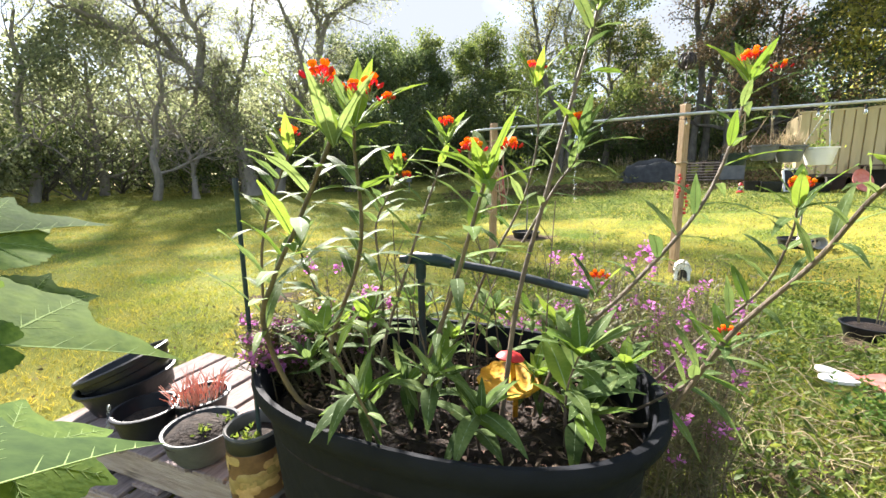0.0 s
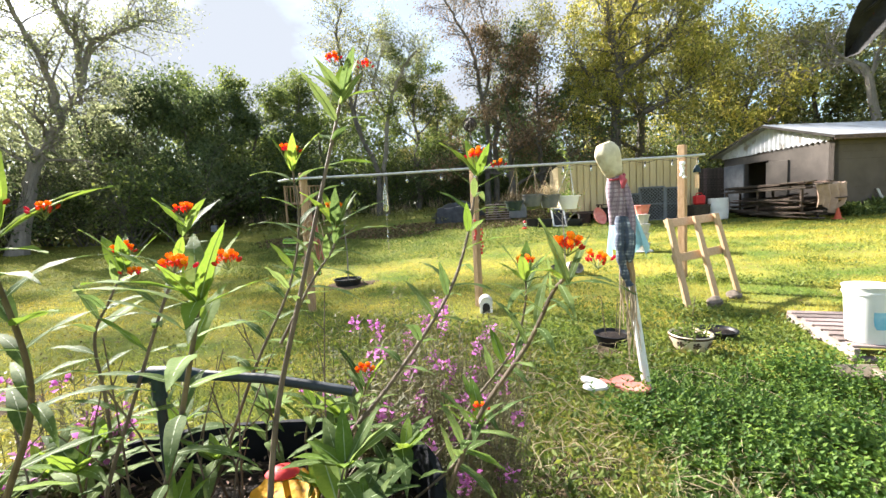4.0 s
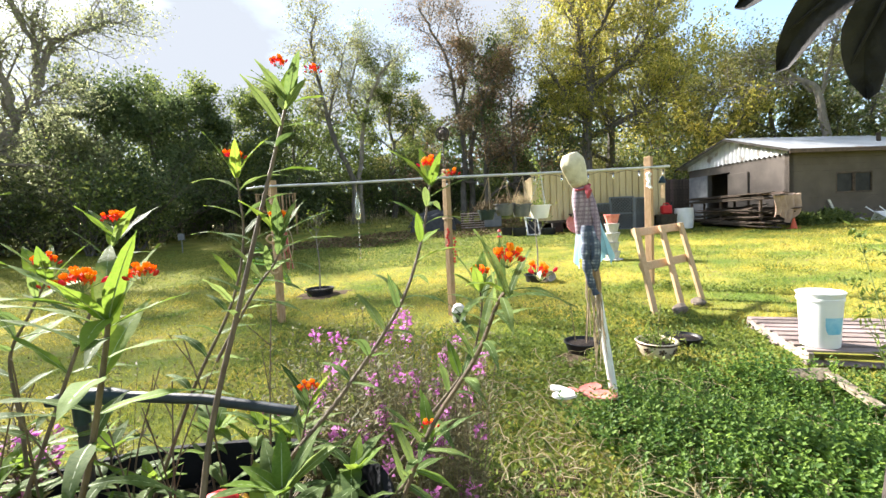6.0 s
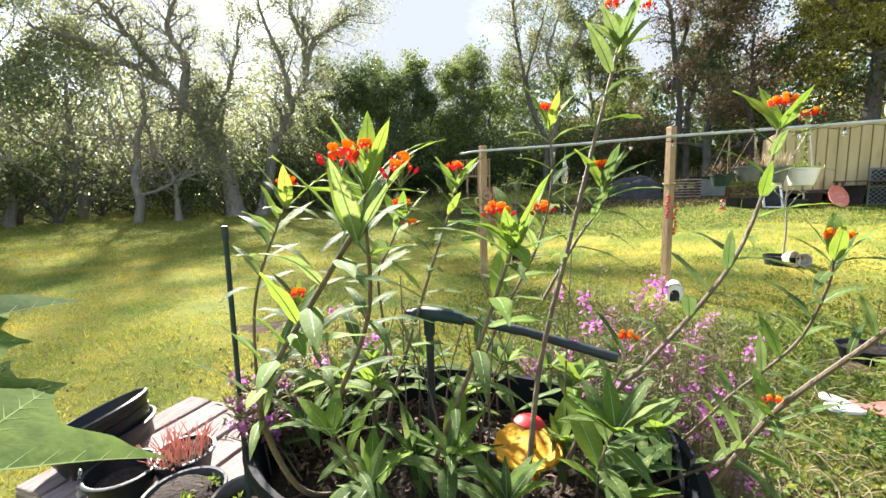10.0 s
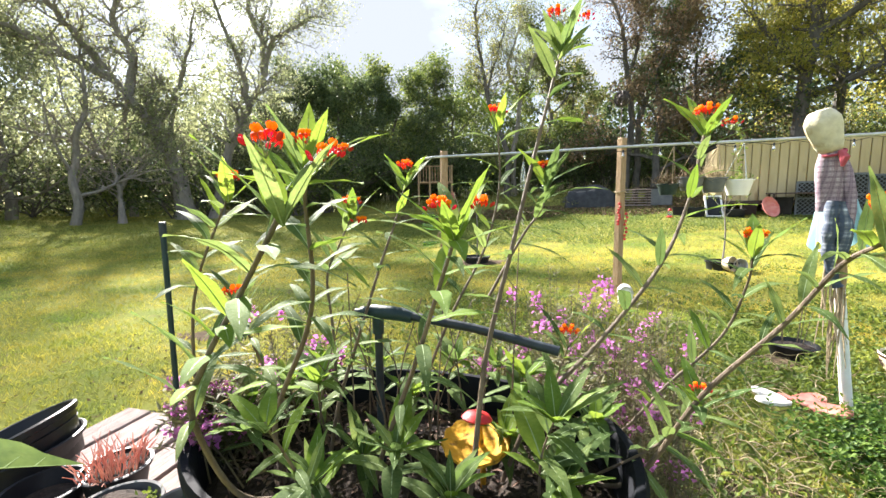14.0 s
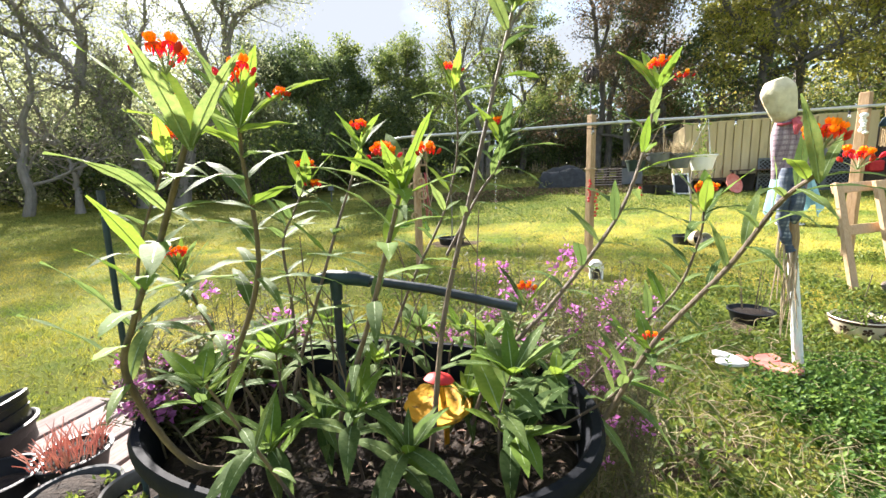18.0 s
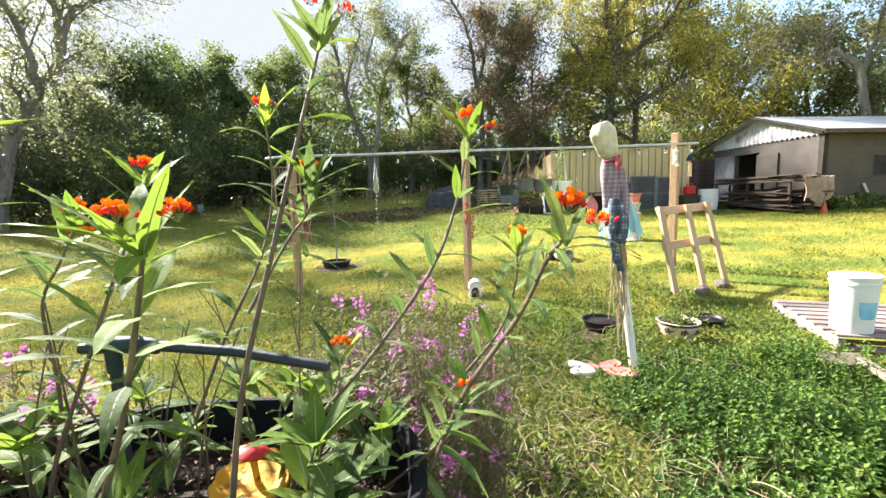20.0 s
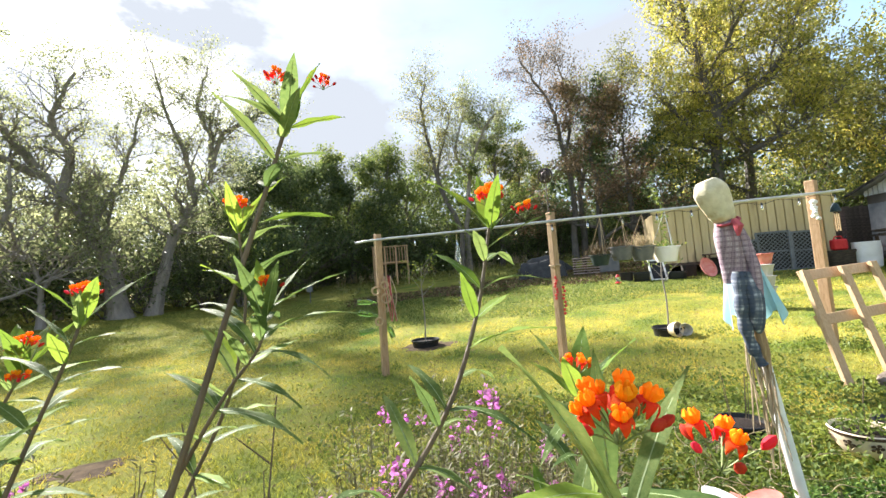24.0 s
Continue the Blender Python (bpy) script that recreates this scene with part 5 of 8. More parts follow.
for k, (x, y, z) in enumerate([(-0.63, 1.21, PZ + 0.095), (-0.445, 1.03, PZ + 0.168), (-0.655, 1.13, PZ + 0.1), (-0.405, 1.02, PZ + 0.168)]):
    sp = thing("seedling", (x, y, z), "tiny green seedling in dark soil", "seedling")
    n = 26
    P = nrg.normal(0, 0.012, (n, 3)) * np.array([1, 1, 0.4]) + np.array([0, 0, 0.012])
    P[:, 2] = np.abs(P[:, 2])
    part("leaves", leaf_cloud("leaves", P, nrg.normal(0, 1, P.shape) + np.array([0, 0, 0.7]), nrg.normal(0, 1, P.shape), 0.018, 0.009, M["weed"]), None, sp)
    part("stem", Buf().tube([(0, 0, -0.004), (0.002, 0, 0.02)], 0.0012, 4), M["greenstem"], sp)


# ---- shrub with lobed leaves beside the path ----
def lobed_leaf_mesh(seed, folded=False):
    """A hand-shaped leaf of length about 1 with five toothed lobes; its stalk ends at the origin."""
    r = random.Random(seed)
    lobes = [(0.0, 1.0, 0.42), (0.8, 0.8, 0.4), (-0.8, 0.8, 0.4), (1.7, 0.55, 0.46), (-1.7, 0.55, 0.46)]
    n, rings = 120, 7
    vs, fs = [(0, 0, 0)], []

    def radius(a):
        v = 0.6
        for c, ln, wd in lobes:
            d = (a - c + math.pi) % (2 * math.pi) - math.pi
            v = max(v, ln * (1 - 0.5 * min(1.0, abs(d) / 0.5) ** 0.85))
        if abs(abs(a) - math.pi) < 0.35:
            v *= 0.3 + 0.7 * abs(abs(a) - math.pi) / 0.35
        return v * (1 + 0.045 * abs((a * 7.3) % 2 - 1) + 0.02 * math.sin(a * 31 + seed))

    def lie(rr, a):
        return (0.05 * math.sin(a * 3 + seed) + 0.045 * abs(math.sin(a * 1.83))) * min(1.0, rr * 1.6) ** 2 - 0.2 * rr * rr

    for i in range(1, rings + 1):
        f = i / rings
        for k in range(n):
            a = -math.pi + 2 * math.pi * k / n
            rr = radius(a) * f
            z = lie(rr, a)
            vs.append((rr * math.cos(a), rr * math.sin(a), z))
    for k in range(n):
        fs.append((0, 1 + k, 1 + (k + 1) % n))
    for i in range(rings - 1):
        for k in range(n):
            k2 = (k + 1) % n
            fs.append((1 + i * n + k, 1 + (i + 1) * n + k, 1 + (i + 1) * n + k2, 1 + i * n + k2))
    b = Buf().add(vs, fs)
    for c, ln, _ in lobes:
        pts = []
        for j in range(8):
            rr = radius(c) * j / 8
            pts.append((rr * math.cos(c), rr * math.sin(c), lie(rr, c) + 0.002))
        b.tube(pts, [0.009 * (1 - 0.11 * j) for j in range(8)], 5, 1, cap=False)
        for j in range(2, 7):
            for s in (-1, 1):
                p = Vector(pts[j])
                w = Vector((math.cos(c + s * 0.7), math.sin(c + s * 0.7), 0)) * 0.2 * ln * (1.1 - j / 9)
                side = [p + w * g for g in (0.0, 0.35, 0.7, 1.0)]
                side = [Vector((v.x, v.y, lie(math.hypot(v.x, v.y), math.atan2(v.y, v.x)) + 0.001)) for v in side]
                b.tube(side, [0.0042, 0.0034, 0.0022, 0.0008], 4, 1, cap=False)
    if folded:
        b.v = [(x, y, z) if y > -0.004 else (x, -y * 0.8, z - 0.02 + 0.35 * y) for x, y, z in b.v]
    return b.mesh("leaf", [M["figleaf"], M["figvein"]])


fig = thing("lobed_shrub", (-0.42, 0.28, gh(-0.42, 0.28)), "shrub with large lobed and toothed green leaves", "shrub")
FL = [lobed_leaf_mesh(s) for s in (1, 2, 3)] + [lobed_leaf_mesh(2, True)]
o = Vector((-0.42, 0.28, gh(-0.42, 0.28)))
fig_stem = smooth_line([(0, 0, 0), (0.02, 0.02, 0.5), (0.0, 0.0, 0.9), (0.03, 0.04, 1.12)], 5)
part("stem", Buf().tube(fig_stem, [0.013 - 0.0004 * i for i in range(len(fig_stem))], 8), M["greenstem"], fig)
# foot of the blade, tip, normal, which leaf; the last ones fold under along the rib
FIG = [((-0.327, 0.45, 0.973), (-0.242, 0.635, 0.884), (0.35, -0.25, 0.9), 3), ((-0.41, 0.55, 0.985), (-0.375, 0.632, 0.985), (0.5, -0.5, 0.7), 1),
       ((-0.36, 0.37, 1.06), (-0.341, 0.472, 1.14), (0.8, -0.5, 0.3), 2), ((-0.37, 0.38, 1.09), (-0.342, 0.485, 1.07), (0.7, -0.6, 0.5), 0),
       ((-0.409, 0.508, 1.089), (-0.37, 0.665, 1.094), (0.4, -0.3, 0.85), 3), ((-0.327, 0.45, 0.972), (-0.35, 0.4, 0.99), (0.5, -0.5, 0.8), 1), ((-0.40, 0.52, 1.08), (-0.41, 0.61, 1.10), (0.5, -0.5, 0.8), 0),
       ((-0.103, 0.274, 0.95), (-0.101, 0.44, 0.885), (0.2, -0.4, 0.9), 3), ((-0.177, 0.346, 0.919), (-0.171, 0.453, 0.893), (0.4, -0.4, 0.8), 2)]
for p, q, up, k in FIG:
    p, q = Vector(p) - o, Vector(q) - o
    ln = (q - p).length / 1.03
    lf = part("leaf", FL[k], None, fig, m=basis(p, q - p, up, (ln, ln * 1.15, ln * (0.4 if k == 3 else 0.9))))
    near = min(fig_stem, key=lambda s: (s - p).length + abs(s.z - p.z + 0.1))
    part("leaf_stalk", Buf().tube([near, (near + p) / 2 + Vector((0, 0, 0.02)), p], 0.0028, 6), M["rib"], fig)


# ---- iron flower on a rusty pole ----
pole = thing("iron_garden_flower", (1.078, 0.362, gh(1.06, 0.37)), "rusty pole carrying a dark iron flower with curled petals", "garden ornament")
part("pole", Buf().tube([(-0.115, 0.045, 0), (0, 0.0, 1.255)], 0.0105, 16), M["rust"], pole, "rusty steel pole")
part("collar", Buf().tube([(0, 0, 1.235), (0, 0, 1.262)], [0.015, 0.015], 16), M["rust"], pole)
part("bracket", Buf().tube([(-0.037, 0.012, 1.279), (-0.034, 0.011, 1.279), (-0.026, 0.009, 1.28), (-0.01, 0.003, 1.281), (0.09, -0.03, 1.284)], [0.002, 0.007, 0.0105, 0.0115, 0.0115], 14), M["iron"], pole)
part("knob", Buf().lathe([(0.007, 0.0), (0.008, 0.006), (0.015, 0.012), (0.018, 0.022), (0.015, 0.034), (0.007, 0.041), (0.001, 0.042)], 18, 0, pose(0.012, -0.004, 1.29)), M["rust"], pole)
part("upper_rod", Buf().tube([(0.05, -0.015, 1.28), (0.05, -0.012, 1.52)], 0.008, 10), M["rust"], pole)
petal = Buf()
vs, fs, n = [], [], 14
for i in range(n + 1):
    t = i / n
    w = 0.025 * min(1, 0.35 + 1.6 * t) * (1 if t < 0.6 else math.sqrt(max(0.0, 1 - ((t - 0.6) / 0.4) ** 2)) * 0.96 + 0.04)
    for s in (-1, -0.6, 0, 0.6, 1):
        vs.append((t * 0.17, s * w + 0.02 * t ** 2.2 + 0.03 * max(0.0, t - 0.6) ** 1.4 / 0.28, -0.03 * t ** 2.2 + 0.007 * s * s - 0.004 * (s == 0)))
for i in range(n):
    for k in range(4):
        fs.append((i * 5 + k, i * 5 + k + 1, i * 5 + k + 6, i * 5 + k + 5))
m2 = len(vs)
vs += [(x, y, z - 0.0035) for x, y, z in vs]
fs += [tuple(i + m2 for i in f[::-1]) for f in fs]
for i in range(n):
    for k in (0, 4):
        a, b = i * 5 + k, (i + 1) * 5 + k
        fs.append((a, b, b + m2, a + m2))
petal.add(vs, fs).tube([(0.01, 0, 0.001), (0.08, 0.004, -0.002), (0.14, 0.013, -0.018)], [0.0035, 0.0025, 0.0015], 5)
pm = petal.mesh("petal", [M["iron"]])
hub = Vector((1.057, 0.352, 1.515)) - Vector((1.078, 0.362, gh(1.06, 0.37)))
facing = Vector((-0.882, -0.306, -0.353))
side, down = Vector((-0.328, 0.945, 0.0)), Vector((0.333, 0.116, -0.936))
for k in range(11):
    a = radians(22 + 360 / 11 * k)
    part("petal", pm, None, pole, m=basis(hub, side * math.cos(a) + down * math.sin(a) + facing * 0.12, facing, 1.0))
part("hub", Buf().ball(hub, 0.022, 12), M["iron"], pole)


# ---- scarecrow ----
def scarecrow():
    b = Buf()
    base, head = Vector((2.28, 2.145, gh(2.28, 2.145))), Vector((1.985, 2.085, 1.50))
    ax = (head - base).normalized()
    right = Vector((0.78, -0.62, 0))
    right = (right - ax * right.dot(ax)).normalized()
    fwd = ax.cross(right)

    def at(z, u=0.0, w=0.0):
        z = z * 0.982
        f = (z - base.z) / (head.z - base.z)
        return base + (head - base) * f + right * u + fwd * w

    b.tube([at(0.0), at(0.78)], [0.026, 0.022], 14, 0)
    b.tube([at(0.72), at(1.45)], 0.015, 10, 1)
    b.tube([at(1.04, 0.012, -0.04), at(0.85, 0.012, -0.04), at(0.76, 0.005, -0.038), at(0.68, -0.01, -0.035)], [0.018, 0.02, 0.014, 0.004], 6, 1)
    for k in range(14):
        u = -0.05 + 0.075 * rng.random()
        zt, dz = rng.uniform(0.72, 0.95), rng.uniform(0.25, 0.5)
        p = at(zt, u, -0.045)
        b.tube([p, p + Vector((rng.gauss(0, 0.008), rng.gauss(0, 0.008), -dz * 0.5)), p + Vector((rng.gauss(0, 0.02), rng.gauss(0, 0.02), -dz))], [0.004, 0.0045, 0.0015], 5, 2)
    # shirt body
    seg, rows, vs, fs = 22, 9, [], []
    for i in range(rows + 1):
        f = i / rows
        z = 1.43 - 0.275 * f
        hw, hd = 0.034 + 0.02 * min(1, f * 4) + 0.006 * f, 0.028 + 0.016 * min(1, f * 3)
        for k in range(seg):
            a = 2 * math.pi * k / seg
            fold = 1 + 0.09 * math.sin(5 * a + 3 * f) * f
            vs.append(at(z, hw * math.cos(a) * fold - 0.006, hd * math.sin(a) * fold))
    for i in range(rows):
        for k in range(seg):
            fs.append((i * seg + k, i * seg + (k + 1) % seg, (i + 1) * seg + (k + 1) % seg, (i + 1) * seg + k))
    b.add(vs, fs, 3)
    b.tube([at(1.41, 0.036), at(1.33, 0.05, -0.016), at(1.22, 0.056, -0.03), at(1.14, 0.05, -0.045), at(1.06, 0.042, -0.05)], [0.015, 0.02, 0.022, 0.02, 0.014], 10, 3)
    b.tube([at(1.41, -0.033), at(1.32, -0.045, 0.02), at(1.25, -0.046, 0.03), at(1.18, -0.045, 0.03)], [0.014, 0.017, 0.017, 0.013], 10, 3)
    # scarf
    ring = [at(1.425 + 0.012 * math.sin(a), 0.052 * math.cos(a), 0.042 * math.sin(a)) for a in [j * math.pi / 7 for j in range(14)]]
    b.tube(ring[9:] + ring[:2], 0.006, 8, 4)
    b.tube([at(1.43, 0.03, -0.045), at(1.40, 0.04, -0.06), at(1.36, 0.03, -0.062)], [0.012, 0.02, 0.006], 7, 4)
    # blue cloth over the hips, open in front
    vs, fs, cols = [], [], 26
    for i in range(6):
        f = i / 5
        z = 1.21 - 0.24 * f
        for k in range(cols):
            a = -0.4 + 3.95 * k / (cols - 1)
            rr = 0.06 + 0.036 * f + 0.014 * math.sin(7 * a) * f
            vs.append(at(z + 0.03 * math.sin(3 * a) * f, rr * math.cos(a) * 1.1 + 0.01, rr * math.sin(a) * 0.6))
    m0 = len(vs)
    for i in range(5):
        for k in range(cols - 1):
            fs.append((i * cols + k, i * cols + k + 1, (i + 1) * cols + k + 1, (i + 1) * cols + k))
    b.add(vs, fs, 5)
    # checked trouser leg tied round the pole
    leg = [at(1.2, 0.0, -0.03), at(1.1, -0.018, -0.055), at(1.02, -0.03, -0.058), at(0.94, -0.032, -0.055), at(0.86, -0.026, -0.045), at(0.79, -0.006, -0.04)]
    b.tube(smooth_line([at(1.19, 0.024, -0.02), at(1.08, 0.026, -0.05), at(0.99, 0.016, -0.055), at(0.93, 0.01, -0.05)], 4), [0.028, 0.032, 0.033, 0.034, 0.034, 0.033, 0.032, 0.03, 0.028, 0.025, 0.022, 0.016, 0.008], 12, 6)
    b.tube(smooth_line(leg, 4), [0.03 + 0.004 * math.sin(i * 1.3) - 0.0004 * i for i in range(21)], 12, 6)
    # jug for a head, six flat sides and sunken panels
    rot = basis(at(1.425), right, ax) @ Matrix.Rotation(radians(-9), 4, "Y")
    vs, fs, seg = [], [], 24
    prof = [(0.02, 0.0), (0.038, 0.004), (0.052, 0.016), (0.06, 0.04), (0.068, 0.075), (0.076, 0.11), (0.079, 0.14), (0.076, 0.165), (0.062, 0.192), (0.046, 0.212), (0.03, 0.216), (0.001, 0.217)]
    for r, z in prof:
        for k in range(seg):
            a = 2 * math.pi * k / seg
            flat = 1 - 0.1 * math.cos(4 * a) ** 2 * (0.05 < z < 0.16) - 0.05 * math.cos(6 * a)
            vs.append((r * math.cos(a) * flat, r * math.sin(a) * flat * 0.95, z))
    for i in range(len(prof) - 1):
        for k in range(seg):
            fs.append((i * seg + k, i * seg + (k + 1) % seg, (i + 1) * seg + (k + 1) % seg, (i + 1) * seg + k))
    vs = [(x * 0.9, y * 0.9, z * 0.93) for x, y, z in vs]
    b.add(vs, fs, 7, rot)
    o = Vector(base)
    b.v = [tuple(Vector(v) - o) for v in b.v]
    thing("scarecrow", o, "scarecrow with jug head, plaid shirt and blue cloth on a pole", "scarecrow", buf=b,
          mats=[M["pvc"], M["post"], M["rope"], M["shirt"], M["scarf"], M["bluecloth"], M["trouser"], M["jug"]])


scarecrow()


# ---- timber rack leaning by the post ----
def beam(p, q, w, d, up=(0, 0, 1), bevel=0.004):
    """A squared timber from p to q."""
    p, q = Vector(p), Vector(q)
    return Buf().box(((q - p).length / 2, 0, 0), ((q - p).length, w, d), basis(p, q - p, up), bevel)


rk = thing("timber_rack", (4.24, 3.65, gh(4.24, 3.65)), "leaning open rack of fresh brown lumber with two rails", "rack")
o = Vector((4.24, 3.65, gh(4.24, 3.65)))
FEET = [Vector((4.24, 3.65, gh(4.24, 3.65))), Vector((4.75, 3.73, gh(4.75, 3.73))), Vector((5.25, 3.86, gh(5.25, 3.86)))]
HEADS = [Vector((4.35, 4.02, 1.04)), Vector((4.79, 4.05, 1.05)), Vector((5.22, 4.14, 1.07))]
nrm = (HEADS[0] - FEET[0]).cross(FEET[2] - FEET[0])
for f, h in zip(FEET, HEADS):
    part("upright", beam(f - o, h - o, 0.038, 0.089, nrm.cross(h - f)), M["newwood"], rk)
off = nrm.normalized() * -0.045
for f in (0.55, 0.96):
    p, q = FEET[0].lerp(HEADS[0], f) - o, FEET[2].lerp(HEADS[2], f) - o
    part("rail", beam(p - (q - p) * 0.02 - off, p + (q - p) * 1.03 - off, 0.10, 0.02, nrm), M["newwood"], rk)

def rock(x, y, rx, ry, rz, turn, seed, label):
    """A lump of field stone, half sunk in the grass."""
    r = random.Random(seed)
    ph = [r.uniform(0, 6.28) for _ in range(6)]
    vs, fs, nu, nv = [], [], 14, 8
    for j in range(nv + 1):
        b = -math.pi / 2 + math.pi * j / nv
        for i in range(nu):
            a = 2 * math.pi * i / nu
            k = 1 + 0.13 * math.sin(2 * a + ph[0]) * math.cos(b) + 0.1 * math.sin(3 * a + 2 * b + ph[1]) * math.cos(b) + 0.08 * math.sin(5 * b + ph[2])
            vs.append((rx * k * math.cos(b) * math.cos(a), ry * k * math.cos(b) * math.sin(a), rz * (0.45 + k * math.sin(b) * 0.9)))
    fs = [(j * nu + i, j * nu + (i + 1) % nu, (j + 1) * nu + (i + 1) % nu, (j + 1) * nu + i) for j in range(nv) for i in range(nu)]
    t = thing("rock", (x, y, gh(x, y) - 0.01), label, "rock", "rocks at the rack's feet", rz=turn)
    part("stone", Buf().add(vs, fs), M["rock"], t, smooth=False)


rock(4.56, 3.60, 0.16, 0.085, 0.075, 25, 1, "brown-grey field rock lying at the rack's foot")
rock(5.02, 3.74, 0.14, 0.08, 0.07, 30, 2, "small brown-grey rock beside the rack's foot")

# ---- posts and the pipe between them ----
P1, P2, P3 = Vector((0.19, 6.0, 0)), Vector((2.31, 5.09, 0)), Vector((5.32, 4.73, 0))
for v in (P1, P2, P3):
    v.z = gh(v.x, v.y)


def post(v, height, w, label, tip=(0, 0)):
    t = thing("wooden_post", (v.x, v.y, v.z - 0.03), label, "post", "posts of the hanging rail")
    b = Buf().box((w * 0.0, 0, (height + 0.03) / 2), (w, w, height + 0.03), pose(0, 0, 0, tip[1], tip[0], 24), 0.006)
    part("timber", b, M["post"], t)
    return t


post(P1, 1.90, 0.085, "brown wooden post hung with bottles and ropes", (0.4, 0))
post(P2, 1.91 - P2.z, 0.08, "slim brown wooden post with red bead strings")
post(P3, 2.03 - P3.z, 0.095, "stout light brown wooden post end with shell ornament")
rail_pts = [(-0.12, 6.17, 1.81), (P1.x, P1.y - 0.062, 1.815), (1.2, 5.5, 1.80), (P2.x, P2.y - 0.058, 1.80), (3.8, 4.86, 1.83), (P3.x, P3.y - 0.066, 1.87), (5.6, 4.62, 1.88)]
rl = thing("galvanised_rail", (0, 0, 0), "long thin galvanised pipe rail across three posts", "pipe")
part("pipe", Buf().tube(smooth_line(rail_pts, 5), 0.0165, 10), M["galv"], rl)
RAIL = smooth_line(rail_pts, 12)


def rail_at(x):
    return min(RAIL, key=lambda p: abs(p.x - x))


# bulb string under the rail
bs = thing("bulb_string", (0, 0, 0), "string of clear glass bulbs under the pipe rail", "string lights")
cord, xs = [], [0.5 + 0.2 * i for i in range(26)]
for i, x in enumerate(xs):
    p = rail_at(x)
    cord.append(Vector((x, p.y - 0.0, p.z - 0.022 - 0.035 * (i % 2))))
part("cord", Buf().tube(smooth_line(cord, 3), 0.003, 5), M["blackplastic"], bs)
bulb = Buf().lathe([(0.006, 0.0), (0.008, -0.012), (0.014, -0.024), (0.017, -0.038), (0.012, -0.05), (0.001, -0.055)], 10).mesh("bulb", [M["clearglass"]])
sock = Buf().lathe([(0.009, 0.02), (0.011, 0.0), (0.011, -0.012), (0.006, -0.014)], 8).mesh("socket", [M["blackplastic"]])
for i in range(1, len(cord), 2):
    part("socket", sock, None, bs, m=Matrix.Translation(cord[i]))
    part("bulb", bulb, None, bs, m=Matrix.Translation(cord[i] + Vector((0, 0, -0.012))))


# hanging planters
def hanging(x, y, z, r, h, material, label, plant):
    top = thing("hanging_planter", (x, y, z - h / 2), label, "hanging planter", "planters hung from the pipe rail")
    part("basket", Buf().lathe([(r * 0.66, 0), (r * 0.7, 0.006), (r * 0.95, h * 0.9), (r * 1.06, h * 0.92), (r * 1.06, h), (r * 0.98, h), (r * 0.92, h * 0.86), (0.001, h * 0.84)], 24), M[material], top)
    p = rail_at(x)
    for k in range(3):
        a = k * 2.09 + 0.4
        part("hanger", Buf().tube([(r * math.cos(a), r * math.sin(a), h), (0, p.y - y, p.z - z + h / 2 - 0.02)], 0.004, 5), M["rope"] if plant != 3 else M["galv"], top)
    if plant in (1, 2):
        n = 130 if plant == 1 else 200
        P = nrg.normal(0, 1, (n, 3)) * np.array([r * 0.45, r * 0.45, 0.02]) + np.array([0, 0, h])
        D = nrg.normal(0, 0.5, P.shape) + np.array([0, 0, 0.8])
        part("dry_growth", leaf_cloud("dry_growth", P, D, nrg.normal(0, 1, P.shape), nrg.uniform(0.05, 0.2, n), 0.008, M["litter" if plant == 1 else "straw"]), None, top)
    if plant == 3:
        n = 60
        P = nrg.normal(0, 1, (n, 3)) * np.array([0.06, 0.06, 0.02]) + np.array([0, 0, h + 0.01])
        part("leaves", leaf_cloud("leaves", P, nrg.normal(0, 1, P.shape) + np.array([0, 0, 0.7]), nrg.normal(0, 1, P.shape), 0.05, 0.015, M["weed"]), None, top)


hanging(2.84, 5.03, 1.30, 0.12, 0.13, "greenplanter", "dark green hanging planter with dry stems", 1)
hanging(3.09, 5.00, 1.36, 0.14, 0.16, "greyplanter", "dusty grey hanging planter with brown dead plants", 1)
hanging(3.33, 4.97, 1.34, 0.14, 0.17, "greyplanter", "grey hanging planter full of dry twigs", 2)
hanging(3.60, 4.94, 1.31, 0.15, 0.18, "white", "white hanging planter with a green vine", 3)
vine = thing("vine", (3.6, 4.94, 1.40), "thin green vine climbing the planter's hanger", "vine")
vp = smooth_line([(0, 0, 0), (-0.03, 0, 0.2), (0.01, -0.02, 0.42), (-0.06, 0, 0.62), (-0.1, 0.02, 0.75)], 6)
part("stem", Buf().tube(vp, 0.003, 5), M["greenstem"], vine)
P = np.array([list(vp[i % len(vp)]) for i in range(70)]) + nrg.normal(0, 0.02, (70, 3))
part("leaves", leaf_cloud("leaves", P, nrg.normal(0, 1, P.shape), nrg.normal(0, 1, P.shape), 0.05, 0.022, M["weed"]), None, vine)

# glass drop and chain between first and second post
gd = thing("glass_windchime", (1.22, 5.47, 1.79), "long clear glass drop with a bead chain", "wind chime")
part("drop", Buf().lathe([(0.004, 0), (0.02, -0.08), (0.038, -0.2), (0.042, -0.3), (0.03, -0.36), (0.001, -0.38)], 12, 0, pose(0, 0, -0.1)), M["clearglass"], gd)
part("cord", Buf().tube([(0, 0, 0), (0, 0, -0.12)], 0.003, 5), M["rope"], gd)
bd = Buf().ball((0, 0, 0), 0.012, 8).mesh("bead", [M["clearglass"]])
for k in range(9):
    part("bead", bd, None, gd, m=pose(0.006 * math.sin(k * 2), 0, -0.52 - 0.055 * k))
part("chain", Buf().tube([(0, 0, -0.47), (0, 0, -0.97)], 0.002, 4), M["rope"], gd)


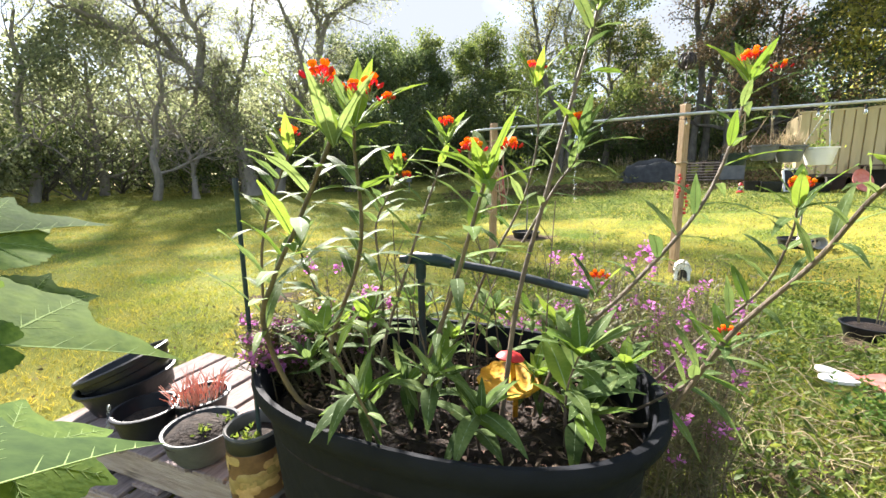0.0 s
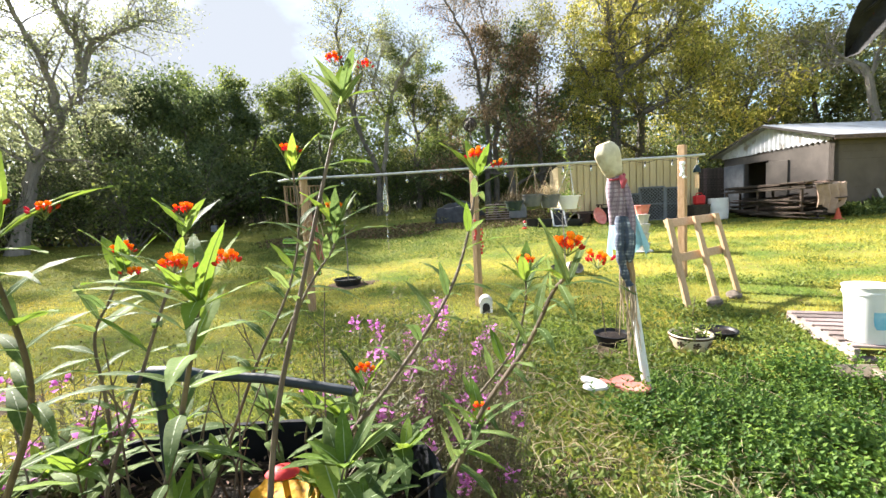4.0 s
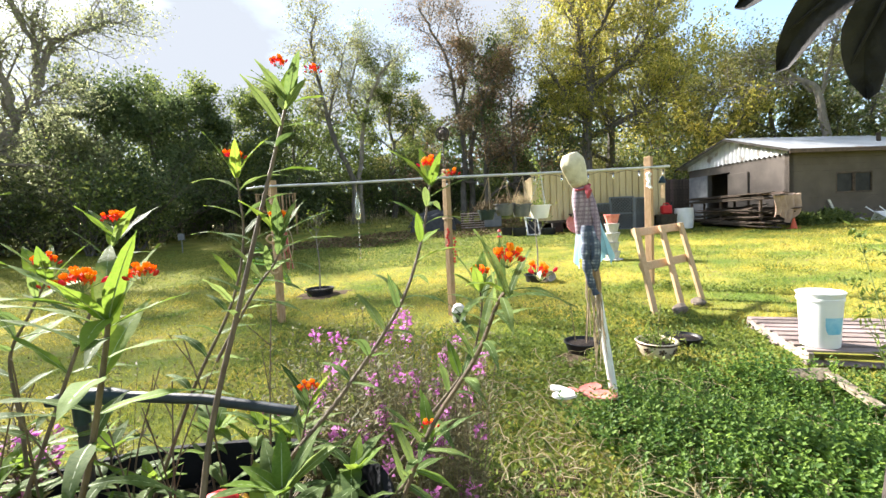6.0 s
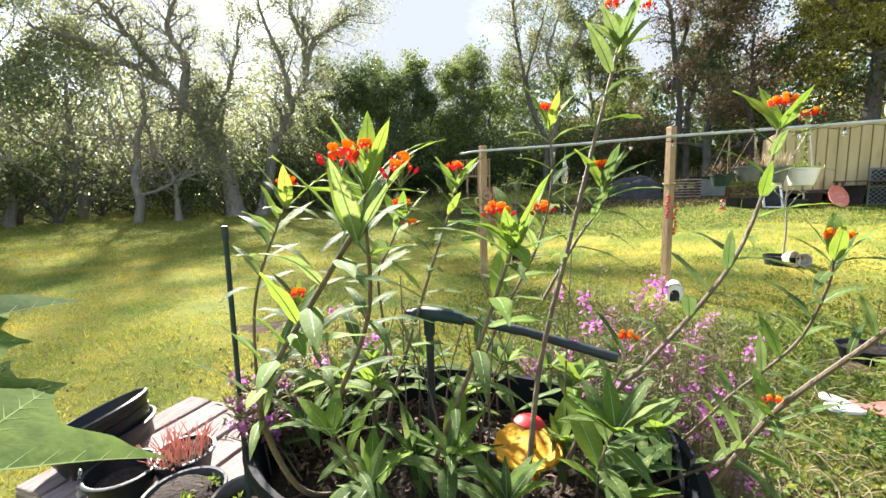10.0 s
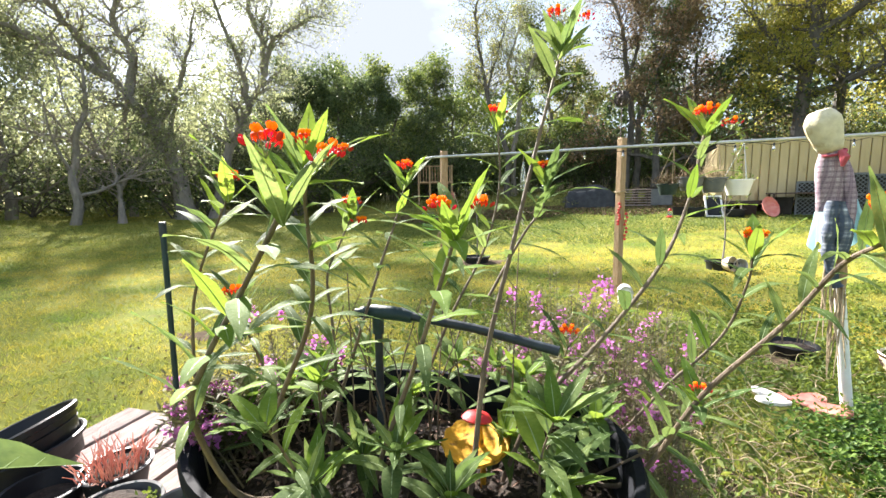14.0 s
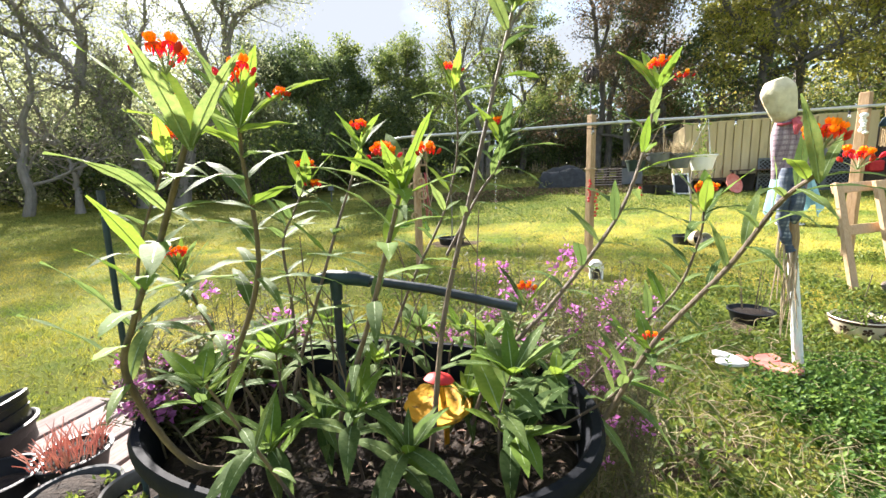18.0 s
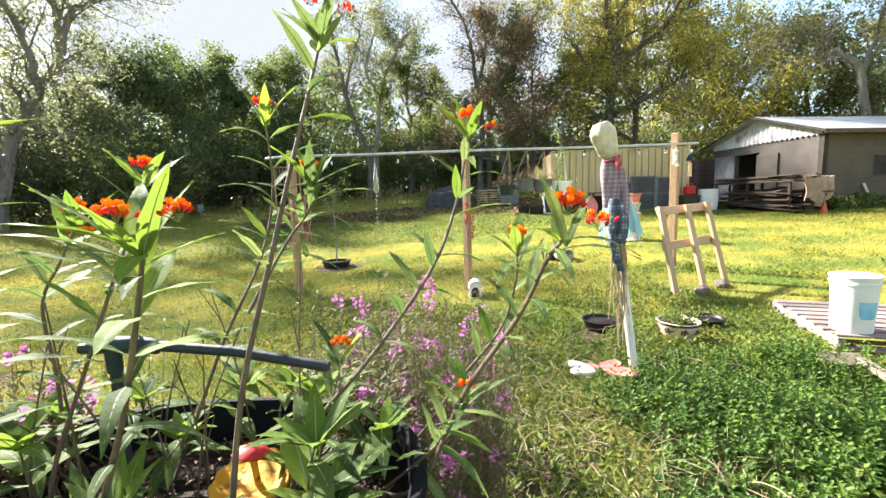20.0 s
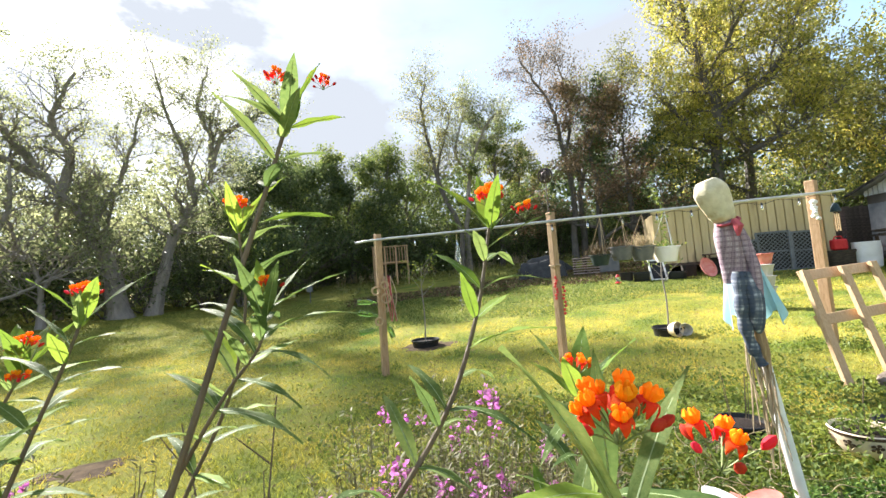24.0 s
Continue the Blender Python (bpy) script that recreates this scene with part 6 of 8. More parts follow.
# bottles, rings and ropes on the first post
def bottle(loc, way, label, length=0.26):
    t = thing("glass_bottle", loc, label, "bottle", "bottles on the first post")
    prof = [(0.001, 0), (0.034, 0.004), (0.036, 0.02), (0.036, length * 0.58), (0.03, length * 0.68), (0.015, length * 0.8), (0.0135, length * 0.95), (0.016, length * 0.96), (0.016, length)]
    m = basis((0, 0, 0), Vector(way).orthogonal(), way)
    part("body", Buf().lathe(prof, 18, 0, m), M["greenglass"], t)


for z, y, dz in ((0.98, 0.0, 0.02), (0.80, 0.0, 0.06), (0.62, -0.03, -0.03)):
    end = Vector((P1.x - 0.05, P1.y - 0.03, z))
    start = end + Vector((-0.26, y, dz))
    bottle(start, end - start, "green glass bottle stuck on a nail of the post")
bottle(Vector((P1.x + 0.14, P1.y - 0.1, 0.5)), Vector((-0.35, 0.15, 1.0)), "small green bottle hung beside the post", 0.2)
for k, (dx, z, r) in enumerate(((-0.05, 1.13, 0.05), (0.07, 1.2, 0.045), (-0.03, 0.72, 0.05), (0.08, 1.02, 0.06))):
    ring = Buf().tube([(r * math.cos(a), 0, r * math.sin(a)) for a in [j * math.pi / 10 for j in range(20)]], 0.014, 7, closed=True)
    rt = thing("rope_ring", (P1.x + dx, P1.y - 0.075, z), "small tan rope ring hung on the post", "ring")
    part("ring", ring, M["ring"], rt)
rp = thing("rope_bundle", (P1.x + 0.12, P1.y - 0.06, 0.7), "loose hanging bundle of brown ropes and cords", "rope")
rb = Buf()
for k in range(9):
    x = rng.uniform(-0.04, 0.06)
    rb.tube(smooth_line([(x - 0.03, 0, 0.62), (x + rng.uniform(-0.02, 0.04), -0.02, 0.35), (x + rng.uniform(-0.05, 0.05), 0, rng.uniform(-0.05, 0.15))], 5), 0.006, 5, 0 if k % 3 else 1)
part("cords", rb, [M["rope"], M["scarf"]], rp)

# red beads on the second post, little house at its foot, ornament above
for dx, z0, z1 in ((-0.03, 1.14, 0.9), (0.055, 1.02, 0.72)):
    bt = thing("bead_string", (P2.x + dx, P2.y - 0.055, z0), "string of red beads hung on the post", "beads")
    bb = Buf().ball((0, 0, 0), 0.018, 8).mesh("bead", [M["redbead"]])
    for k in range(8):
        part("bead", bb, None, bt, m=pose(0.012 * math.sin(k * 1.7), 0, -(z0 - z1) * k / 7))
    part("cord", Buf().tube([(0, 0, 0.02), (0, 0, z1 - z0)], 0.002, 4), M["rope"], bt)
tie = thing("rope_tie", (P2.x, P2.y, 1.28), "pale rope tied round the post", "rope")
part("loop", Buf().tube([(0.062 * math.cos(a), 0.062 * math.sin(a), 0.006 * math.sin(3 * a)) for a in [j * math.pi / 8 for j in range(16)]], 0.009, 6, closed=True), M["rope"], tie)
orn = thing("rod_ornament", (P2.x, P2.y + 0.045, P2.z), "dark rusty ball ornament on a thin rod", "garden ornament")
part("rod", Buf().tube([(0, 0, 0), (0, 0, 2.28)], 0.006, 6), M["rust"], orn)
for k in range(5):
    a = k * math.pi / 5
    ring = [(0.085 * math.cos(t) * math.cos(a), 0.085 * math.cos(t) * math.sin(a), 2.36 + 0.085 * math.sin(t)) for t in [j * math.pi / 9 for j in range(18)]]
    part("hoop", Buf().tube(ring, 0.009, 5, closed=True), M["rust"], orn)
part("core", Buf().ball((0, 0, 2.36), 0.055, 10), M["rust"], orn)
bh = thing("birdhouse", (P2.x - 0.02, P2.y - 0.28, gh(P2.x, P2.y - 0.28) - 0.01), "small white arched birdhouse with flat dark face painted as the shaded opening on the grass", "birdhouse", rz=-20)
arch = [(-0.075, 0.0), (-0.075, 0.11)] + [(0.075 * math.cos(a), 0.11 + 0.09 * math.sin(a)) for a in [math.pi * (1 - k / 10) for k in range(1, 10)]] + [(0.075, 0.11), (0.075, 0.0)]
na = len(arch)
part("body", Buf().add([(x, -0.08, z) for x, z in arch] + [(x, 0.08, z) for x, z in arch], [tuple(range(na - 1, -1, -1)), tuple(range(na, 2 * na))] + [(k, (k + 1) % na, na + (k + 1) % na, na + k) for k in range(na)]), M["whitepaint"], bh)
hood = [(x * 1.12, z * 1.06 + 0.004) for x, z in arch[1:-1]]
nh = len(hood)
hv = [(x, y, z) for y in (-0.1, 0.09) for x, z in hood] + [(x * 0.93, y, z * 0.965 + 0.004) for y in (-0.1, 0.09) for x, z in hood]
part("roof", Buf().add(hv, [(k, k + 1, nh + k + 1, nh + k) for k in range(nh - 1)] + [(2 * nh + k, 3 * nh + k, 3 * nh + k + 1, 2 * nh + k + 1) for k in range(nh - 1)] + [(k, 2 * nh + k, 2 * nh + k + 1, k + 1) for k in range(nh - 1)] + [(nh + k, nh + k + 1, 3 * nh + k + 1, 3 * nh + k) for k in range(nh - 1)]), M["whitepaint"], bh, "white curved roof")
# no hole is cut: a dark face paints the shade inside the doorway
part("opening", Buf().add([(x * 0.62, -0.0825, 0.012 + z * 0.62) for x, z in arch], [tuple(range(na - 1, -1, -1))]), M["darkin"], bh, "flat dark face painted as the shaded opening")

# shell and bell on the third post
sh = thing("shell_ornament", (P3.x - 0.075, P3.y - 0.08, 1.68), "cluster of white shells hung on the post", "ornament")
sb2 = Buf()
for k in range(7):
    sb2.ball((rng.gauss(0, 0.02), rng.gauss(0, 0.015), 0.09 - 0.032 * k), rng.uniform(0.022, 0.04), 8, 0, None, 0.8)
part("shells", sb2, M["whitepaint"], sh)
bl = thing("green_bell", (P3.x + 0.15, P3.y - 0.1, 1.64), "small green glass bell with thin chimes", "wind chime")
part("bell", Buf().lathe([(0.05, 0.0), (0.045, 0.03), (0.03, 0.075), (0.012, 0.1), (0.001, 0.105)], 14), M["teal"], bl)
part("cord", Buf().tube([(0, 0, 0.1), (0, 0.02, 0.235)], 0.003, 4), M["rope"], bl)
ch = Buf().tube([(0, 0, 0), (0, 0, -0.2)], 0.007, 6).mesh("chime", [M["ring"]])
for k in range(4):
    part("chime", ch, None, bl, m=pose(-0.036 + 0.024 * k, 0, -0.01 - 0.015 * (k % 2)))


# ---- pots, toys and timber on the grass ----
pot("nursery_pot", (2.80, 3.12, gh(2.80, 3.12) - 0.012), 0.155, 0.115, "blackplastic", "wide black nursery pot with thin bare sprouts", fill=0.75)
pot("nursery_pot", (3.70, 2.85, gh(3.70, 2.85) - 0.008), 0.15, 0.075, "blackplastic", "low black pot in the grass beside the painted bowl", fill=0.7)
tw = Buf()
for k in range(7):
    a = rng.uniform(0, 6.28)
    tw.tube([(0.06 * math.cos(a), 0.06 * math.sin(a), 0.14), (0.1 * math.cos(a), 0.1 * math.sin(a), rng.uniform(0.3, 0.5))], [0.003, 0.0015], 5)
tws = thing("sprouts", (2.80, 3.12, gh(2.80, 3.12) - 0.04), "thin bare twigs sprouting from the black pot", "twigs")
part("twigs", tw, M["thinstem"], tws)
cb = thing("painted_bowl", (3.19, 2.67, gh(3.19, 2.67) + 0.012), "cream ceramic bowl planter with brown flower prints", "flower pot")
cprof = [(0.075, 0), (0.095, 0.008), (0.135, 0.06), (0.155, 0.125), (0.163, 0.15), (0.158, 0.157), (0.146, 0.15), (0.12, 0.07), (0.001, 0.06)]
part("bowl", Buf().lathe(cprof, 40), M["cream"], cb)
part("rim_band", Buf().lathe([(0.1565, 0.132), (0.1625, 0.1495), (0.1645, 0.151), (0.158, 0.131)], 40, ends=False), M["paw"], cb, "dark brown rim band")
part("soil", Buf().lathe([(0.138, 0.125), (0.07, 0.135), (0.001, 0.13)], 20), M["soil"], cb)
for k in range(8):
    a = k * math.pi / 4 + 0.25
    pr = Buf()
    for j in range(5):
        t = j * 2 * math.pi / 5
        pr.ball((0, 0.021 * math.cos(t), 0.021 * math.sin(t)), 0.011, 7, 0, Matrix.Rotation(a, 4, "Z") @ pose(0.147, 0, 0.09, 0, 22) @ Matrix.Diagonal((0.25, 1, 1, 1)))
    pr.ball((0, 0, 0), 0.011, 7, 0, Matrix.Rotation(a, 4, "Z") @ pose(0.147, 0, 0.09, 0, 22) @ Matrix.Diagonal((0.3, 1, 1, 1)))
    part("flower_print", pr, M["paw"], cb)
cpl = thing("potted_herb", (3.19, 2.67, gh(3.19, 2.67) + 0.13), "straggly yellow-green herb in the painted bowl", "potted plant")
n = 320
P = nrg.normal(0, 1, (n, 3)) * np.array([0.075, 0.075, 0.045]) + np.array([0, 0, 0.055])
P[:, 2] = np.abs(P[:, 2])
part("leaves", leaf_cloud("leaves", P, nrg.normal(0, 1, P.shape) + np.array([0, 0, 0.4]), nrg.normal(0, 1, P.shape), nrg.uniform(0.02, 0.05, n), 0.016, M["weed"]), None, cpl)
part("stems", Buf().tube([(0.02, 0, 0), (0.03, 0.01, 0.16), (0.05, 0, 0.33)], 0.003, 5).tube([(0, 0, 0), (-0.05, 0.02, 0.14)], 0.003, 5).tube([(0, 0, 0), (0.02, -0.04, 0.13)], 0.003, 5), M["thinstem"], cpl)

toy = thing("wooden_butterfly", (2.08, 2.27, gh(2.08, 2.27) + 0.105), "flat wooden butterfly painted white and red on the grass", "garden ornament")
for (wx, wy), material, turn, ln in (((-0.02, 0.0), "whitepaint", 170, 0.16), ((-0.02, -0.03), "whitepaint", 215, 0.18), ((0.02, 0.02), "redpaint", 25, 0.16), ((0.02, -0.02), "redpaint", -20, 0.22)):
    vs = []
    for k in range(16):
        a = 2 * math.pi * k / 16
        vs.append((ln / 2 + ln / 2 * math.cos(a), ln * 0.24 * math.sin(a) * (1.1 + 0.4 * math.cos(a)), 0))
    b = Buf()
    bot = [(x, y, -0.008) for x, y, z in vs]
    b.add([(x, y, 0.008) for x, y, z in vs] + bot, [tuple(range(16)), tuple(range(31, 15, -1))] + [(k, 16 + k, 16 + (k + 1) % 16, (k + 1) % 16) for k in range(16)])
    part("wing", b, M[material], toy, m=pose(wx, wy, 0, 4, -6, turn - 38))
part("body", Buf().tube([(-0.02, 0.06, 0.01), (0.0, -0.02, 0.014), (0.02, -0.08, 0.01)], [0.008, 0.014, 0.008], 8), M["redpaint"], toy)

bk = thing("white_bucket", (4.17, 2.06, gh(4.17, 2.06) + 0.131), "white plastic bucket with faded blue label on the pallet", "bucket")
bpf = [(0.115, 0), (0.119, 0.004), (0.134, 0.35), (0.141, 0.352), (0.141, 0.37), (0.136, 0.372), (0.142, 0.395), (0.144, 0.41), (0.139, 0.412), (0.132, 0.38), (0.117, 0.02), (0.001, 0.02)]
part("pail", Buf().lathe(bpf, 40), M["white"], bk)
part("rim", Buf().lathe([(0.143, 0.402), (0.148, 0.406), (0.148, 0.415), (0.142, 0.418), (0.1382, 0.414)], 40), M["white"], bk)
lab = Buf()
vs = []
for z in (0.11, 0.14, 0.18, 0.21, 0.235):
    r = 0.1192 + 0.015 * z / 0.35 + 0.0014
    half = (0.36, 0.46, 0.5, 0.5, 0.5)[(0.11, 0.14, 0.18, 0.21, 0.235).index(z)]
    for k in range(9):
        a = radians(228) + 0.38 + half * (k / 4 - 1)
        vs.append((r * math.cos(a), r * math.sin(a), z))
lab.add(vs, [(i * 9 + k, i * 9 + k + 1, (i + 1) * 9 + k + 1, (i + 1) * 9 + k) for i in range(4) for k in range(8)])
part("label", lab, M["bluelabel"], bk, "faded blue printed label")
part("handle", Buf().tube([(0.144 * math.cos(a), 0.144 * math.sin(a), 0.36 - 0.13 * math.sin((k / 10) * math.pi)) for k, a in enumerate([-0.8 + 2.6 * j / 10 for j in range(11)])], 0.003, 6), M["galv"], bk)
part("ear", Buf().ball((0.14 * math.cos(1.8), 0.14 * math.sin(1.8), 0.36), 0.013, 8), M["white"], bk)
lg = thing("broken_board", (3.55, 1.76, gh(3.55, 1.76) + 0.045), "weathered broken board lying in the mint", "board")
part("plank", beam((-0.09, 0.1, 0.06), (0.07, -0.05, 0.085), 0.085, 0.03, (0.2, -0.8, 0.5)), M["ash"], lg)
part("plank", beam((0.06, -0.04, 0.09), (-0.1, -0.36, 0.03), 0.06, 0.03), M["ash"], lg)

# ---- saplings in black rings ----
def sapling(x, y, r, h, label, foliage, seed):
    rr = random.Random(seed)
    z = gh(x, y)
    t = thing("sapling", (x, y, z), label, "young tree")
    line = smooth_line([(0, 0, 0), (0.02, 0, h * 0.4), (0.0, 0.02, h * 0.75), (0.03, 0, h)], 5)
    b = Buf().tube(line, [0.014 - 0.0005 * i for i in range(len(line))], 7)
    tips = []
    for k in range(9):
        a = k * 2.4
        p = line[int(len(line) * (0.55 + 0.045 * k))] if k < 9 else line[-1]
        q = p + Vector((math.cos(a) * 0.28, math.sin(a) * 0.28, rr.uniform(0.08, 0.34)))
        b.tube([p, (p + q) / 2 + Vector((0, 0, 0.03)), q], [0.006, 0.004, 0.002], 5)
        tips += [p.lerp(q, 0.6), q]
    part("trunk", b, M["barkpale"], t)
    P = np.array([list(tips[i % len(tips)]) for i in range(foliage)]) + nrg.normal(0, 0.05, (foliage, 3))
    part("leaves", leaf_cloud("leaves", P, nrg.normal(0, 1, P.shape) + np.array([0, 0, -0.5]), nrg.normal(0, 1, P.shape), nrg.uniform(0.04, 0.08, foliage), 0.025, M["weed"]), None, t)
    rg = thing("planting_ring", (x, y, z - 0.02), "black plastic ring pot sunk round a sapling", "flower pot")
    part("ring", Buf().lathe([(r * 0.9, 0), (r * 0.97, 0.11), (r * 1.04, 0.115), (r * 1.04, 0.14), (r * 0.98, 0.142), (r * 0.93, 0.12), (r * 0.88, 0.07), (0.001, 0.07)], 30), M["blackplastic"], rg)
    part("soil", Buf().lathe([(r * 0.89, 0.09), (r * 0.5, 0.11), (0.001, 0.1)], 20, wob=0.03), M["soil"], rg)


sapling(0.80, 7.95, 0.25, 1.45, "young fruit tree with few pale leaves", 160, 5)
sapling(4.40, 6.30, 0.22, 1.25, "thin staked sapling with wrapped stem", 30, 6)
stone = thing("white_pot", (4.52, 6.08, gh(4.52, 6.08)), "small white pot tipped beside the sapling", "flower pot")
part("pot", Buf().lathe([(0.06, 0), (0.085, 0.12), (0.09, 0.125), (0.085, 0.13), (0.07, 0.1), (0.05, 0.02), (0.001, 0.02)], 20, 0, pose(0, 0.05, 0.07, 75, 0, -20)), M["paleplastic"], stone)


# ---- stacked planter tower ----
tw = thing("planter_tower", (6.75, 7.05, gh(6.75, 7.05)), "tower of stacked pale planters on the lawn", "planter")
for k in range(5):
    z = 0.195 * k
    part("tier", Buf().lathe([(0.1, z), (0.11, z + 0.005), (0.15, z + 0.17), (0.165, z + 0.175), (0.16, z + 0.19), (0.13, z + 0.185), (0.001, z + 0.18)], 8, 0, pose(0, 0, 0, 0, 0, 22 * k)), M["paleplastic"] if k < 4 else M["redpaint"], tw)
part("saucer", Buf().lathe([(0.17, 0.0), (0.21, 0.02), (0.2, 0.03), (0.001, 0.015)], 24), M["whitepaint"], tw)


# ---- shed ----
SA = Vector((14.42, 8.15, 0))
SU, SV = Vector((0.981, -0.195, 0)), Vector((0.195, 0.981, 0))
SL, SW, SH, SR = 5.3, 4.0, 2.3, 0.66
SZ = gh(14.4, 8.2)
shed = thing("garden_shed", (SA.x, SA.y, SZ), "low brown block shed with a pale metal roof", "shed")
ROT = Matrix((SU, SV, Vector((0, 0, 1)))).transposed().to_4x4()


def wall_with_holes(length, height, thick, holes, at):
    """A wall along x with rectangular openings cut right through."""
    xs = sorted({0.0, length, *[h[0] for h in holes], *[h[1] for h in holes]})
    zs = sorted({0.0, height, *[h[2] for h in holes], *[h[3] for h in holes]})
    nz = len(zs)
    solid = lambda i, k: 0 <= i < len(xs) - 1 and 0 <= k < nz - 1 and not any(h[0] <= xs[i] and xs[i + 1] <= h[1] and h[2] <= zs[k] and zs[k + 1] <= h[3] for h in holes)
    vs = [(x, 0.0, z) for x in xs for z in zs] + [(x, thick, z) for x in xs for z in zs]
    back, fs = len(xs) * nz, []
    for i in range(len(xs) - 1):
        for k in range(nz - 1):
            if not solid(i, k):
                continue
            a, b, c, d = i * nz + k, (i + 1) * nz + k, (i + 1) * nz + k + 1, i * nz + k + 1
            fs += [(a, b, c, d), (d + back, c + back, b + back, a + back)]
            for p, q, free in ((a, b, not solid(i, k - 1)), (b, c, not solid(i + 1, k)), (c, d, not solid(i, k + 1)), (d, a, not solid(i - 1, k))):
                if free:
                    fs.append((q, p, p + back, q + back))
    return Buf().add(vs, fs, 0, at)


part("side_wall", wall_with_holes(SL, SH, 0.15, [(1.65, 3.0, 0.9, 1.55)], ROT), M["block"], shed, smooth=False)
GROT = ROT @ Matrix.Rotation(radians(90), 4, "Z") @ Matrix.Diagonal((1, -1, 1, 1))
part("gable_wall", wall_with_holes(SW, SH, 0.15, [(2.1, 3.05, 0.0, 1.85)], GROT), M["gableblock"], shed, smooth=False)
part("back_wall", Buf().box((SL / 2, SW - 0.07, SH / 2), (SL, 0.14, SH), ROT), M["block"], shed)
part("far_wall", Buf().box((SL - 0.07, SW / 2, SH / 2), (0.14, SW - 0.3, SH), ROT), M["block"], shed)
part("floor_slab", Buf().box((SL / 2, SW / 2, 0.02), (SL - 0.3, SW - 0.3, 0.04), ROT), M["darkin"], shed)
# block courses
for k in range(10):
    part("course_joint", Buf().box((SL / 2, -0.002, 0.2 * (k + 1)), (SL, 0.005, 0.006), ROT, 0.0005), M["lumber"], shed) if not 0.9 < 0.2 * (k + 1) < 1.55 else None
for s, name in ((-1, "near"), (1, "far")):
    n = 44
    vs = []
    for i in range(n + 1):
        x = -0.35 + (SL + 0.8) * i / n
        zz = 0.012 * (i % 2)
        vs += [(x, SW / 2, SH + SR + zz + 0.03), (x, (-0.32 if s < 0 else SW + 0.32), SH + zz - 0.08)]
    fs = [(2 * i, 2 * i + 1, 2 * i + 3, 2 * i + 2) for i in range(n)]
    m0 = len(vs)
    vs += [(x, y, z - 0.02) for x, y, z in vs]
    fs += [tuple(a + m0 for a in f[::-1]) for f in fs]
    part("roof_sheet", Buf().add(vs, fs, 0, ROT), M["roofing"], shed, smooth=False)
for s in (-1, 1):
    y0, y1 = (-0.34, SW / 2) if s < 0 else (SW + 0.34, SW / 2)
    part("barge_board", Buf().box((0, 0, 0), (0.03, math.hypot(y1 - y0, SR + 0.1), 0.07), ROT @ pose(-0.36, (y0 + y1) / 2, SH + SR / 2 - 0.06, math.degrees(math.atan2(SR + 0.1, y1 - y0)) if s < 0 else -math.degrees(math.atan2(SR + 0.1, y0 - y1)))), M["darkin"], shed)
part("eave_board", Buf().box((SL / 2, -0.31, SH - 0.12), (SL + 0.7, 0.03, 0.12), ROT), M["lumber"], shed)
# corrugated gable infill with a toothed lower edge
n, vs, fs = 48, [], []
for i in range(n + 1):
    y = SW * i / n
    top_z = SH + SR * (1 - abs(y - SW / 2) / (SW / 2)) - 0.02
    wav = 0.02 * (1 if i % 2 else -1)
    vs += [(-0.05 + wav, y, SH - 0.18 + 0.06 * (i % 2) * (y < SW * 0.62)), (-0.05 + wav, y, max(top_z, SH - 0.1))]
fs = [(2 * i, 2 * i + 1, 2 * i + 3, 2 * i + 2) for i in range(n)]
part("gable_sheet", Buf().add(vs, fs, 0, ROT), M["gable"], shed, "rust-streaked white corrugated gable")
for x0, x1 in ((1.65, 2.32), (2.33, 3.0)):
    w = part("window", Buf().box(((x0 + x1) / 2, 0.02, 0.925), (x1 - x0, 0.05, 0.05), ROT).box(((x0 + x1) / 2, 0.02, 1.525), (x1 - x0, 0.05, 0.05), ROT).box((x0 + 0.02, 0.02, 1.225), (0.04, 0.05, 0.55), ROT).box((x1 - 0.02, 0.02, 1.225), (0.04, 0.05, 0.55), ROT), M["lumber"], shed)
    part("pane", Buf().box(((x0 + x1) / 2, 0.035, 1.225), (x1 - x0 - 0.08, 0.006, 0.55), ROT, 0.001), M["windowglass"], w)
part("door_leaf", Buf().box((-0.03, 1.75, 0.9), (0.04, 0.78, 1.75), ROT), M["gableblock"], shed, "brown plank door standing shut")
part("grey_panel", Buf().box((-0.03, 3.5, 0.95), (0.04, 0.9, 1.8), ROT), M["slate"], shed, "grey sheet panel")
part("grey_panel", Buf().box((-0.06, 3.45, 0.55), (0.04, 0.8, 0.9), ROT), M["slate"], shed)
part("flue", Buf().tube([(4.2, 0.7, SH + 0.2), (4.2, 0.7, SH + 0.55)], 0.06, 10, 0, True, ROT), M["lumber"], shed)


# ---- lumber bench and things by the shed ----
def by_shed(u, v, z=0.0):
    p = SA + SU * u + SV * v
    return (p.x, p.y, gh(p.x, p.y) + z)


SR_DEG = math.degrees(math.atan2(SU.y, SU.x))
bench = thing("lumber_bench", by_shed(-0.95, 1.1), "rough trestle bench loaded with old boards", "bench", rz=SR_DEG)
for y in (-1.3, 0.1, 1.35):
    for x in (-0.25, 0.25):
        part("leg", Buf().box((x, y, 0.41), (0.06, 0.06, 0.82)), M["lumber"], bench)
for x in (-0.24, 0.0, 0.24):
    part("top_board", Buf().box((x, 0, 0.84), (0.2, 3.0, 0.035)), M["lumber"], bench)
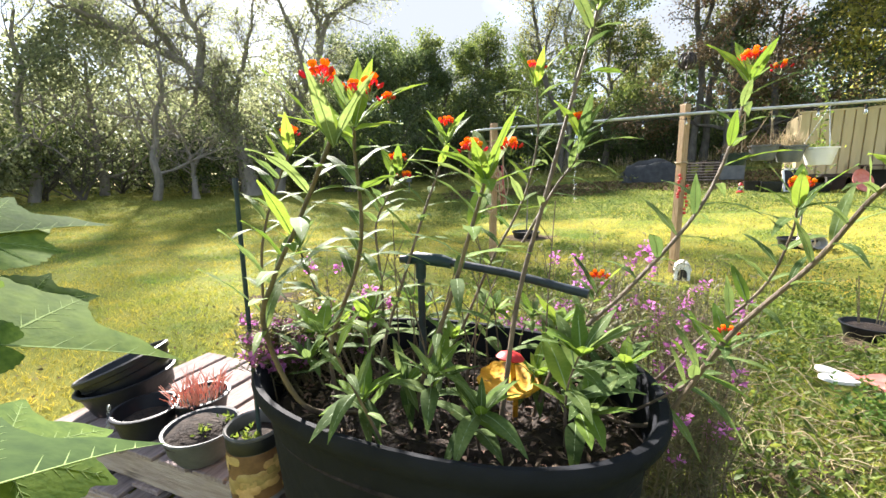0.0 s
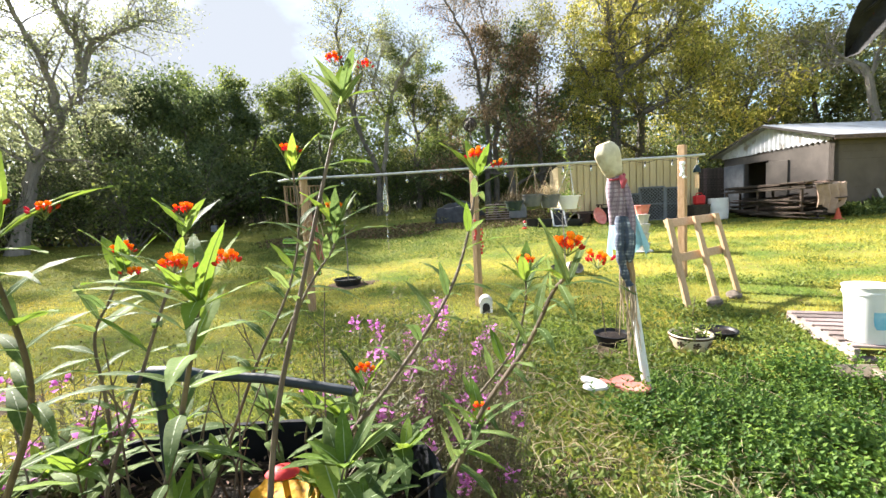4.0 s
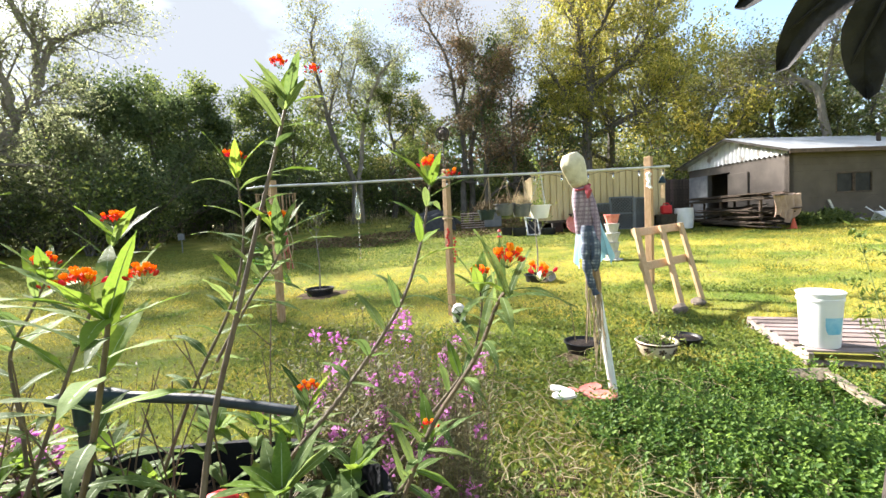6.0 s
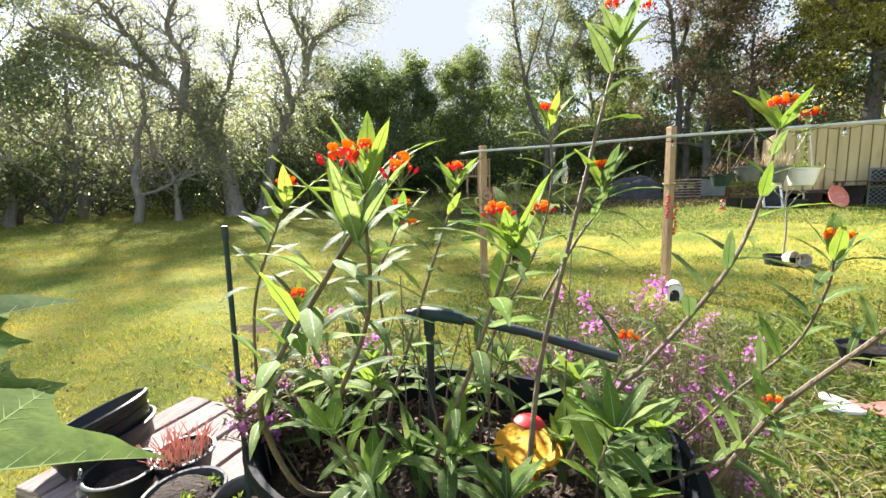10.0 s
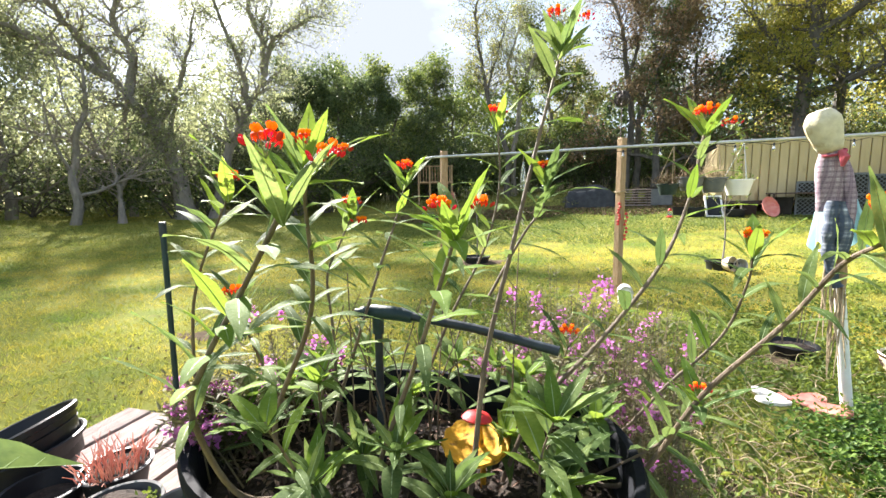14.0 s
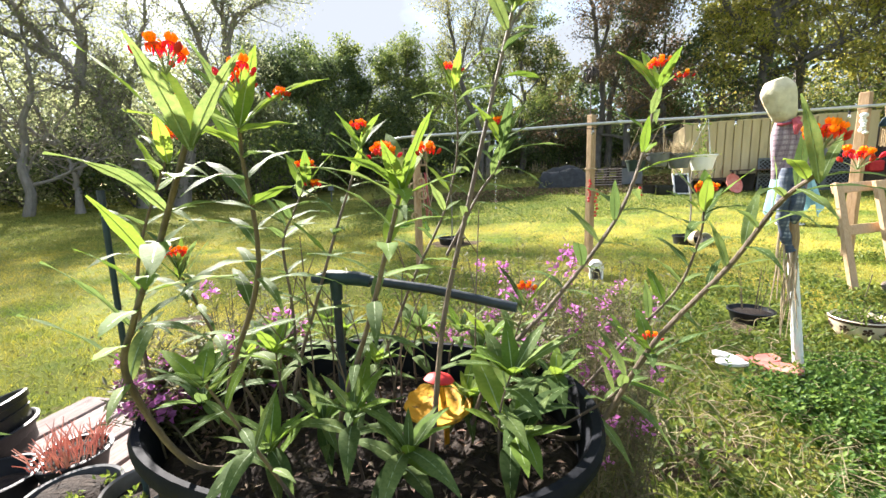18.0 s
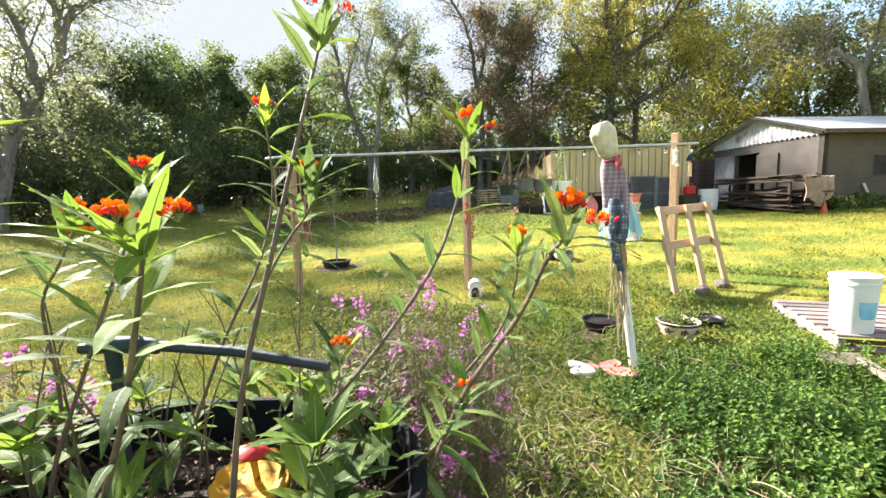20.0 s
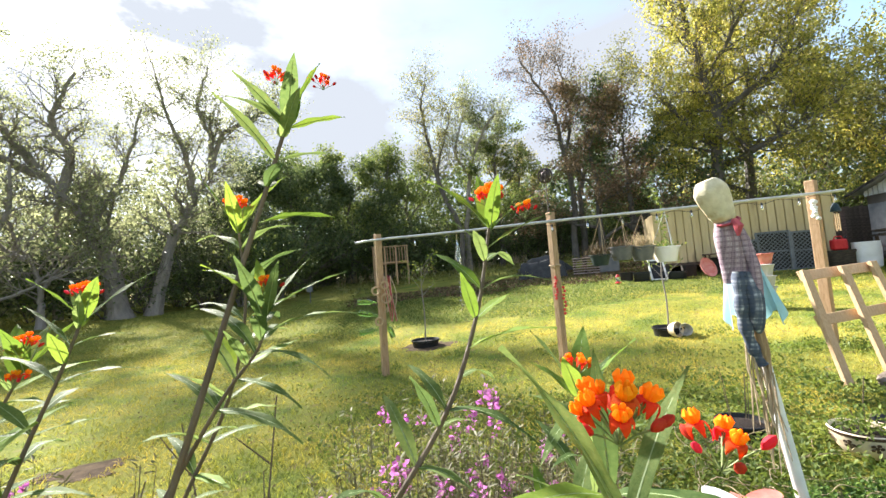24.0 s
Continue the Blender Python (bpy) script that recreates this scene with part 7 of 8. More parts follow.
for k in range(26):
    y, z = rng.uniform(-0.5, 0.5), 0.872 + 0.026 * (k // 4)
    bd = thing("old_board", by_shed(-0.95 + rng.uniform(-0.28, 0.28), 1.1 + y, z), "weathered board stacked on the lumber bench", "board", "boards by the shed", rz=SR_DEG + rng.uniform(-4, 4))
    part("plank", Buf().box((0, 0, 0), (rng.uniform(0.06, 0.2), rng.uniform(1.4, 3.2), 0.024)), M["lumber"], bd)
for k in range(78):
    bd = thing("old_board", by_shed(-0.85 + rng.uniform(-0.4, 0.4), 0.9 + rng.uniform(-0.7, 0.8), 0.03 + 0.03 * (k // 4)), "dark board in the heap under the bench", "board", "boards by the shed", rz=SR_DEG + rng.uniform(-20, 20))
    part("plank", Buf().box((0, 0, 0), (rng.uniform(0.12, 0.25), rng.uniform(1.0, 2.2), 0.03), pose(0, 0, 0, rng.uniform(-6, 6), rng.uniform(-9, 9))), M["lumber"], bd)
cl = thing("draped_cloth", by_shed(-0.75, -0.5, 0.98), "tan cloth draped over the bench end", "cloth", rz=SR_DEG)
vs, fs, nu, nv = [], [], 26, 18
for j in range(nv + 1):
    for i in range(nu + 1):
        u = i / nu - 0.5
        hang = 0.72 + 0.13 * math.sin(u * 7 + 0.6) - 0.25 * max(0.0, u - 0.2)
        s = j / nv * (hang + 0.45) - hang
        fold = 0.05 * math.sin(u * 26 + 0.8 * math.sin(s * 5)) * min(1.0, max(0.0, -s) * 3 + 0.15)
        y, z = (s, 0.03 + 0.02 * math.sin(u * 9 + s * 7)) if s > 0 else (-0.05 - 0.12 * abs(u) + fold, s + 0.03)
        vs.append((u * (0.95 - 0.2 * max(0.0, -s)) + 0.02 * math.sin(s * 11), y, z))
fs = [(j * (nu + 1) + i, j * (nu + 1) + i + 1, (j + 1) * (nu + 1) + i + 1, (j + 1) * (nu + 1) + i) for j in range(nv) for i in range(nu)]
part("fabric", Buf().add(vs, fs), M["cloth"], cl)
co = thing("traffic_cone", by_shed(-0.65, -0.7), "orange traffic cone below the draped cloth", "traffic cone")
part("cone", Buf().lathe([(0.09, 0.02), (0.08, 0.03), (0.02, 0.3), (0.001, 0.31)], 16), M["cone"], co)
part("foot", Buf().box((0, 0, 0.012), (0.22, 0.22, 0.025)), M["cone"], co)
ch = thing("white_chair", by_shed(2.2, -0.5), "white plastic chair tipped on its back by the wall", "chair", rz=-25)
tip = pose(0, 0, 0.22, 118, 0, 0) @ Matrix.Diagonal((0.8, 0.8, 0.8, 1))
part("seat", Buf().box((0, 0, 0.4), (0.46, 0.44, 0.03), tip, 0.012), M["white"], ch)
part("backrest", Buf().box((0, 0.23, 0.6), (0.46, 0.03, 0.44), tip, 0.012), M["white"], ch)
for x in (-0.2, 0.2):
    for y in (-0.19, 0.19):
        part("leg", Buf().tube([(x, y, 0.39), (x * 1.15, y * 1.2, 0.0)], 0.02, 7, 0, True, tip), M["white"], ch)
st = thing("leaning_board", by_shed(1.55, -0.2), "short pale board leaning on the shed wall", "board", rz=SR_DEG)
part("plank", Buf().box((0, 0, 0.35), (0.08, 0.025, 0.75), pose(0, 0, 0, -12, -18)), M["paleplastic"], st)
bb = thing("blue_drum", by_shed(5.75, 0.2), "blue plastic drum at the shed's far corner", "drum")
part("drum", Buf().lathe([(0.26, 0), (0.29, 0.04), (0.3, 0.3), (0.29, 0.33), (0.3, 0.36), (0.3, 0.62), (0.29, 0.65), (0.3, 0.68), (0.28, 0.88), (0.2, 0.9), (0.001, 0.89)], 24), M["bluebin"], bb)
cv = thing("parked_car", by_shed(8.2, 2.0), "pale blue car parked beyond the shed", "car", rz=SR_DEG + 8)
body = []
prof = [(-2.1, 0.35), (-2.1, 0.8), (-1.2, 0.95), (-0.6, 1.4), (0.9, 1.42), (1.6, 0.98), (2.1, 0.85), (2.12, 0.35)]
vs = [(x, s * (0.82 if z < 1.1 else 0.66), z) for s in (-1, 1) for x, z in prof]
fs = [tuple(range(7, -1, -1)), tuple(range(8, 16))] + [(k, (k + 1) % 8, 8 + (k + 1) % 8, 8 + k) for k in range(8)]
part("body", Buf().add(vs, fs), M["bluecloth"], cv)
part("window", Buf().box((0.15, -0.75, 1.17), (1.5, 0.03, 0.3), pose(0, 0, 0)), M["windowglass"], cv)
for x in (-1.3, 1.3):
    for y in (-0.8, 0.8):
        w = part("wheel", Buf().lathe([(0.2, -0.09), (0.31, -0.09), (0.33, -0.05), (0.33, 0.05), (0.31, 0.09), (0.2, 0.09)], 20, 0, pose(x, y, 0.33, 90)), M["blackplastic"], cv)
        part("rim", Buf().lathe([(0.001, -0.06), (0.19, -0.07), (0.2, 0.07), (0.001, 0.06)], 14, 0, pose(x, y, 0.33, 90)), M["galv"], w)
dr = thing("white_barrel", (12.75, 10.3, gh(12.75, 10.3)), "white plastic barrel standing before the shed", "barrel")
part("barrel", Buf().lathe([(0.24, 0), (0.27, 0.03), (0.285, 0.25), (0.28, 0.27), (0.29, 0.3), (0.29, 0.5), (0.275, 0.66), (0.28, 0.68), (0.27, 0.69), (0.25, 0.66), (0.001, 0.6)], 28), M["white"], dr)
dk = thing("dark_bin", (13.2, 10.7, gh(13.2, 10.7)), "dark grey bin beside the white barrel", "bin")
part("bin", Buf().lathe([(0.2, 0), (0.26, 0.6), (0.28, 0.62), (0.27, 0.66), (0.001, 0.64)], 20), M["blackplastic"], dk)

# ---- tan trailer on blocks ----
A, B = Vector((8.55, 12.95, 0)), Vector((12.78, 11.08, 0))
TU = (B - A).normalized()
TV = Vector((-TU.y, TU.x, 0))
TRZ = math.degrees(math.atan2(TU.y, TU.x))
TL = (B - A).length
TG = 0.53
tr = thing("tan_trailer", (A.x, A.y, TG), "tan corrugated trailer wall raised on blocks", "trailer", rz=TRZ)
vs, fs, x = [], [], 0.0
while x < TL - 0.02:
    for dx, d in ((0.0, 0.05), (0.012, 0.055), (0.1, 0.045), (0.178, 0.055), (0.19, 0.05), (0.193, 0.0), (0.215, 0.0), (0.218, 0.05)):
        vs += [(min(x + dx, TL), -d, 0.56), (min(x + dx, TL), -d, 2.2)]
    x += 0.22
fs = [(2 * i, 2 * i + 2, 2 * i + 3, 2 * i + 1) for i in range(len(vs) // 2 - 1)]
part("front_siding", Buf().add(vs, fs), M["container"], tr, smooth=False)
part("body", Buf().box((TL / 2, 1.1, 1.38), (TL - 0.02, 2.18, 1.62)), M["container"], tr)
part("roof_edge", Buf().box((TL / 2, -0.01, 2.225), (TL + 0.06, 0.1, 0.05)), M["container"], tr)
part("floor_beam", Buf().box((TL / 2, 0.02, 0.52), (TL + 0.02, 0.12, 0.09)), M["lumber"], tr)
for x in (0.2, 1.5, 2.9, 4.3):
    part("support_block", Buf().box((x, 0.4, 0.24), (0.35, 0.35, 0.48)), M["slate"], tr)
part("siding_trim", Buf().box((TL - 0.03, -0.03, 1.38), (0.06, 0.06, 1.66)), M["container"], tr)


def by_trailer(u, v, z=0.0):
    p = A + TU * u - TV * v
    return (p.x, p.y, gh(p.x, p.y) + z)


def lattice(u, v, w, h, label):
    t = thing("lattice_panel", by_trailer(u, v), label, "lattice panel", "panels before the trailer", rz=TRZ)
    for x in (-w / 2, w / 2):
        part("stile", Buf().box((x, 0, h / 2), (0.05, 0.03, h)), M["slate"], t)
    for z in (0.025, h / 2, h - 0.025):
        part("rail", Buf().box((0, 0, z), (w - 0.05, 0.028, 0.05)), M["slate"], t)
    k = -h
    while k < w:
        for s in (-1, 1):
            x0, x1 = max(k, 0), min(k + h, w)
            p, q = (x0 - w / 2, x0 - k), (x1 - w / 2, x1 - k)
            if s < 0:
                p, q = (-p[0], p[1]), (-q[0], q[1])
            if x1 - x0 > 0.05:
                part("lattice_strip", Buf().tube([(p[0], 0.008 * s, p[1]), (q[0], 0.008 * s, q[1])], 0.013, 4), M["slate"], t)
        k += 0.11
    part("backing", Buf().box((0, 0.03, h / 2), (w - 0.06, 0.008, h - 0.06)), M["darkin"], t)


lattice(2.25, 0.45, 0.75, 0.95, "dark diagonal lattice panel leaning by the trailer")
lattice(3.0, 0.4, 0.8, 1.15, "grey framed lattice panel before the trailer")
lattice(3.75, 0.4, 0.6, 1.1, "grey framed lattice panel before the trailer")
tb = thing("work_table", by_trailer(1.75, 0.6), "dark low work table holding odds and ends", "table", rz=TRZ)
part("tabletop", Buf().box((0, 0, 0.62), (1.1, 0.55, 0.04)), M["lumber"], tb)
for x in (-0.48, 0.48):
    for y in (-0.22, 0.22):
        part("leg", Buf().box((x, y, 0.3), (0.05, 0.05, 0.6)), M["lumber"], tb)
sc = thing("window_sash", by_trailer(-0.12, 1.0), "white framed glass sash leaning on the junk", "window sash", rz=TRZ)
tm = pose(0, 0, 0, -42)
for x in (-0.2, 0.2):
    part("stile", Buf().box((x, 0, 0.42), (0.05, 0.03, 0.84), tm), M["whitepaint"], sc)
for z in (0.03, 0.81):
    part("rail", Buf().box((0, 0, z), (0.36, 0.03, 0.05), tm), M["whitepaint"], sc)
part("pane", Buf().box((0, 0, 0.42), (0.36, 0.008, 0.75), tm), M["windowglass"], sc)
wb = thing("red_sled", by_trailer(1.1, 1.1), "red plastic dish leaning at the table", "dish", rz=TRZ)
part("dish", Buf().lathe([(0.02, 0.0), (0.15, 0.01), (0.24, 0.05), (0.27, 0.1), (0.26, 0.105), (0.22, 0.06), (0.001, 0.02)], 24, 0, pose(0, 0, 0.26, 62, 0, 20) @ Matrix.Diagonal((0.8, 1.15, 1, 1))), M["redpaint"], wb)
for k, (u, v, w, h, mt, nm, lab) in enumerate([(-0.6, 1.0, 0.5, 0.28, "blackplastic", "crate", "low dark crate among the junk"), (0.35, 0.9, 0.55, 0.22, "blackplastic", "crate", "black crate below the trailer"), (0.75, 0.6, 0.4, 0.34, "darkin", "crate", "dark crate under the trailer edge"),
                                              (1.6, 0.4, 0.45, 0.5, "darkin", "crate", "dark box under the table"), (4.35, 0.7, 0.6, 0.5, "lumber", "crate", "wooden crate under the red can"), (-1.0, 0.8, 0.4, 0.26, "darkin", "crate", "dark tote among the junk")]):
    t = thing(nm, by_trailer(u, v), lab, "crate", "junk before the trailer", rz=TRZ + rng.uniform(-15, 15))
    part("body", Buf().lathe([(0.62, 0.0), (0.66, 0.02), (0.7, h * 0.86), (0.74, h * 0.88), (0.74, h), (0.68, h), (0.62, 0.05), (0.001, 0.05)], 20, 0, Matrix.Diagonal((w * 0.66, w * 0.5, 1, 1)), power=6), M[mt], t)
rc = thing("red_fuel_can", by_trailer(4.35, 0.7, 0.5), "red plastic fuel can on a wooden crate", "fuel can", rz=TRZ)
part("can", Buf().box((0, 0, 0.15), (0.34, 0.2, 0.3), None, 0.04), M["redplastic"], rc)
part("handle", Buf().tube([(-0.1, 0, 0.29), (-0.07, 0, 0.37), (0.07, 0, 0.37), (0.1, 0, 0.29)], 0.018, 8), M["redplastic"], rc)
part("spout", Buf().tube([(0.13, 0, 0.28), (0.2, 0, 0.4)], [0.025, 0.014], 8), M["blackplastic"], rc)
rl2 = thing("red_lantern", by_trailer(-1.3, 1.3), "small red lantern standing on the grass", "lantern")
part("base", Buf().lathe([(0.09, 0), (0.09, 0.04), (0.05, 0.06), (0.05, 0.07)], 14), M["redplastic"], rl2)
part("globe", Buf().lathe([(0.05, 0.07), (0.065, 0.13), (0.045, 0.2)], 14), M["clearglass"], rl2)
part("cap", Buf().lathe([(0.05, 0.2), (0.06, 0.22), (0.02, 0.28), (0.001, 0.285)], 14), M["redplastic"], rl2)

# slatted stack, dark box and blue-grey sheet beyond the trailer's end
def far_spot(az, d):
    return (EYE_AT.x + d * math.sin(radians(az)), EYE_AT.y + d * math.cos(radians(az)))


px, py = far_spot(24.5, 17.0)
sk = thing("pallet_stack", (px, py, gh(px, py)), "stack of grey weathered pallets on edge of the lawn", "pallet stack", rz=-24)
for k in range(7):
    part("slat", Buf().box((0, 0, 0.05 + 0.095 * k), (0.95, 0.8, 0.03)), M["oldwood"], sk)
    if k:
        for x in (-0.42, 0, 0.42):
            part("block", Buf().box((x, 0, 0.0025 + 0.095 * k), (0.09, 0.75, 0.064)), M["lumber"], sk)
px, py = far_spot(27.2, 17.0)
bx = thing("storage_box", (px, py, gh(px, py)), "dark grey box beside the pallet stack", "box", rz=-27)
part("body", Buf().box((0, 0, 0.31), (0.75, 0.6, 0.6), None, 0.02), M["slate"], bx)
part("lid", Buf().box((0, 0, 0.63), (0.79, 0.64, 0.04), None, 0.01), M["darkin"], bx)
px, py = far_spot(19.0, 17.2)
sh = thing("tarpaulin", (px, py, gh(px, py)), "black tarpaulin hung over a low fence", "tarpaulin", rz=-24)
vs, fs = [], []
for j in range(9):
    for i in range(17):
        u, v = i / 16 * 2 - 1, j / 8 * 2 - 1
        z = (0.72 + 0.07 * math.sin(u * 4)) * max(0, 1 - u ** 10) ** 0.5 * max(0, 1 - v ** 4) ** 0.6 + 0.04 * math.sin(u * 13 + v * 5) * (1 - abs(v))
        vs.append((u * 0.95, v * 0.28 + 0.03 * math.sin(u * 17), max(0, z * 0.95)))
fs = [(j * 17 + i, j * 17 + i + 1, (j + 1) * 17 + i + 1, (j + 1) * 17 + i) for j in range(8) for i in range(16)]
part("sheet", Buf().add(vs, fs), M["tarp"], sh)

# ---- fence, tarp and deck at the wood's edge ----
for k in range(26):
    az = 46 + k * 0.34
    p = (EYE_AT.x + 20.5 * math.sin(radians(az)), EYE_AT.y + 20.5 * math.cos(radians(az)))
    t = thing("fence_board", (*p, gh(*p)), "weathered upright fence board", "fence board", "old fence beside the shed", rz=-az)
    part("board", Buf().box((0, 0, 0.85), (0.13, 0.025, 1.7 + 0.04 * (k % 3))), M["lumber"], t)
tp = thing("black_tarp", (6.6, 18.2, gh(6.6, 18.2)), "black tarpaulin over a low heap", "tarpaulin")
vs, fs = [], []
for j in range(9):
    for i in range(15):
        u, v = i / 14 * 2 - 1, j / 8 * 2 - 1
        z = 1.0 * max(0, 1 - u * u) ** 0.7 * max(0, 1 - v * v) ** 0.6 + 0.06 * math.sin(u * 9 + v * 4) * (1 - abs(v))
        vs.append((u * 1.2, v * 0.8, max(0, z * 0.75)))
fs = [(j * 15 + i, j * 15 + i + 1, (j + 1) * 15 + i + 1, (j + 1) * 15 + i) for j in range(8) for i in range(14)]
part("sheet", Buf().add(vs, fs), M["tarp"], tp)
for k in range(4):
    t = thing("pallet", (8.4 + 0.05 * k, 17.0, gh(8.4, 17.0) + 0.14 * k), "grey old pallet stacked by the tarpaulin", "pallet", "pallets by the tarpaulin", rz=-20 + 3 * k)
    for i in range(5):
        part("deck_board", Buf().box((0, -0.45 + 0.22 * i, 0.125), (1.1, 0.14, 0.02)), M["lumber"], t)
    for x in (-0.5, 0, 0.5):
        part("stringer", Buf().box((x, 0, 0.06), (0.04, 1.0, 0.11)), M["lumber"], t)
dk2 = thing("wooden_deck", (-0.3, 22.0, gh(-0.3, 22)), "small raised wooden deck with railing at the wood's edge", "deck")
part("floor", Buf().box((0, 0, 1.15), (1.8, 1.4, 0.08)), M["post"], dk2)
for x in (-0.85, -0.28, 0.28, 0.85):
    part("post", Buf().box((x, -0.65, 1.0), (0.09, 0.09, 2.0)), M["post"], dk2)
for x in [-0.75 + 0.15 * i for i in range(11)]:
    part("baluster", Buf().box((x, -0.66, 1.55), (0.04, 0.03, 0.72)), M["post"], dk2)
part("top_rail", Buf().box((0, -0.66, 1.96), (1.85, 0.1, 0.05)), M["post"], dk2)
fc = thing("red_feeder", (-3.6, 18.0, gh(-3.6, 18)), "small grey and red stand at the lawn's edge", "feeder")
part("pole", Buf().tube([(0, 0, 0), (0, 0, 0.5)], 0.02, 6), M["slate"], fc)
part("box", Buf().box((0, 0, 0.6), (0.2, 0.2, 0.25)), M["slate"], fc)


# ---- ground cover ----
def scatter(n, x0, x1, y0, y1):
    return nrg.uniform(x0, x1, n), nrg.uniform(y0, y1, n)


def clear_of_things(x, y):
    inside = in_tub(x, y) < 1.0
    on_stack = (x > -1.46) & (x < -0.3) & (y > 0.88 - 0.26 * x) & (y < 1.58 - 0.26 * x)
    d = np.radians(37)
    u, v = (x - 4.73) * np.cos(d) - (y - 2.12) * np.sin(d), (x - 4.73) * np.sin(d) + (y - 2.12) * np.cos(d)
    on_pallet = (np.abs(u) < 0.58) & (np.abs(v) < 0.56)
    pots = np.zeros_like(inside)
    for px, py, r in ((2.80, 3.12, 0.17), (3.70, 2.85, 0.16), (3.19, 2.67, 0.17), (2.06, 2.24, 0.19), (0.8, 7.95, 0.26), (4.4, 6.3, 0.3), (2.29, 4.81, 0.13), (-1.95, 3.8, 0.2), (0.85, 7.9, 0.46), (2.6, 3.0, 0.14)):
        pots |= (x - px) ** 2 + (y - py) ** 2 < r * r
    return ~(inside | on_stack | on_pallet | pots)


def mint_zone(x, y):
    e = np.sin(5 * x + 1) * 0.12 + np.sin(7 * y) * 0.1 + np.sin(2.3 * x - 3.1 * y) * 0.12
    return (((x - 2.5) / 1.35) ** 2 + ((y - 1.05) / 1.35) ** 2 < 1 + e) & (x > 1.0 + 0.45 * y + 0.12 * np.sin(5 * y))


def cover(name, n, box, size, width, up, material, label, keep, height=0.0, fold=0.25, spread=1.0, soft=0.0):
    """Blades or leaves strewn over a box, thinning out towards its edge over the soft margin."""
    x, y = scatter(n, *box)
    if soft:
        edge = np.minimum(np.minimum(x - box[0], box[1] - x), np.minimum(y - box[2], box[3] - y))
        inside = nrg.rand(n) < edge / soft + 0.35 * np.sin(2.7 * x) * np.sin(3.1 * y)
        x, y = x[inside], y[inside]
    ok = clear_of_things(x, y) & keep(x, y)
    x, y = x[ok], y[ok]
    m = len(x)
    z = gz(x, y) + bumps(x, y)
    if height:
        z = z + height * nrg.rand(m) ** 0.8
    P = np.stack([x, y, z], axis=1)
    D = nrg.normal(0, 1, (m, 3)) * spread
    D[:, 2] = np.abs(D[:, 2]) * 0.4 + up
    N = nrg.normal(0, 0.6, (m, 3)) + np.array([0, 0, 1.0])
    L = nrg.uniform(size[0], size[1], m)
    tagged(new(name, leaf_cloud(name, P, D, N, L, L * width, M[material], fold)), label, "grass" if "grass" in name else "ground cover", kind="stuff")


ALL = lambda x, y: np.ones_like(x, bool)
NOTMINT = lambda x, y: ~mint_zone(x, y)
cover("near_grass", 200000, (-5.5, 9.0, -0.6, 5.0), (0.015, 0.05), 0.15, 0.9, "blade", "short green lawn grass near the tub", NOTMINT, soft=1.8)
cover("back_grass", 16000, (-4, 6, -4, 0.5), (0.03, 0.08), 0.2, 0.8, "blade", "short lawn grass behind the tub", NOTMINT, soft=2.0)
cover("lawn_grass", 165000, (-13, 10, 2.6, 11), (0.02, 0.06), 0.18, 0.7, "blade", "short sunlit lawn grass", ALL, soft=2.2)
cover("field_grass", 50000, (7.5, 18, 2.5, 12), (0.03, 0.08), 0.22, 0.6, "blade", "sunlit lawn grass towards the shed", ALL, soft=2.5)
cover("far_grass", 70000, (-17, 0, 7, 19), (0.03, 0.08), 0.25, 0.6, "farblade", "lawn grass further off", ALL, soft=2.5)
# the trees' shadow on the far lawn is painted in by these darker blades
cover("shade_grass", 120000, (-2.5, 16.5, 8.2, 17.5), (0.03, 0.075), 0.4, 0.45, "painted_shade_blade", "grass along the wood's edge, coloured darker for the trees' shade", lambda x, y: y > 10.0 - 0.08 * x + 0.35 * np.sin(1.3 * x) + 0.2 * np.sin(3.1 * x), soft=1.6)
cover("edge_litter", 45000, (-2, 16, 11, 18), (0.04, 0.1), 0.65, 0.1, "litter", "brown leaf litter along the lawn's far edge", lambda x, y: y > 15.0 - 0.22 * x + 0.5 * np.sin(1.7 * x), 0.02, soft=0.8)
cover("clover_weeds", 60000, (-0.6, 6.4, -0.2, 5.2), (0.015, 0.05), 0.55, 0.3, "weed", "low weeds and clover between the grass", lambda x, y: NOTMINT(x, y) & (np.sin(2.1 * x) + np.sin(1.7 * y + x) > -0.7), 0.05, soft=1.2)
# mint: upright sprigs with crossed leaf pairs, smaller and steeper to the tip
sx, sy = scatter(12500, 0.9, 5.2, -0.4, 3.0)
ok = clear_of_things(sx, sy) & mint_zone(sx, sy)
sx, sy = sx[ok], sy[ok]
sz, sh = gz(sx, sy) + bumps(sx, sy), nrg.uniform(0.06, 0.23, len(sx)) * (0.8 + 0.3 * np.sin(4 * sx + 3 * sy))
sd, sa = nrg.normal(0, 0.25, (len(sx), 2)), nrg.uniform(0, 6.28, len(sx))
MP, MD, MN, ML = [], [], [], []
for level in range(5):
    f = 0.4 + 0.15 * level
    for turn in (0, math.pi):
        a = sa + turn + level * 1.57 + nrg.normal(0, 0.2, len(sx))
        MP.append(np.stack([sx + sd[:, 0] * sh * f, sy + sd[:, 1] * sh * f, sz + sh * f], axis=1))
        MD.append(np.stack([np.cos(a), np.sin(a), 0.1 + 0.22 * level + nrg.normal(0, 0.2, len(sx))], axis=1))
        MN.append(np.stack([-0.3 * np.cos(a), -0.3 * np.sin(a), np.ones(len(sx))], axis=1))
        ML.append((0.05 - 0.0065 * level) * nrg.uniform(0.7, 1.2, len(sx)))
ML = np.concatenate(ML)
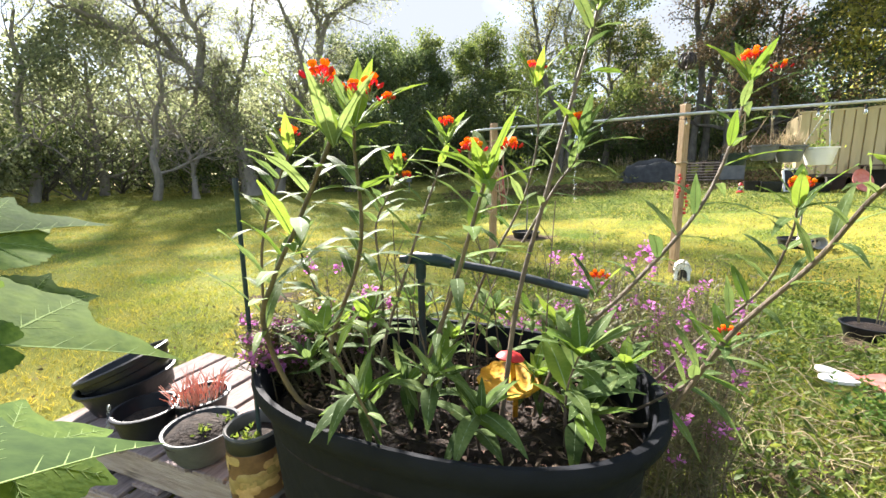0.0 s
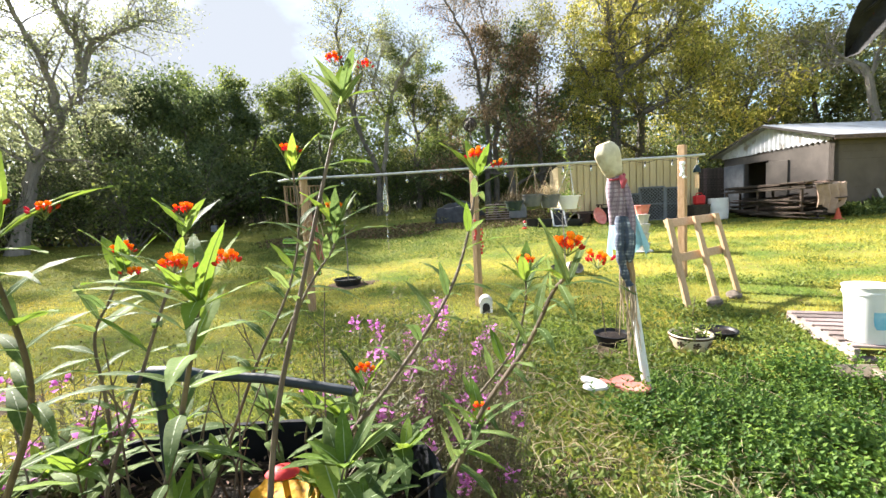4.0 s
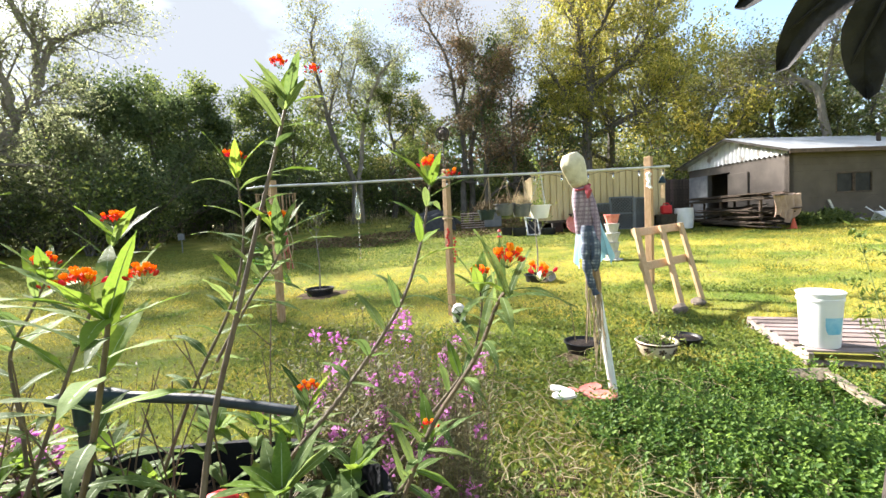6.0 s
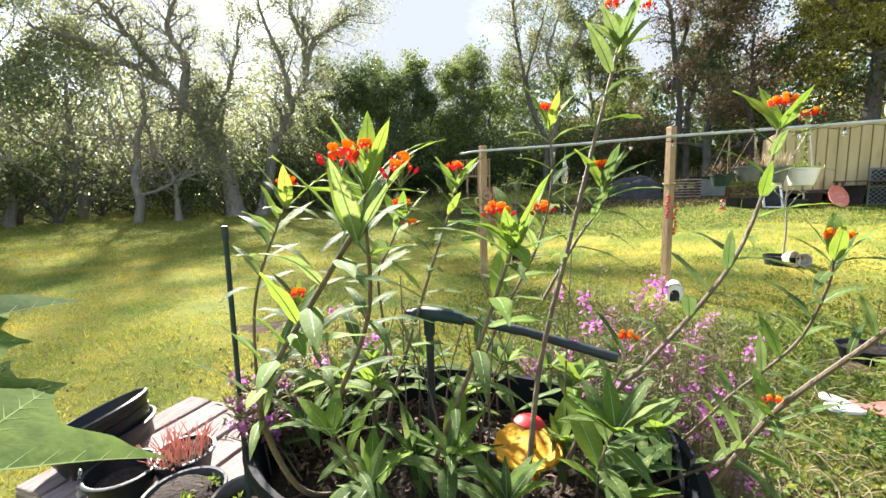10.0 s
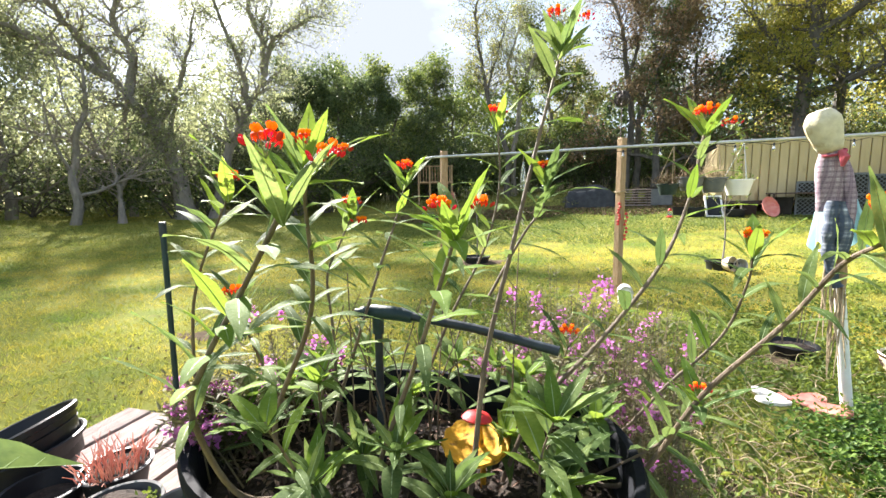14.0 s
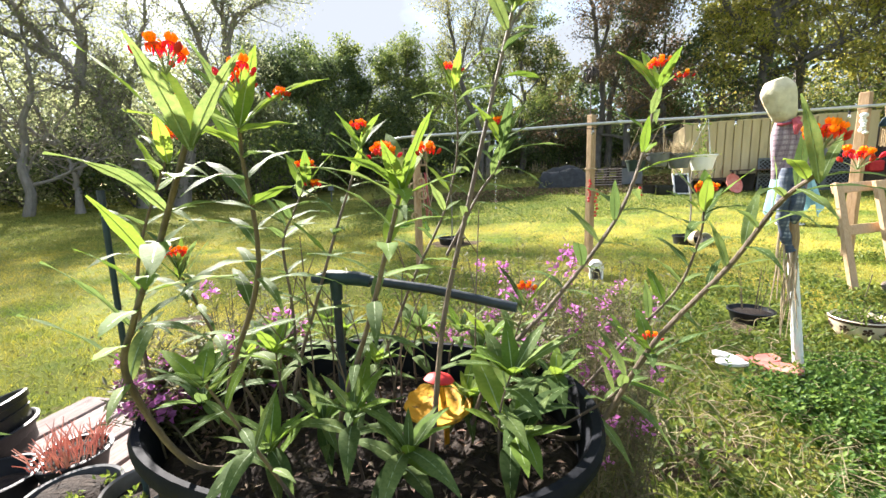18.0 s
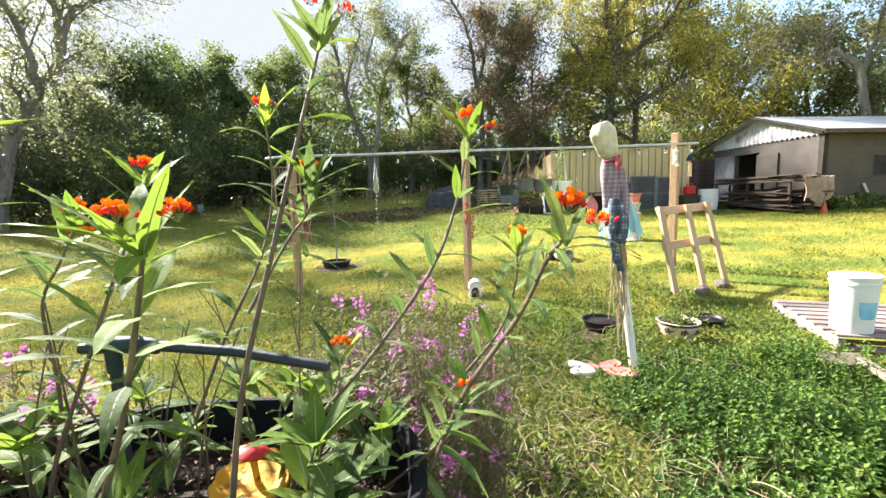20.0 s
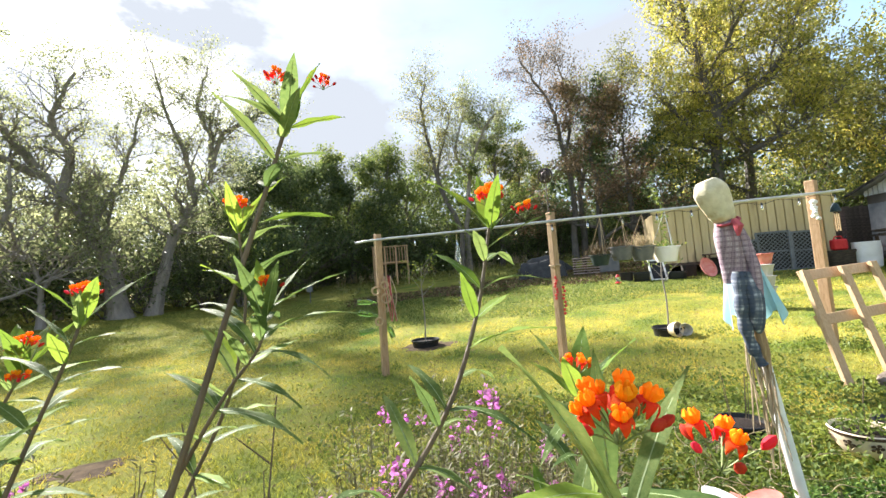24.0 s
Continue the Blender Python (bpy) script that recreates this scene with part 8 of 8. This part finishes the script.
tagged(new("mint_patch", leaf_cloud("mint_patch", np.concatenate(MP), np.concatenate(MD), np.concatenate(MN), ML, ML * 0.58, M["mint"], 0.3)), "dense patch of bright green mint sprigs", "ground cover", kind="stuff")
cover("mint_stalks", 1800, (0.9, 5.2, -0.2, 3.0), (0.12, 0.22), 0.02, 2.2, "thinstem", "stems of the mint patch", mint_zone, 0.0, 0.2, 0.5)
cover("light_weeds", 30000, (0.2, 3.4, 0.2, 3.6), (0.02, 0.055), 0.4, 0.35, "weed", "light green creeping weeds beside the tub", lambda x, y: NOTMINT(x, y) & (np.sin(4 * x + y) + np.sin(3.3 * y) > -0.9), 0.09, soft=0.6)
cover("dry_straw", 4500, (0.6, 2.5, 0.8, 3.0), (0.04, 0.16), 0.02, 0.1, "straw", "dry straw and dead runners on the ground", lambda x, y: np.sin(3 * x + 2 * y) > -0.3, 0.1, soft=0.6)
cover("lawn_tufts", 45000, (-1, 10, 3.0, 8.5), (0.02, 0.055), 0.4, 0.4, "weed", "darker tufts of clover and weeds in the lawn", lambda x, y: np.sin(5.3 * x + 1.1 * y) + np.sin(4.1 * y - 2.3 * x + 1) + np.sin(9.7 * x + 3) * np.sin(8.3 * y) > 1.05, 0.03, soft=1.0)
runners = Buf()
for k in range(230):
    x, y, a = rng.uniform(0.9, 3.0), rng.uniform(0.3, 2.9), rng.uniform(0, 6.28)
    if float(in_tub(np.array([x]), np.array([y]))[0]) < 1.35:
        continue
    line = []
    for i in range(6):
        line.append(Vector((x, y, gh(x, y) + 0.04 + 0.05 * rng.random() + 0.05 * math.sin(i * 0.6) * rng.random())))
        x, y, a = x + 0.075 * math.cos(a), y + 0.075 * math.sin(a), a + rng.gauss(0, 0.45)
    runners.tube(smooth_line(line, 3), 0.0024, 4)
tagged(new("dry_runners", runners.mesh("dry_runners", [M["straw"]])), "tangled dry brown runners lying over the weeds", "ground cover", kind="stuff")
cover("fallen_leaves", 9000, (-3, 13, 1.2, 11), (0.014, 0.035), 0.55, 0.12, "litter", "small brown fallen leaves on the lawn", ALL, 0.015)
# straw-coloured filler, added to imitate sunlit ground seen through gaps in the undergrowth
cover("dry_reeds", 3600, (-6, 13, 19, 27), (0.35, 0.9), 0.025, 2.6, "straw", "added pale stems standing in for lit ground between the bushes", lambda x, y: (np.hypot(x - 0.3, y - 0.1) > 23) & (np.hypot(x - 0.3, y - 0.1) < 26) & (np.sin(1.9 * x) + np.sin(3.7 * x + 1) > -0.3), 0.0, 0.2, 0.35)
cover("fringe_weeds", 6000, (-9, 14, 16, 24), (0.06, 0.2), 0.3, 0.7, "f_olive", "ragged weeds along the lawn's far edge", lambda x, y: y > 19 - 0.25 * x + 2 * np.sin(x), 0.3)

# tall weed with pale flowers by the iron pole
wd = thing("tall_weed", (3.25, 1.2, gh(3.25, 1.2)), "tall thin weed with small pale flowers", "weed")
sb3, LP = Buf(), []
for k in range(9):
    a = rng.uniform(0, 6.28)
    h = rng.uniform(0.55, 1.08)
    tip = Vector((0.22 * math.cos(a), 0.22 * math.sin(a), h))
    line = smooth_line([(rng.gauss(0, 0.03), rng.gauss(0, 0.03), 0), tip * 0.5 + Vector((0, 0, 0.05)), tip], 5)
    sb3.tube(line, [0.0026 - 0.00013 * i for i in range(len(line))], 5)
    LP += [list(line[-1] + Vector((rng.gauss(0, 0.02), rng.gauss(0, 0.02), rng.gauss(0, 0.02)))) for _ in range(26)] + [list(line[i]) for i in range(3, 10) for _ in range(3)]
part("stalk_mass", sb3, M["greenstem"], wd)
LP = np.array(LP)
part("leaves", leaf_cloud("leaves", LP, nrg.normal(0, 1, LP.shape) + np.array([0, 0, 0.6]), nrg.normal(0, 1, LP.shape), nrg.uniform(0.02, 0.05, len(LP)), 0.013, M["weed"]), None, wd)

# bowl tipped over beside the second sapling
tb2 = thing("tipped_bowl", (4.33, 6.05, gh(4.33, 6.05)), "tan ceramic bowl lying on its side in the grass", "flower pot")
part("bowl", Buf().lathe([(0.05, 0.0), (0.07, 0.004), (0.1, 0.06), (0.11, 0.13), (0.104, 0.132), (0.09, 0.06), (0.001, 0.02)], 24, 0, pose(0, 0.1, 0.1, 82, 0, 20)), M["cream"], tb2)

# bare soil round the first sapling and a worn patch of the lawn
for nm, x, y, rx, ry, lab in (("soil_patch", 0.85, 7.9, 0.5, 0.35, "bare brown earth round the sapling's ring"), ("soil_patch", -1.95, 3.8, 0.3, 0.18, "small bare earth patch in the lawn"),
                                ("soil_patch", 1.35, 1.7, 0.3, 0.2, "bare trodden earth between weeds beside the tub"), ("soil_patch", 2.6, 3.0, 0.22, 0.15, "bare earth round the black pot")):
    vs = [(x, y, gh(x, y) + 0.012)]
    for k in range(24):
        a = 2 * math.pi * k / 24
        r = 1 + 0.2 * math.sin(3 * a + x) + 0.16 * math.sin(7 * a) + 0.1 * math.sin(11 * a + 2)
        px, py = x + rx * r * math.cos(a), y + ry * r * math.sin(a)
        vs.append((px, py, gh(px, py) + 0.004))
    me = Buf().add(vs, [(0, 1 + k, 1 + (k + 1) % 24) for k in range(24)]).mesh(nm, [M["earth"]])
    tagged(new(nm, me), lab, "bare earth", kind="structure")

# weeds at the foot of the shed's wall
u, v = nrg.uniform(0.0, 1.7, 2600), -np.abs(nrg.normal(0.12, 0.22, 2600)) - 0.02
wx, wy = SA.x + SU.x * u + SV.x * v, SA.y + SU.y * u + SV.y * v
P = np.stack([wx, wy, gz(wx, wy) + 0.4 * nrg.rand(2600) ** 1.5 * (0.5 + 0.5 * np.sin(3 * u + 1) ** 2)], axis=1)
L = nrg.uniform(0.06, 0.16, 2600)
tagged(new("wall_weeds", leaf_cloud("wall_weeds", P, nrg.normal(0, 1, P.shape) + np.array([0, 0, 0.7]), nrg.normal(0, 1, P.shape), L, L * 0.4, M["f_green"])), "rank green weeds at the shed wall's foot", "weeds", kind="stuff")
